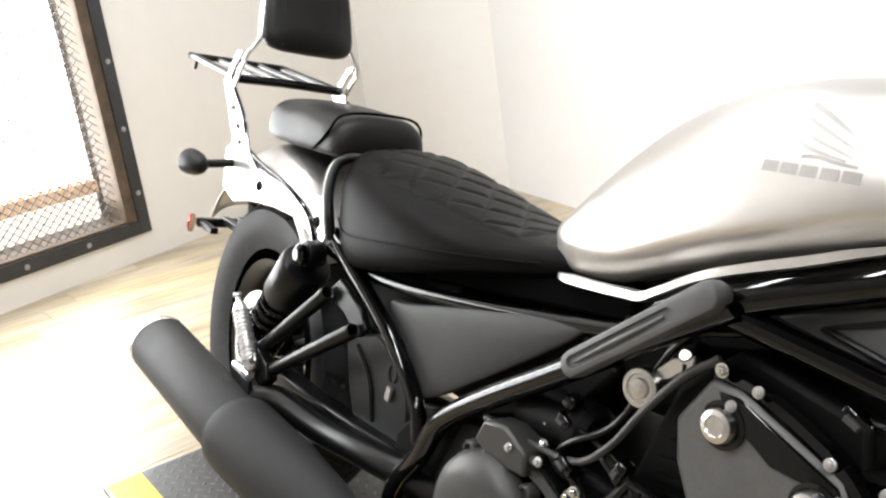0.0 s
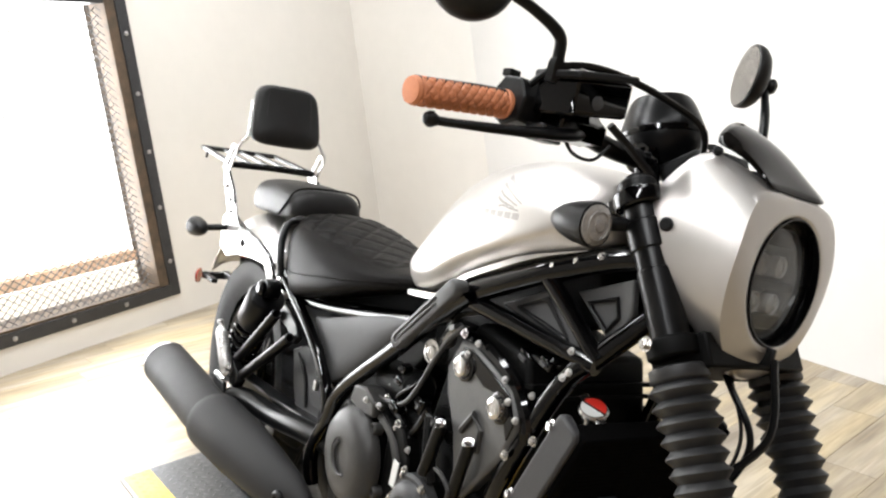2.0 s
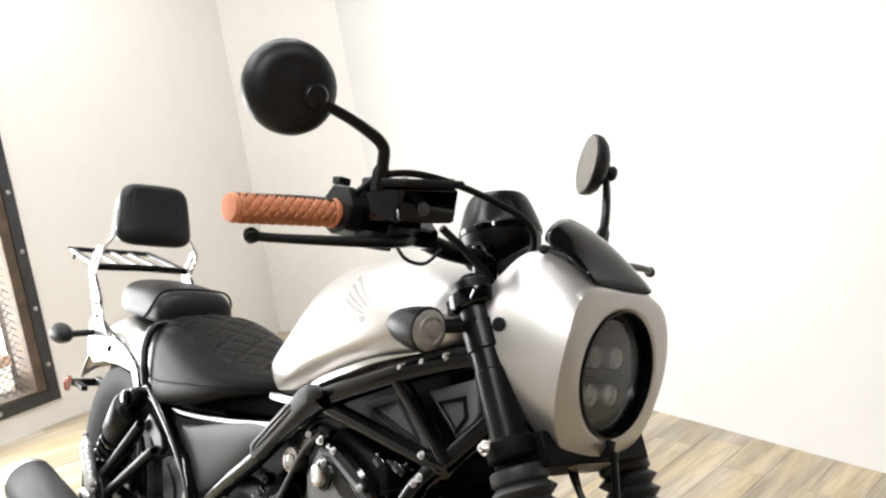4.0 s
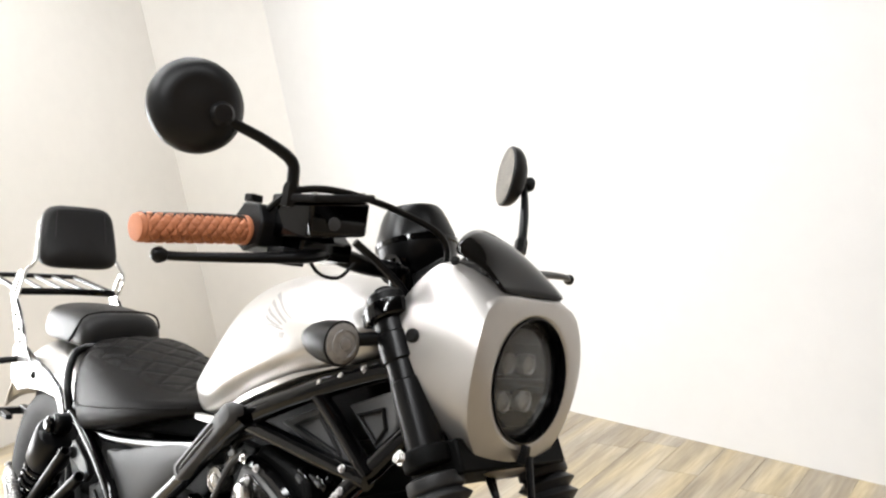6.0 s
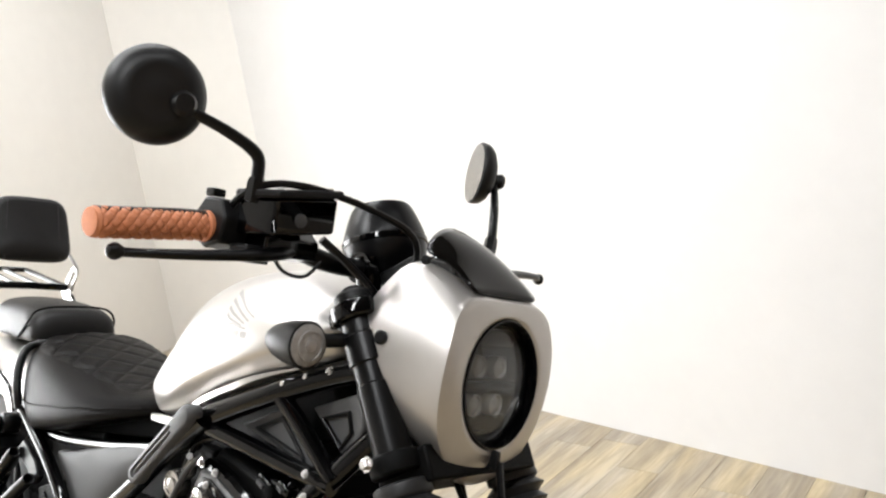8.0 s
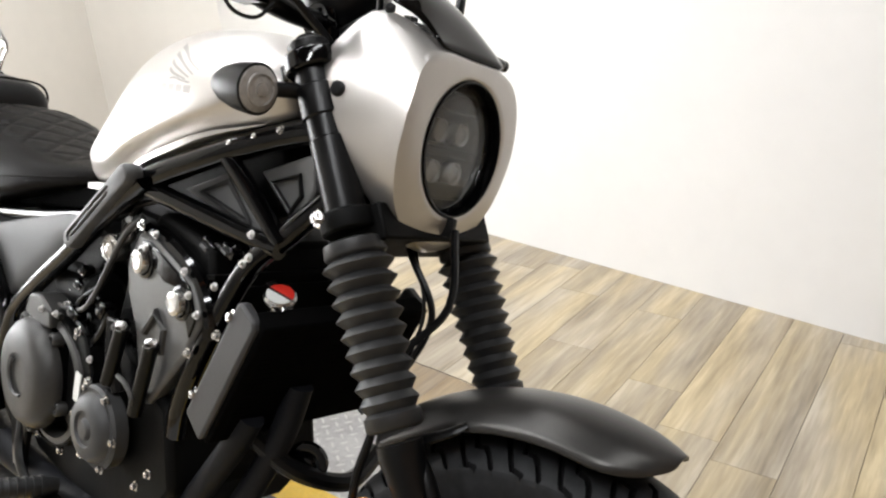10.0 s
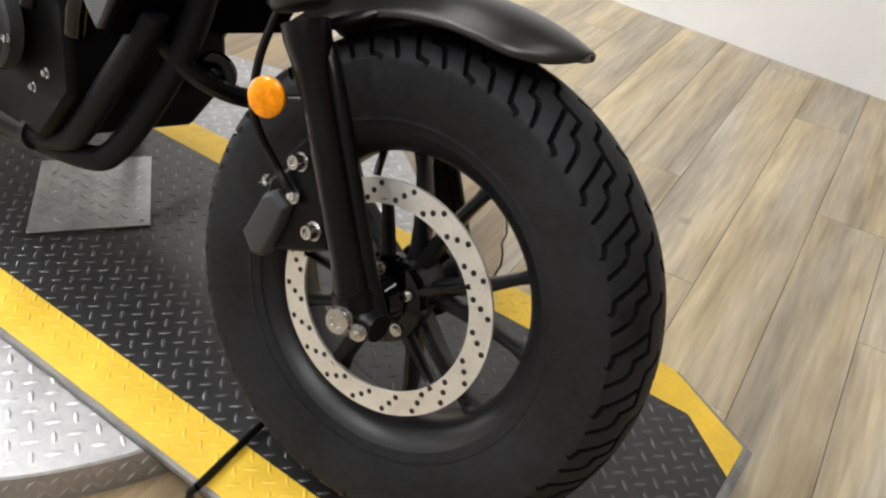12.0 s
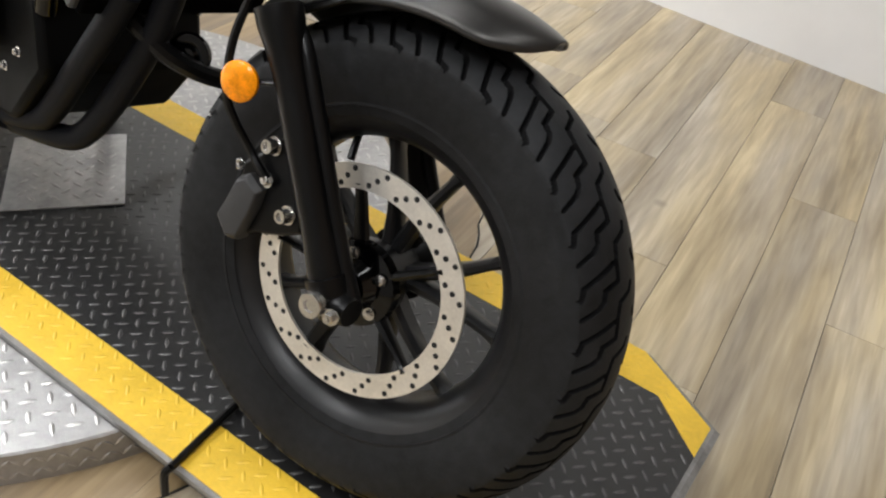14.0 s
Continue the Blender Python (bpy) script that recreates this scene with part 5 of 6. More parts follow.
for i in range(NX + 1):
    for j in range(NY + 1):
        x = 0.088 + 0.414 * i / NX
        y = (-1 + 2 * j / NY) * seat_edge(x)
        hit = STREE.ray_cast(Vector((x, y, 1.2)), Vector((0, 0, -1)))
        if not hit[0]:
            continue
        along = x * 1.05 / 0.088
        p_, q_ = (along + y / 0.078) % 1.0, (along - y / 0.078) % 1.0
        e = min(p_, 1 - p_, q_, 1 - q_) * 2
        edge = min(1.0, min(i, NX - i) / 12, min(j, NY - j) / 10)
        puff = 0.0027 * min(1.0, e * 2.6) ** 0.7 * edge + 0.0003 - 0.0012 * (1 - edge)
        n_ = hit[1] if hit[1].z > 0 else -hit[1]
        seat_index[(i, j)] = len(vs)
        vs.append(hit[0] + n_ * puff)
for i in range(NX):
    for j in range(NY):
        k = [seat_index.get(c) for c in ((i, j), (i + 1, j), (i + 1, j + 1), (i, j + 1))]
        if None not in k:
            fs.append(tuple(k))
sub("quilted_panel", (vs, fs), "leather", seat, "black diamond-quilted seat top", smooth=50)
sub("piping", tube([(0.140, -0.138, 0.676), (0.19, -0.1505, 0.662), (0.30, -0.1515, 0.676), (0.44, -0.128, 0.696), (0.56, -0.090, 0.716)], 0.0016, 6, 6), "leather", seat)
hoop = [(0.140, -0.146, 0.640), (0.128, -0.149, 0.680), (0.110, -0.144, 0.715), (0.098, -0.131, 0.748), (0.096, -0.112, 0.763), (0.106, -0.085, 0.766), (0.118, 0.0, 0.760), (0.106, 0.085, 0.766), (0.096, 0.112, 0.763), (0.098, 0.131, 0.748), (0.110, 0.144, 0.715), (0.128, 0.149, 0.680), (0.140, 0.146, 0.640)]
hp = bpart("seat_hoop", tube(hoop, 0.0085, 12, 5), "satin", "black frame hoop behind the seat")
sub("hoop_trim", tube([(x - 0.0085, y * 1.035, z + 0.001) for x, y, z in hoop], 0.0024, 8, 5), "silver_trim", hp, "thin bright strip on the hoop")
pill_st = [(-0.330, 0.760, 0.796, 0.050, 0.01), (-0.322, 0.748, 0.822, 0.070, 0.016), (-0.285, 0.742, 0.832, 0.080, 0.018), (-0.18, 0.745, 0.839, 0.092, 0.018), (-0.09, 0.748, 0.839, 0.097, 0.018), (-0.015, 0.750, 0.834, 0.096, 0.016), (0.015, 0.752, 0.826, 0.090, 0.014), (0.030, 0.762, 0.804, 0.070, 0.008)]
pil = bpart("pillion_seat", loft([seat_ring(*s) for s in pill_st]), "vinyl", "black leather passenger pad", sub=2, smooth=60)
sub("piping", tube([(-0.060, -0.098, 0.757), (-0.030, -0.0985, 0.775), (-0.008, -0.094, 0.800), (-0.004, -0.082, 0.821), (0.002, -0.055, 0.831), (0.006, 0.0, 0.834), (0.002, 0.055, 0.831), (-0.004, 0.082, 0.821), (-0.008, 0.094, 0.800), (-0.030, 0.0985, 0.775), (-0.060, 0.098, 0.757)], 0.0026, 8, 6), "leather", pil, "black piping round the rounded front")

# backrest, luggage rack, fender struts
def pad_ring(x, k):
    out = []
    for i in range(28):
        a = 2 * math.pi * i / 28
        c, s = math.cos(a), math.sin(a)
        e = 0.42
        y = math.copysign(abs(c) ** e, c)
        z = math.copysign(abs(s) ** e, s)
        w = 0.104 - 0.018 * (z * 0.5 + 0.5)
        out.append(Vector((x - 0.035 * (z * 0.5 + 0.5), y * w * k, 0.996 + z * 0.082 * k)))
    return out


br = bpart("backrest", loft([pad_ring(-0.352, 0.90), pad_ring(-0.338, 0.99), pad_ring(-0.318, 1.0), pad_ring(-0.306, 0.95), pad_ring(-0.300, 0.85), pad_ring(-0.297, 0.4)]), "vinyl", "black padded passenger backrest", smooth=60)
for sgn in (-1, 1):
    sub("stitching", tube([Vector((-0.2985 - 0.035 * (0.06 + 0.88 * t), sgn * (0.066 - 0.006 * t), 0.925 + 0.142 * t)) for t in (0, 0.25, 0.5, 0.75, 1.0)], 0.0012, 5, 3), "thread", br)
for sgn in (-1, 1):
    st = bpart("backrest_strut", slab([(-0.372, 0.905), (-0.408, 0.868), (-0.431, 0.837), (-0.394, 0.785), (-0.356, 0.734), (-0.335, 0.690), (-0.215, 0.690), (-0.262, 0.717), (-0.284, 0.750), (-0.297, 0.775), (-0.325, 0.799), (-0.371, 0.832), (-0.349, 0.866), (-0.330, 0.885), (-0.338, 0.893), (-0.358, 0.872), (-0.384, 0.842), (-0.398, 0.848), (-0.372, 0.882), (-0.345, 0.905)], 0.124 * sgn, 0.129 * sgn), "silver_trim", "bright flat backrest bracket with a slot", bevel=0.0012, smooth=30)
    sub("strut_edge", tube([(-0.367, 0.1295 * sgn, 0.829), (-0.325, 0.1295 * sgn, 0.797), (-0.299, 0.1295 * sgn, 0.772), (-0.287, 0.1295 * sgn, 0.748)], 0.0035, 8, 5), "satin", st, "black edge of the bracket")
    sub("pad_arm", tube([(-0.338, 0.1265 * sgn, 0.888), (-0.332, 0.122 * sgn, 0.905), (-0.330, 0.106 * sgn, 0.928), (-0.338, 0.098 * sgn, 0.950), (-0.362, 0.090 * sgn, 1.030)], 0.0065, 10, 4, flat=0.7), "silver_trim", st)
    for z, x in ((0.790, -0.366), (0.757, -0.330), (0.727, -0.312)):
        sub("strut_bolt", bolt((x, 0.130 * sgn, z), (0, sgn, 0), 0.005, 0.005), "steel", st)
rk = bpart("luggage_rack", tube([(-0.385, -0.118, 0.848), (-0.660, -0.112, 0.872), (-0.690, -0.095, 0.874), (-0.690, 0.095, 0.874), (-0.660, 0.112, 0.872), (-0.385, 0.118, 0.848)], 0.0075, 10, 6), "satin", "black tubular luggage rack")
sub("cross_bar", tube([(-0.385, -0.118, 0.848), (-0.39, 0.0, 0.850), (-0.385, 0.118, 0.848)], 0.0095, 10, 4), "gloss", rk)
for y in (-0.055, 0.0, 0.055):
    sub("rack_bar", tube([(-0.39, y, 0.850), (-0.69, y * 0.9, 0.874)], 0.0055, 8, 2), "satin", rk)
sub("rack_hook", tube([(-0.690, -0.10, 0.872), (-0.700, -0.10, 0.845)], 0.004, 8, 2), "satin", rk)
# rear fender
rings = []
for i in range(19):
    a = radians(38 + (146 - 38) * i / 18)
    R0 = 0.385
    w = 0.111
    row = []
    for j in range(11):
        t = -1 + 2 * j / 10
        r = R0 - 0.055 * abs(t) ** 3.0
        row.append(RC + Vector((r * math.cos(a) * 0.92 + 0.0, w * t, r * math.sin(a) * 1.075 + 0.012)))
    rings.append(row)
rf = bpart("rear_fender", loft(rings, False, False), "silver", "satin silver rear fender", sub=1, smooth=60)
so = rf.modifiers.new("solid", "SOLIDIFY")
so.thickness, so.offset = 0.004, -1
for sgn in (-1, 1):
    pl = [(-0.405, 0.705), (-0.370, 0.722), (-0.300, 0.715), (-0.200, 0.690), (-0.090, 0.680), (0.010, 0.690), (0.075, 0.690), (0.082, 0.640), (0.060, 0.605), (0.020, 0.615), (-0.050, 0.632), (-0.150, 0.630), (-0.260, 0.618), (-0.340, 0.600), (-0.405, 0.620)]
    fs_ = bpart("fender_strut", slab(pl, 0.112 * sgn, 0.120 * sgn), "silver_trim", "silver side strut of the rear fender", bevel=0.004, smooth=30)
    sub("strut_edge", tube([(-0.30, 0.122 * sgn, 0.722), (-0.20, 0.122 * sgn, 0.700), (-0.10, 0.122 * sgn, 0.685), (0.0, 0.1225 * sgn, 0.655), (0.045, 0.1225 * sgn, 0.610)], 0.004, 8, 6), "gloss", fs_, "black edge trim")
    for x, z in ((-0.215, 0.658), (0.037, 0.646)):
        sub("strut_bolt", lathe([(0.010, 0), (0.010, 0.004), (0.006, 0.007), (0.005, 0.004)], (x, 0.118 * sgn, z), (0, sgn, 0), 18), "plastic", fs_, "black strut bolt")
# plate bracket with side reflector
pb = bpart("plate_bracket", join(box(0.16, 0.02, 0.018, pose(-0.52, -0.03, 0.505)), box(0.05, 0.10, 0.02, pose(-0.45, 0, 0.53)), box(0.03, 0.10, 0.06, pose(-0.41, 0, 0.555)), box(0.10, 0.018, 0.014, pose(-0.55, -0.09, 0.500)), box(0.02, 0.12, 0.02, pose(-0.59, -0.04, 0.50))), "plastic", "black number plate bracket", bevel=0.003)
sub("reflector", lathe([(0.022, 0), (0.022, 0.005), (0.018, 0.007)], (-0.605, -0.105, 0.495), (-0.6, -0.8, 0), 24), "redlens", pb, "round red side reflector")
sub("tail_light", lathe([(0.045, 0), (0.045, 0.02), (0.03, 0.028)], (-0.44, 0, 0.60), (-1, 0, 0.1), 28), "redlens", pb)

# shocks
for sgn in (-1, 1):
    y = 0.140 * sgn
    a, b = Vector((0.066, y, 0.588)), Vector((-0.128, y, 0.345))
    d = b - a
    sh = bpart("rear_shock", join(lathe([(0.020, 0.010), (0.041, 0.013), (0.0445, 0.018), (0.0445, 0.100), (0.041, 0.108), (0.020, 0.110)], a, d, 32), lathe([(0.013, 0.1), (0.013, d.length - 0.01)], a, d, 16), lathe([(0.030, d.length - 0.055), (0.030, d.length - 0.02), (0.016, d.length)], a, d, 20)), "satin", "black rear shock absorber")
    n, turns = 120, 7
    coil = []
    q = d.normalized().to_track_quat("Z", "Y").to_matrix()
    for i in range(n + 1):
        t = i / n
        coil.append(a + q @ Vector((0.0355 * math.cos(t * turns * 2 * math.pi), 0.0355 * math.sin(t * turns * 2 * math.pi), 0.105 + (d.length - 0.155) * t)))
    sub("spring", tube(coil, 0.0062, 8, 1, smooth=False), "gloss", sh, "gloss black coil spring")
    sub("top_eye", lathe([(0.020, -0.016), (0.022, -0.012), (0.022, 0.012), (0.020, 0.016)], a + Vector((0.010, 0, 0.012)), (0, sgn, 0), 24), "satin", sh)
    sub("top_bolt", lathe([(0.018, 0), (0.018, 0.008), (0.010, 0.014)], a + Vector((0.012, 0.02 * sgn, 0.012)), (0, sgn, 0), 20), "gloss", sh)
# swingarm
for sgn in (-1, 1):
    bpart("swingarm", loft([[Vector((x, sgn * yy, z + dz)) for yy, dz in ((0.088, -0.024), (0.120, -0.020), (0.120, 0.020), (0.088, 0.024))] for x, z in ((-0.21, 0.315), (-0.12, 0.322), (0.1, 0.335), (0.36, 0.36))]), "satin", "black box-section swingarm", bevel=0.005)
bpart("rear_brake_disc", lathe([(0.118, -0.002), (0.118, 0.002), (0.09, 0.002), (0.09, -0.002)], RC + Vector((0, -0.075, 0)), (0, -1, 0), 72, True), "disc", "steel rear brake disc")
bpart("rear_caliper", box(0.08, 0.045, 0.05, pose(RC.x + 0.105, -0.092, RC.z + 0.07, 0, 40, 0)), "case", "black rear brake caliper", bevel=0.006)

# muffler and exhaust
MA, MB, MC_ = Vector((-0.322, -0.250, 0.308)), Vector((0.070, -0.225, 0.281)), Vector((0.500, -0.180, 0.262))
d1 = (MB - MA).length
muf = bpart("muffler", lathe([(0.040, 0.012), (0.046, 0.0), (0.0545, -0.0), (0.057, 0.006), (0.057, 0.012), (0.0585, 0.014), (0.0585, d1 - 0.01), (0.0605, d1 - 0.008), (0.0605, d1 + 0.004)], MA, MB - MA, 48), "muffler", "matte grey coated muffler", smooth=40)
sub("tip_ring", lathe([(0.0585, -0.002), (0.0600, 0.000), (0.0600, 0.012), (0.0585, 0.014)], MA, MB - MA, 48, True), "silver_trim", muf, "bare metal ring round the muffler tip")
sub("joint_band", lathe([(0.0592, d1 - 0.022), (0.0592, d1 - 0.010), (0.0580, d1 - 0.010), (0.0580, d1 - 0.022)], MA, MB - MA, 40, True), "hole", muf)
sub("tip_bore", lathe([(0.040, 0.0125), (0.001, 0.05)], MA, MB - MA, 32), "hole", muf)
sub("front_cover", loft([[p + Vector((0, math.cos(t) * ry, 0)) + Vector((0.0, 0, math.sin(t) * rz)) for t in (2 * math.pi * k / 28 for k in range(28))] for p, ry, rz in ((MB + Vector((-0.012, 0, 0)), 0.0590, 0.0590), (MB + Vector((-0.012, 0, 0)), 0.0660, 0.0660), (MB + Vector((-0.008, 0, 0)), 0.0675, 0.0675), (MB.lerp(MC_, 0.04), 0.0675, 0.0675), (MB.lerp(MC_, 0.3), 0.064, 0.066), (MB.lerp(MC_, 0.6), 0.050, 0.058), (MB.lerp(MC_, 0.82), 0.038, 0.047), (MB.lerp(MC_, 0.95), 0.024, 0.034), (MB.lerp(MC_, 1.0), 0.010, 0.018))]), "muffler", muf, "grey front muffler cover", smooth=50)
sub("cover_bolt", lathe([(0.016, 0), (0.016, 0.004), (0.011, 0.008), (0.006, 0.008), (0.005, 0.004)], MB.lerp(MC_, 0.875) + Vector((0, -0.031, 0.003)), (0.25, -1, 0.05), 24), "plastic", muf, "black recessed cover bolt")
sub("hanger", slab([(-0.06, 0.36), (0.02, 0.36), (0.03, 0.335), (0.0, 0.325), (-0.05, 0.33)], -0.205, -0.196), "satin", muf, bevel=0.002)
mp = bpart("link_pipe", tube([(0.02, -0.185, 0.325), (0.06, -0.160, 0.335), (0.18, -0.140, 0.335), (0.30, -0.132, 0.352), (0.40, -0.115, 0.36), (0.50, -0.09, 0.36), (0.55, -0.05, 0.36)], 0.024, 16, 6), "satin", "black bent pipe behind the side plate")
hd1 = bpart("exhaust_header", tube([(1.070, -0.085, 0.500), (1.048, -0.089, 0.455), (0.99, -0.090, 0.370), (0.935, -0.090, 0.292), (0.905, -0.095, 0.270), (0.845, -0.108, 0.258), (0.72, -0.118, 0.238), (0.60, -0.128, 0.230), (0.48, -0.15, 0.245)], [0.018, 0.018, 0.018, 0.019, 0.019, 0.021, 0.023, 0.025, 0.026], 18, 6), "header", "dark heat-coated exhaust header")
bpart("exhaust_header", tube([(1.090, -0.030, 0.540), (1.078, -0.035, 0.480), (1.055, -0.040, 0.420), (1.020, -0.050, 0.345), (0.975, -0.060, 0.275), (0.94, -0.072, 0.252), (0.86, -0.098, 0.245)], 0.018, 18, 6), "header", "dark heat-coated exhaust header")
sub("clamp_ring", lathe([(0.026, 0), (0.026, 0.012)], (0.850, -0.107, 0.259), (1, 0.05, 0.1), 20), "header", hd1)

# frame tubes
def ftube(pts, r, label="gloss black frame tube", both=True):
    for sgn in ((1, -1) if both else (1,)):
        bpart("frame_tube", tube([(x, y * sgn, z) for x, y, z in pts], r, 14, 6), "gloss", label)


ftube([(1.12, -0.045, 0.868), (1.06, -0.068, 0.853), (0.96, -0.105, 0.812), (0.85, -0.125, 0.762), (0.78, -0.130, 0.722)], 0.0175)
ftube([(0.80, -0.116, 0.712), (0.70, -0.112, 0.682), (0.50, -0.110, 0.642), (0.30, -0.112, 0.612), (0.18, -0.115, 0.606), (0.08, -0.112, 0.610)], 0.0105)
ftube([(0.845, -0.128, 0.750), (0.93, -0.113, 0.739), (1.01, -0.099, 0.728), (1.088, -0.085, 0.718)], 0.0130)
ftube([(0.985, -0.100, 0.812), (1.03, -0.093, 0.777), (1.088, -0.084, 0.725)], 0.0120)
ftube([(1.125, -0.045, 0.790), (1.085, -0.075, 0.735), (1.045, -0.100, 0.680), (1.00, -0.116, 0.575), (0.965, -0.118, 0.490), (0.945, -0.110, 0.435)], 0.0150)
ftube([(0.86, -0.138, 0.762), (0.78, -0.144, 0.705), (0.72, -0.143, 0.660), (0.655, -0.140, 0.613), (0.566, -0.138, 0.552), (0.500, -0.136, 0.502), (0.466, -0.135, 0.466), (0.440, -0.134, 0.415), (0.405, -0.134, 0.365), (0.390, -0.134, 0.32), (0.40, -0.130, 0.27)], 0.0150)
ftube([(0.130, -0.138, 0.650), (0.160, -0.134, 0.628), (0.199, -0.133, 0.607), (0.281, -0.133, 0.570), (0.340, -0.134, 0.538), (0.382, -0.134, 0.509), (0.420, -0.134, 0.470), (0.435, -0.134, 0.430)], 0.0120)
bpart("steering_head", lathe([(0.032, -0.09), (0.032, 0.09)], (1.108, 0, 0.845), AX, 28), "gloss", "black steering head")
def stadium(a, b, half, y, n=9):
    """A long rounded outline in the side plane, from a to b."""
    a, b = Vector((a[0], 0, a[1])), Vector((b[0], 0, b[1]))
    u = (b - a).normalized()
    v = Vector((-u.z, 0, u.x))
    out = []
    for c, t0 in ((b, -0.5), (a, 0.5)):
        for k in range(n):
            t = math.pi * (t0 + k / (n - 1))
            p = c + (u * math.cos(t) + v * math.sin(t)) * half
            out.append(Vector((p.x, y, p.z)))
    return out


KA, KB = (0.706, 0.650), (0.846, 0.766)
kp = bpart("knee_pad", loft([stadium(KA, KB, 0.0125, -0.142), stadium(KA, KB, 0.0150, -0.150), stadium(KA, KB, 0.0150, -0.160), stadium(KA, KB, 0.0125, -0.1655), stadium(KA, KB, 0.0095, -0.1668), stadium((0.710, 0.6535), (0.812, 0.738), 0.0072, -0.1668), stadium((0.710, 0.6535), (0.812, 0.738), 0.0062, -0.1635)]), "panel", "grey-black plastic frame cover with a pressed slot", smooth=40)
sub("raised_rib", tube([(0.712, -0.1645, 0.655), (0.760, -0.1650, 0.695), (0.808, -0.1645, 0.735)], [0.0015, 0.003, 0.0015], 8, 4), "panel", kp)
for sgn in (-1, 1):
    for k in range(3):
        bpart("rail_bolt", bolt((1.060 - 0.032 * k, (0.083 + 0.012 * k) * sgn, 0.858 - 0.013 * k), (0, sgn, 0.4), 0.0042, 0.004), "steel", "small bright bolt on the frame rail")
# side cover
for sgn in (-1, 1):
    rim = smooth_line([Vector((x, 0, z)) for x, z in ((0.292, 0.585), (0.340, 0.597), (0.45, 0.627), (0.587, 0.662), (0.672, 0.676), (0.664, 0.660), (0.631, 0.634), (0.53, 0.560), (0.425, 0.490), (0.402, 0.490), (0.380, 0.508), (0.335, 0.548))], 4, True)
    mid = Vector((0.465, 0, 0.582))
    rings = []
    for k, y in ((1.0, 0.108), (1.0, 0.118), (0.985, 0.1205), (0.95, 0.1218), (0.86, 0.1232), (0.70, 0.1246), (0.5, 0.1254), (0.3, 0.1257), (0.08, 0.1258)):
        rings.append([Vector((mid.x + (p.x - mid.x) * k, y * sgn, mid.z + (p.z - mid.z) * k)) for p in rim])
    c_ = bpart("side_cover", loft(rings), "cover", "satin black metallic triangular side cover", smooth=60)
# truss panels
for sgn in (-1, 1):
    p1 = bpart("truss_panel", slab([(0.868, 0.752), (0.985, 0.800), (1.062, 0.728), (1.000, 0.732)], 0.074 * sgn, 0.086 * sgn), "panel", "dark grey triangular infill panel", bevel=0.003, smooth=30)
    sub("pressed_edge", tube([(0.915, 0.089 * sgn, 0.757), (0.975, 0.089 * sgn, 0.782), (1.03, 0.088 * sgn, 0.737)], 0.004, 8, 1, closed=True, smooth=False), "plastic", p1)
    p2 = bpart("truss_panel", slab([(1.005, 0.800), (1.105, 0.838), (1.112, 0.795), (1.088, 0.742)], 0.052 * sgn, 0.064 * sgn), "panel", "dark grey infill panel behind the fork", bevel=0.003, smooth=30)
    sub("pressed_edge", tube([(1.035, 0.067 * sgn, 0.792), (1.085, 0.066 * sgn, 0.808), (1.092, 0.066 * sgn, 0.785), (1.075, 0.067 * sgn, 0.762)], 0.0035, 8, 1, closed=True, smooth=False), "plastic", p2)

# engine
def engine_block():
    lower = loft([[Vector((x, y, z)) for x, z in ((0.50, 0.30), (0.46, 0.40), (0.50, 0.50), (0.62, 0.53), (0.80, 0.53), (0.94, 0.47), (0.97, 0.36), (0.90, 0.265), (0.70, 0.245), (0.56, 0.26))] for y in (-0.125, -0.110, 0.110, 0.125)])
    return lower


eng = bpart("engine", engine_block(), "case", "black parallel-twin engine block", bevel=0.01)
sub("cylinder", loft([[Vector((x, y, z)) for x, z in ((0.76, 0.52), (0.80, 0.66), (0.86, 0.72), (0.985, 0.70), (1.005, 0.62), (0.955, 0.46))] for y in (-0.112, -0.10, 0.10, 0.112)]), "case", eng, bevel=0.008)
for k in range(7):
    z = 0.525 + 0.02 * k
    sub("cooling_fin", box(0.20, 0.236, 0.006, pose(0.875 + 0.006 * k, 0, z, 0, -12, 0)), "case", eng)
cam_cov = bpart("cylinder_head_cover", slab([(0.822, 0.640), (0.850, 0.690), (0.880, 0.690), (0.985, 0.655), (1.012, 0.612), (0.985, 0.556), (0.905, 0.462), (0.885, 0.470), (0.860, 0.555), (0.832, 0.600)], -0.135, -0.108), "cast_grey", "charcoal angular cylinder side cover", bevel=0.006, smooth=30)
bpart("cam_chain_cover", tube([(0.85, -0.118, 0.692), (0.90, -0.120, 0.688), (0.975, -0.120, 0.660), (1.012, -0.120, 0.622), (1.015, -0.118, 0.59)], 0.012, 10, 5), "gloss", "gloss black cylinder edge")
for x, z, r in ((0.874, 0.655, 0.0155), (0.970, 0.624, 0.0155)):
    sub("cap_bolt", lathe([(0.0165, 0), (0.0165, 0.010), (0.0150, 0.014), (0.010, 0.0155), (0.009, 0.0145), (0.001, 0.0145)], (x, -0.135, z), (0, -1, 0), 28), "steel", cam_cov, "large bright domed cap bolt")
    sub("bolt_seat", lathe([(0.0225, 0), (0.0225, 0.004), (0.0185, 0.005), (0.0175, 0.001)], (x, -0.135, z), (0, -1, 0), 28), "gloss", cam_cov)
sub("chevron_rib", tube([(0.888, -0.136, 0.562), (0.915, -0.137, 0.596), (0.935, -0.136, 0.578), (0.932, -0.136, 0.545)], 0.006, 8, 1, smooth=False), "charcoal", cam_cov)
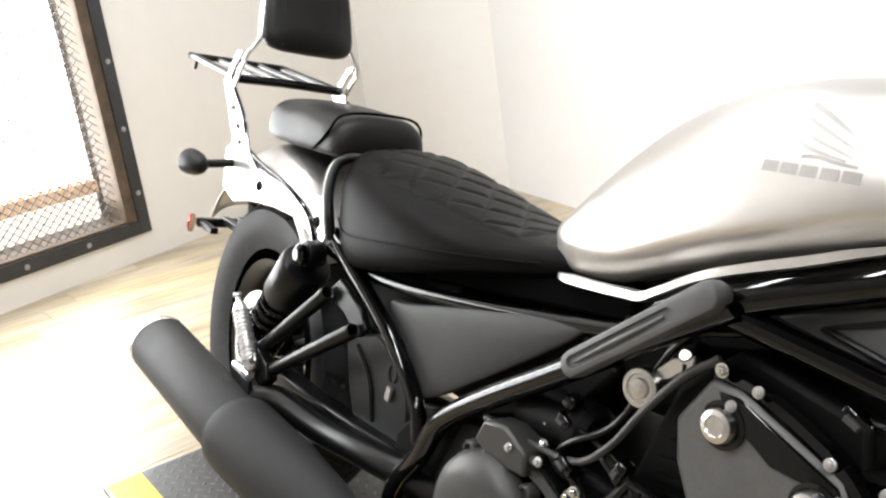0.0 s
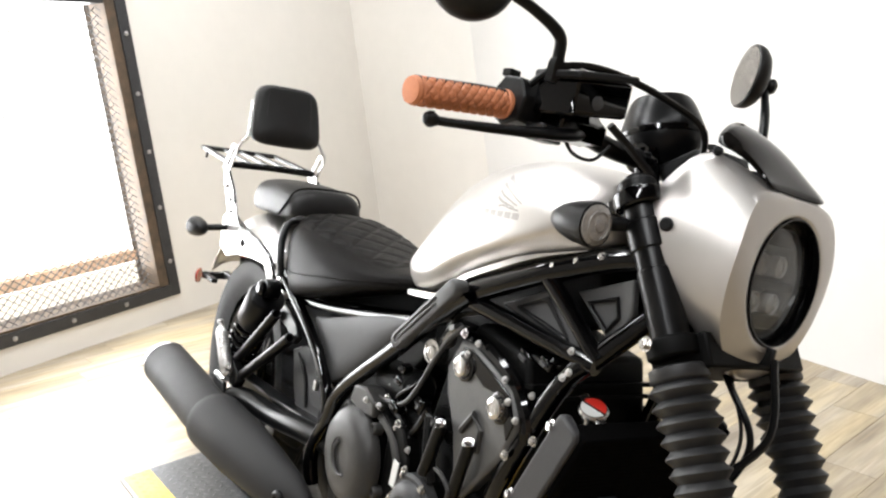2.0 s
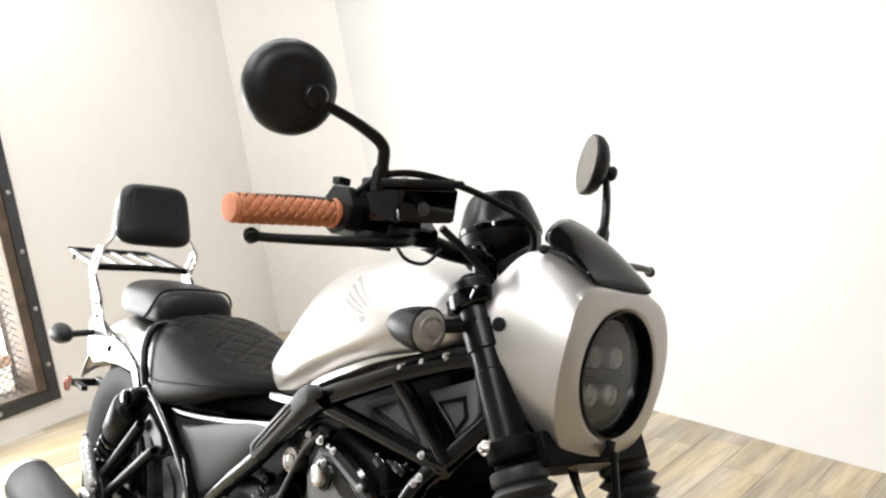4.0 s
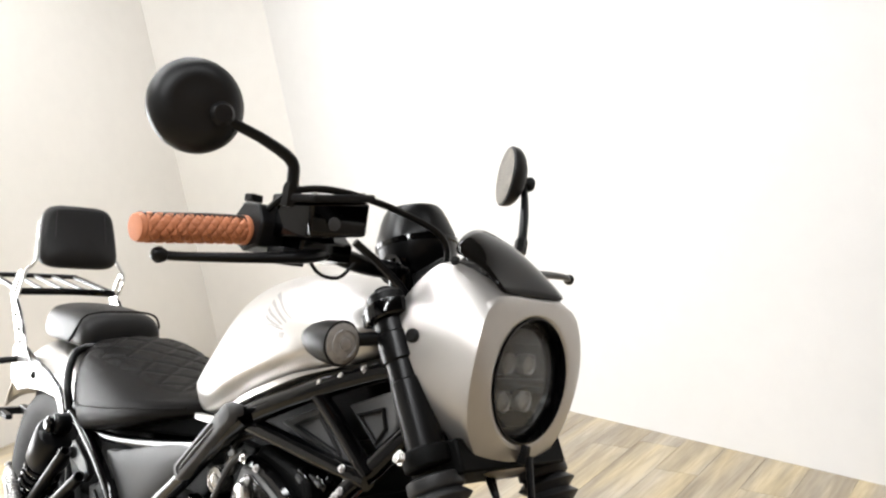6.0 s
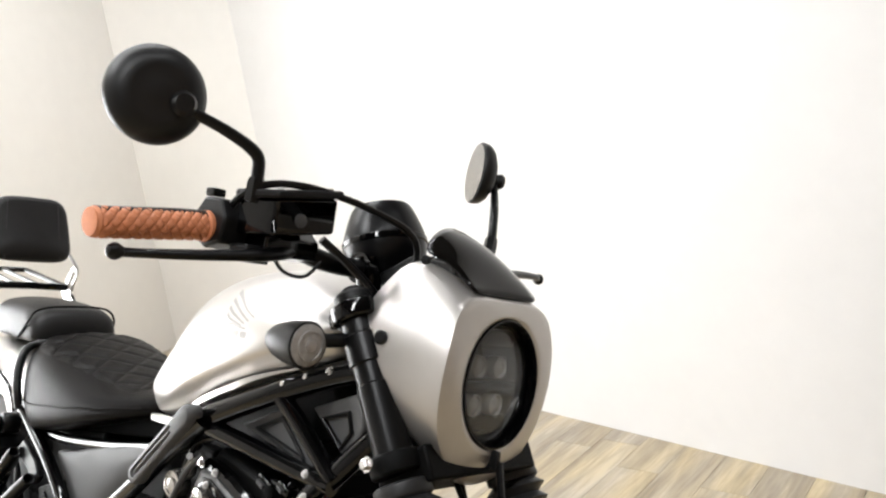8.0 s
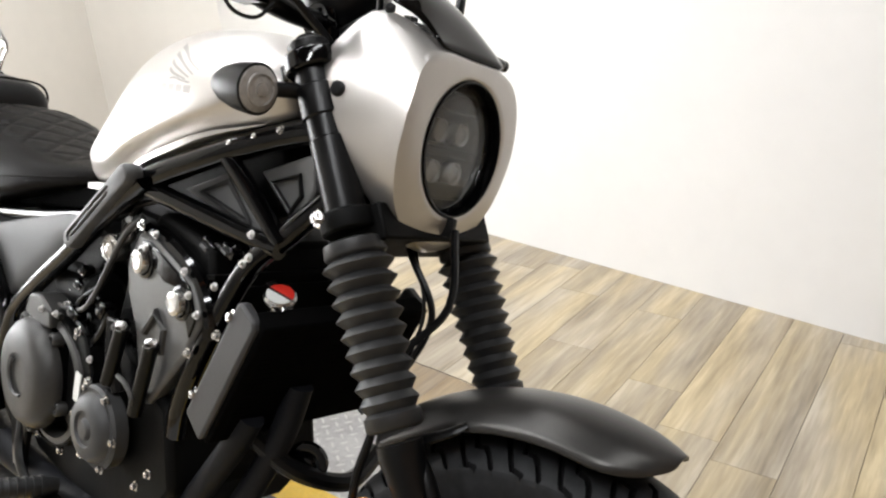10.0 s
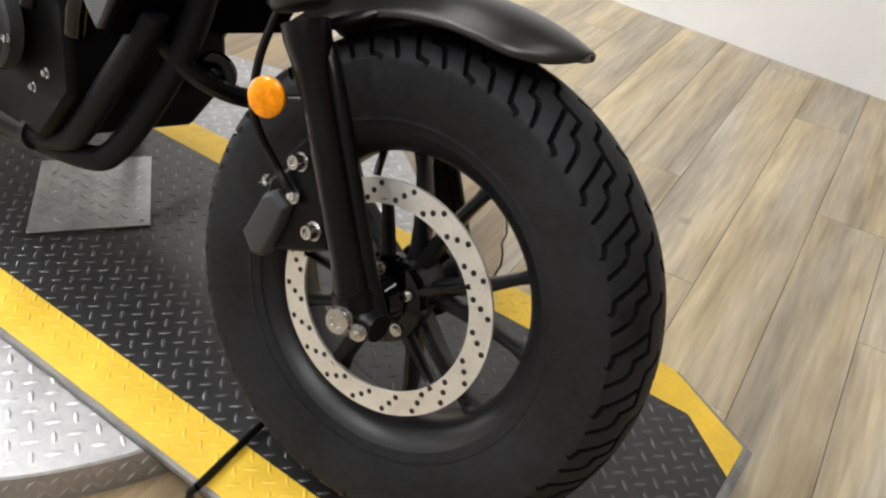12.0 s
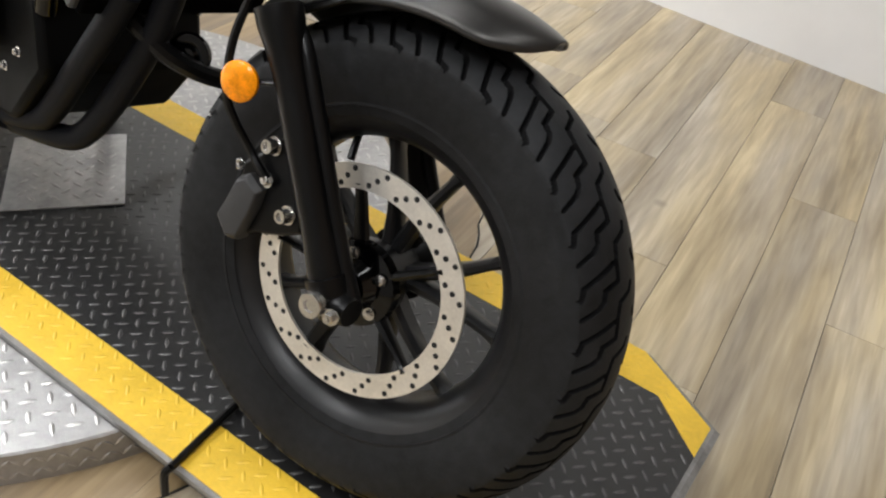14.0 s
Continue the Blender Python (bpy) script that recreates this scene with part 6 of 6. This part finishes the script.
sub("gloss_edge", slab([(0.862, 0.682), (0.884, 0.684), (0.984, 0.650), (1.006, 0.612), (0.994, 0.585), (0.975, 0.625), (0.955, 0.640), (0.925, 0.640), (0.895, 0.655), (0.872, 0.668)], -0.138, -0.134), "gloss", cam_cov, "gloss black raised border of the cover", bevel=0.0015)
for hx, hz, lx, lz in ((0.854, 0.560, 0.826, 0.471), (0.932, 0.560, 0.905, 0.455)):
    sub("stand_pipe", rod((hx, -0.150, hz), (lx, -0.150, lz), 0.010, 12), "satin", cam_cov)
    sub("pipe_bolt", bolt((hx, -0.152, hz), (0.25, -0.5, 0.8), 0.006, 0.007), "steel", cam_cov)
for x, z in ((0.862, 0.702), (0.905, 0.478), (1.0, 0.568)):
    sub("bolt", bolt((x, -0.138, z), (0, -1, 0), 0.0048, 0.006), "steel", cam_cov)
# clutch cover
CC = Vector((0.624, -0.128, 0.418))
clu = bpart("clutch_cover", lathe([(0.084, 0.026), (0.087, 0.028), (0.087, 0.036), (0.083, 0.046), (0.074, 0.055), (0.060, 0.060), (0.034, 0.0615), (0.032, 0.058), (0.001, 0.058)], CC + Vector((-0.006, 0, 0)), (0, -1, 0), 56), "charcoal", "round charcoal clutch cover", smooth=40)
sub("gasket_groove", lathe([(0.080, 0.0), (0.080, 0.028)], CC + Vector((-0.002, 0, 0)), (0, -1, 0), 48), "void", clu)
for k in range(5):
    a = 2 * math.pi * k / 5 + 0.9
    sub("cover_ear", lathe([(0.011, 0.020), (0.011, 0.034), (0.009, 0.037), (0.006, 0.037), (0.005, 0.033), (0.001, 0.033)], CC + Vector((-0.004 + 0.088 * math.cos(a), 0, 0.088 * math.sin(a))), (0, -1, 0), 16), "charcoal", clu)
sub("housing_rim", lathe([(0.106, 0.0), (0.106, 0.022), (0.101, 0.024), (0.100, 0.0)], CC + Vector((0.028, 0, 0)), (0, -1, 0), 48, True), "case", clu)
for k in range(9):
    a = 2 * math.pi * k / 9 + 0.2
    sub("cover_bolt", bolt(CC + Vector((0.028 + 0.111 * math.cos(a), -0.016, 0.111 * math.sin(a))), (0, -1, 0), 0.0048, 0.007), "steel", clu)
sub("crescent_mark", tube([CC + Vector((0.030 * math.cos(a), -0.0615, 0.030 * math.sin(a))) for a in (2.2, 2.7, 3.2, 3.7, 4.2, 4.7, 5.2)], 0.003, 8, 3), "shroud", clu)
sub("outer_ring", lathe([(0.098, 0.0), (0.098, 0.020), (0.095, 0.026), (0.086, 0.028), (0.085, 0.0)], CC + Vector((0.040, 0.0, 0.0)), (0, -1, 0), 48, True), "charcoal", clu, "pale grey housing ring")
sub("top_lug", loft([[Vector((x, y, z)) for x, z in ((0.580, 0.508), (0.592, 0.538), (0.628, 0.546), (0.668, 0.530), (0.672, 0.504), (0.625, 0.496))] for y in (-0.125, -0.160, -0.166)]), "charcoal", clu, bevel=0.004)
sub("info_label", box(0.016, 0.0020, 0.044, pose(0.7530, -0.1570, 0.440, 0, 6, 0)), "label", clu, "white printed label")
bpart("gear_cover", loft([[Vector((x, y, z)) for x, z in ((0.70, 0.50), (0.745, 0.515), (0.775, 0.47), (0.775, 0.40), (0.74, 0.36), (0.70, 0.37))] for y in (-0.12, -0.145, -0.149)]), "case", "black engine side casing", bevel=0.004)
PC = Vector((0.815, -0.138, 0.402))
pump = bpart("water_pump", lathe([(0.060, 0.0), (0.060, 0.018), (0.056, 0.022), (0.050, 0.022), (0.047, 0.030), (0.040, 0.036), (0.026, 0.037), (0.024, 0.033), (0.016, 0.033), (0.012, 0.038), (0.001, 0.039)], PC, (0, -1, 0), 40), "shroud", "dark grey round water pump cover", smooth=40)
for k in range(6):
    a = 2 * math.pi * k / 6
    sub("pump_bolt", bolt(PC + Vector((0.058 * math.cos(a), -0.020, 0.058 * math.sin(a))), (0, -1, 0), 0.0050, 0.007), "steel", pump)
bpart("coolant_pipe", tube([(0.568, -0.142, 0.528), (0.64, -0.145, 0.533), (0.72, -0.145, 0.545), (0.76, -0.145, 0.580), (0.79, -0.143, 0.630), (0.825, -0.142, 0.680), (0.855, -0.135, 0.710)], 0.0042, 10, 6), "charcoal", "grey metal breather pipe")
ts = bpart("throttle_sensor", lathe([(0.021, 0), (0.021, 0.016), (0.0195, 0.020), (0.0150, 0.0205), (0.0140, 0.0185), (0.0105, 0.0185), (0.0095, 0.0215), (0.0040, 0.0225), (0.001, 0.0225)], (0.775, -0.118, 0.650), (0.1, -1, 0), 26), "steel", "round bright ringed sensor cap")
sub("sensor_arm", slab([(0.783, 0.672), (0.800, 0.690), (0.822, 0.700), (0.826, 0.690), (0.806, 0.672), (0.795, 0.660)], -0.128, -0.116), "steel", ts, bevel=0.002)
sub("sensor_post", rod((0.806, -0.120, 0.690), (0.818, -0.135, 0.700), 0.005, 10), "steel", ts)
bpart("starter_motor", lathe([(0.030, 0), (0.034, 0.01), (0.034, 0.10), (0.026, 0.11)], (0.60, -0.10, 0.555), (1, 0, 0.05), 24), "case", "black cylinder behind the clutch")
bpart("throttle_body", join(lathe([(0.035, 0), (0.035, 0.10)], (0.70, -0.05, 0.63), (1, 0, 0.1), 20), box(0.10, 0.16, 0.08, pose(0.74, 0, 0.655))), "case", "black throttle body", bevel=0.005)
bpart("wiring", join(tube([(0.66, -0.13, 0.51), (0.70, -0.135, 0.555), (0.75, -0.125, 0.60), (0.80, -0.12, 0.705), (0.86, -0.118, 0.735)], 0.004, 8, 6), tube([(0.70, -0.12, 0.53), (0.735, -0.135, 0.50), (0.765, -0.135, 0.52), (0.79, -0.135, 0.56)], 0.006, 8, 6), tube([(0.80, -0.135, 0.55), (0.82, -0.142, 0.50), (0.84, -0.140, 0.46)], 0.010, 8, 6)), "satin", "black hoses and wiring beside the engine")
for p in ((0.67, -0.14, 0.54), (0.735, -0.15, 0.518), (0.775, -0.15, 0.455), (0.775, -0.15, 0.395), (0.90, -0.135, 0.345), (0.93, -0.135, 0.375), (1.035, -0.122, 0.600)):
    sub("engine_bolt", bolt(p, (0, -1, 0), 0.0048, 0.007), "steel", eng)
# small bolts, plugs, clips and hoses crowded round the cylinder
for p in [(0.879, -0.139, 0.675), (0.901, -0.139, 0.697), (0.974, -0.138, 0.666), (0.988, -0.138, 0.639), (1.01, -0.138, 0.62), (0.731, -0.15, 0.517), (0.777, -0.152, 0.489), (0.642, -0.166, 0.527), (0.69, -0.166, 0.533), (1.012, -0.118, 0.655), (1.067, -0.112, 0.733), (1.075, -0.118, 0.707), (1.067, -0.12, 0.698), (0.966, -0.105, 0.667), (0.657, -0.128, 0.558)]:
    sub("engine_bolt", join(lathe([(0.0055, 0), (0.0055, 0.0015), (0.0048, 0.002)], p, (0, -1, 0.15), 16), bolt(Vector(p) + Vector((0, -0.0015, 0)), (0, -1, 0.15), 0.0034, 0.004)), "screw", eng)
for pts, r_, m_ in (
    ([(0.753, -0.135, 0.565), (0.786, -0.135, 0.553), (0.818, -0.135, 0.550), (0.846, -0.135, 0.542)], 0.0055, "satin"),
    ([(0.673, -0.140, 0.538), (0.698, -0.140, 0.523), (0.727, -0.140, 0.519), (0.754, -0.140, 0.498)], 0.0045, "satin"),
    ([(0.742, -0.130, 0.557), (0.784, -0.130, 0.536), (0.799, -0.130, 0.511)], 0.003, "charcoal"),
    ([(0.642, -0.125, 0.535), (0.680, -0.125, 0.576), (0.700, -0.125, 0.571), (0.737, -0.125, 0.565)], 0.0035, "satin"),
    ([(0.779, -0.125, 0.645), (0.791, -0.125, 0.661), (0.814, -0.125, 0.673), (0.815, -0.125, 0.689)], 0.004, "satin"),
    ([(0.964, -0.100, 0.696), (0.987, -0.100, 0.700), (1.008, -0.100, 0.697), (1.026, -0.100, 0.709)], 0.0045, "satin"),
    ([(0.576, -0.155, 0.461), (0.584, -0.155, 0.492), (0.636, -0.155, 0.519), (0.683, -0.155, 0.525)], 0.005, "charcoal"),
    ([(0.871, -0.160, 0.498), (0.892, -0.160, 0.494), (0.911, -0.160, 0.482), (0.912, -0.160, 0.472)], 0.0035, "charcoal"),
):
    bpart("hose", tube(pts, r_, 8, 5), m_, "thin hose beside the cylinder")
for at_, sx_, sz_ in (((0.682, -0.125, 0.572), 0.022, 0.014), ((0.969, -0.100, 0.696), 0.03, 0.018), ((1.014, -0.100, 0.700), 0.026, 0.014), ((0.776, -0.135, 0.559), 0.014, 0.026), ((0.712, -0.145, 0.538), 0.026, 0.014), ((0.611, -0.158, 0.496), 0.028, 0.012), ((0.833, -0.140, 0.553), 0.012, 0.022), ((0.681, -0.120, 0.593), 0.016, 0.016)):
    plug = bpart("plug", box(sx_, 0.018, sz_, pose(*at_, 0, 20, 0)), "gloss", "small black wiring plug", bevel=0.003)
    sub("clip", box(sx_ * 0.5, 0.006, sz_ * 0.35, pose(at_[0], at_[1] - 0.011, at_[2], 0, 20, 0)), "shroud", plug, bevel=0.001)
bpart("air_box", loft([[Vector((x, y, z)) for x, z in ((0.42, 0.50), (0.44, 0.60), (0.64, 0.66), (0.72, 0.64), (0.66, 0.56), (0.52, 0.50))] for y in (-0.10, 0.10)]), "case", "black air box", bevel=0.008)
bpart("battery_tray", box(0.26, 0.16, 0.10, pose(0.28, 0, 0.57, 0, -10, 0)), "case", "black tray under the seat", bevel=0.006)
# the pan's near-black colour stands for the shade under the seat
bpart("seat_pan", box(0.40, 0.15, 0.045, pose(0.50, 0, 0.678, 0, -9, 0)), "void", "pan between the seat and the frame, blackened as shade", bevel=0.005)
# added plate: hides the bright platform so the gap by the clutch reads dark
bpart("pivot_plate", slab([(0.345, 0.40), (0.40, 0.47), (0.50, 0.50), (0.56, 0.40), (0.54, 0.27), (0.44, 0.235), (0.36, 0.28)], -0.112, -0.098), "case", "black plate added to darken the gap behind the clutch", bevel=0.004)
ip = bpart("inner_side_panel", loft([[Vector((x, y, z)) for x, z in ((0.150, 0.480), (0.237, 0.515), (0.300, 0.500), (0.338, 0.474), (0.352, 0.420), (0.350, 0.340), (0.215, 0.340), (0.180, 0.400))] for y in (-0.085, -0.096, -0.100)]), "plastic", "black moulded panel beside the rear wheel", bevel=0.004, smooth=30)
sub("pressed_ring", tube([Vector((0.300 + 0.011 * math.cos(k * 0.5236), -0.101, 0.474 + 0.014 * math.sin(k * 0.5236))) for k in range(12)], 0.002, 6, 1, closed=True, smooth=False), "plastic", ip)
sub("panel_rib", tube([(0.190, -0.101, 0.480), (0.240, -0.102, 0.440), (0.262, -0.101, 0.380)], 0.004, 8, 4), "plastic", ip)
sub("clip", box(0.012, 0.006, 0.022, pose(0.300, -0.103, 0.442, 0, 10, 0)), "screw", ip, "small bright clip", bevel=0.001)
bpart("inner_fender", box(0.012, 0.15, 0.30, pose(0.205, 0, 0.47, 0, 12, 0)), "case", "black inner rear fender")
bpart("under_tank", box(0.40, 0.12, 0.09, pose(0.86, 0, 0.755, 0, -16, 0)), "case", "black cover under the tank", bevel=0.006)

# radiator
RM = Matrix.Translation((1.085, 0, 0.560)) @ Matrix.Rotation(radians(27), 4, "Y")
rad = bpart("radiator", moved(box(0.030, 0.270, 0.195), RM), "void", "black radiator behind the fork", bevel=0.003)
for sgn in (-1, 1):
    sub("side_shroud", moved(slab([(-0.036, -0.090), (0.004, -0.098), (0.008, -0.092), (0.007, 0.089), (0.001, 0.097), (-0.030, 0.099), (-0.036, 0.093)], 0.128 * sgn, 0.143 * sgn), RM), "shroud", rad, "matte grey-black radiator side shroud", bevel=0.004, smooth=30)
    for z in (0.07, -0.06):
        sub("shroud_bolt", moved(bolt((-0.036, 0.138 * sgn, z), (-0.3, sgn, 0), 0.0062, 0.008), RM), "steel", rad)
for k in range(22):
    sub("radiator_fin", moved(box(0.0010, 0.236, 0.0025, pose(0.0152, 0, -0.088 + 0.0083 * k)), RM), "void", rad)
capo = Vector((1.082, -0.072, 0.655))
CAX = Vector((0.36, -0.30, 0.88)).normalized()
CQ = Matrix.Translation(capo) @ CAX.to_track_quat("Z", "Y").to_matrix().to_4x4()
sub("radiator_cap", lathe([(0.012, -0.045), (0.012, 0.0), (0.020, 0.001), (0.0205, 0.005), (0.018, 0.008), (0.001, 0.0085)], capo, CAX, 28), "steel", rad, "bright radiator cap with a red warning print")
disc_pts = [(0.017 * math.cos(2 * math.pi * k / 24), 0.017 * math.sin(2 * math.pi * k / 24)) for k in range(24)]
red_half, pale_half = disc_pts[4:16] + [], disc_pts[16:] + disc_pts[:4]
obj("cap_print", moved(slab(red_half, 0.0083, 0.0092, "z"), CQ @ Matrix.Rotation(radians(275), 4, "Z")), "red", rad, "red half of the cap print", smooth=0)
obj("cap_label", moved(slab(pale_half, 0.0083, 0.0092, "z"), CQ @ Matrix.Rotation(radians(275), 4, "Z")), "label", rad, "white half of the cap print", smooth=0)
sub("cap_wing", box(0.060, 0.014, 0.005, CQ @ pose(0, 0, 0.003, 0, 0, -60)), "steel", rad, bevel=0.002)
bpart("horn", lathe([(0.020, -0.012), (0.027, 0), (0.029, 0.004), (0.027, 0.010), (0.022, 0.011), (0.012, 0.008), (0.008, 0.012), (0.001, 0.013)], (1.085, 0.005, 0.425), (0.5, -0.7, 0.1), 28), "gloss", "round black horn under the radiator")
bpart("lower_hose", tube([(1.04, -0.06, 0.46), (1.09, -0.02, 0.42), (1.12, 0.05, 0.40), (1.10, 0.12, 0.42)], 0.013, 10, 5), "satin", "black radiator hose")
# foot controls
def peg(sgn):
    p = bpart("foot_peg", lathe([(0.012, 0), (0.014, 0.01), (0.0155, 0.02), (0.0155, 0.10), (0.012, 0.105)], (0.700, 0.150 * sgn, 0.262), (-0.12, sgn, 0.10), 16), "gaiter", "black rubber foot peg")
    for k in range(7):
        sub("rib", lathe([(0.0175, 0), (0.0175, 0.005)], Vector((0.700, 0.150 * sgn, 0.262)) + Vector((-0.12, sgn, 0.10)).normalized() * (0.022 + 0.0115 * k), (-0.12, sgn, 0.10), 16), "gaiter", p)
    return p


for sgn in (-1, 1):
    peg(sgn)
bpart("brake_pedal", join(tube([(0.565, -0.150, 0.335), (0.59, -0.165, 0.275), (0.64, -0.168, 0.240), (0.70, -0.165, 0.238)], [0.012, 0.011, 0.009, 0.009], 10, 5, flat=0.7), box(0.05, 0.04, 0.012, pose(0.71, -0.170, 0.243))), "satin", "black rear brake pedal")
bpart("heel_plate", slab([(0.525, 0.36), (0.575, 0.37), (0.60, 0.32), (0.585, 0.245), (0.555, 0.24), (0.54, 0.30)], -0.160, -0.148), "satin", "black heel guard plate", bevel=0.003)
for sgn in (-1, 1):
    pegb = bpart("passenger_peg_bracket", loft([[Vector((x, y * sgn, z)) for x, z in ((-0.050, 0.405), (-0.022, 0.412), (0.030, 0.392), (0.044, 0.368), (0.020, 0.345), (-0.030, 0.352))] for y in (0.160, 0.178, 0.182)]), "satin", "black passenger peg bracket", bevel=0.003, smooth=30)
    for a, b in (((0.176, 0.160, 0.564), (-0.030, 0.164, 0.398)), ((0.267, 0.160, 0.534), (0.027, 0.166, 0.379))):
        a, b = Vector((a[0], a[1] * sgn, a[2])), Vector((b[0], b[1] * sgn, b[2]))
        n_ = (b - a).length
        tb = sub("bracket_tube", lathe([(0.0085, 0.030), (0.0085, 0.0), (0.0105, -0.001), (0.0120, 0.002), (0.0120, n_), (0.001, n_)], a, b - a, 18), "satin", pegb, "black tube with an open end")
    sub("tube_gusset", slab([(0.150, 0.556), (0.190, 0.590), (0.260, 0.565), (0.285, 0.540), (0.262, 0.520), (0.215, 0.545)], 0.138 * sgn, 0.150 * sgn), "satin", pegb, bevel=0.002)
    foot, tip = Vector((0.004, 0.192 * sgn, 0.372)), Vector((-0.072, 0.196 * sgn, 0.470))
    pp = bpart("passenger_peg", lathe([(0.010, 0), (0.0135, 0.006), (0.0135, (tip - foot).length - 0.012), (0.009, (tip - foot).length)], foot, tip - foot, 18), "silver_trim", "folded silver ribbed passenger foot peg")
    for k in range(13):
        sub("rib", lathe([(0.0135, 0), (0.0158, 0.0012), (0.0158, 0.0030), (0.0135, 0.0042)], foot + (tip - foot).normalized() * (0.016 + 0.0075 * k), tip - foot, 16), "silver_trim", pp)
    sub("tip_knob", lathe([(0.009, 0), (0.005, 0.006), (0.005, 0.012), (0.008, 0.014), (0.007, 0.019), (0.001, 0.020)], tip, tip - foot, 14), "screw", pp)
    sub("peg_bolt", bolt((0.004, 0.190 * sgn, 0.392), (0, sgn, 0), 0.009, 0.009), "steel", pp)
    sub("hinge_pin", rod((-0.060, 0.196 * sgn, 0.360), (0.010, 0.196 * sgn, 0.366), 0.0075, 12), "silver_trim", pp)
bpart("side_stand", tube([(0.66, 0.13, 0.24), (0.60, 0.20, 0.15), (0.55, 0.255, 0.105)], 0.012, 10, 4), "satin", "black side stand")
bpart("chain_guard", box(0.42, 0.02, 0.05, pose(0.02, 0.10, 0.44, 0, -8, 0)), "plastic", "black chain guard", bevel=0.004)

# ---- lamps ----
for x, y, w in ((0.2, 0.3, 0.70), (2.2, 0.3, 0.36), (0.2, -1.5, 1.5), (2.2, -1.5, 1.3), (-1.3, -0.4, 0.95), (-1.2, 1.0, 0.62)):
    area_lamp("ceiling_strip", look((x, y, 2.94), (x, y + 0.001, 0)), 0.16, 1.5, 42 * w, (0.97, 0.985, 1.0))
area_lamp("window_light", look(tuple(wpt(0.2, 0.85, -0.10)), tuple(wpt(0.2, 0.85, 2.0))), 1.7, 1.2, 85, (0.96, 0.98, 1.0))
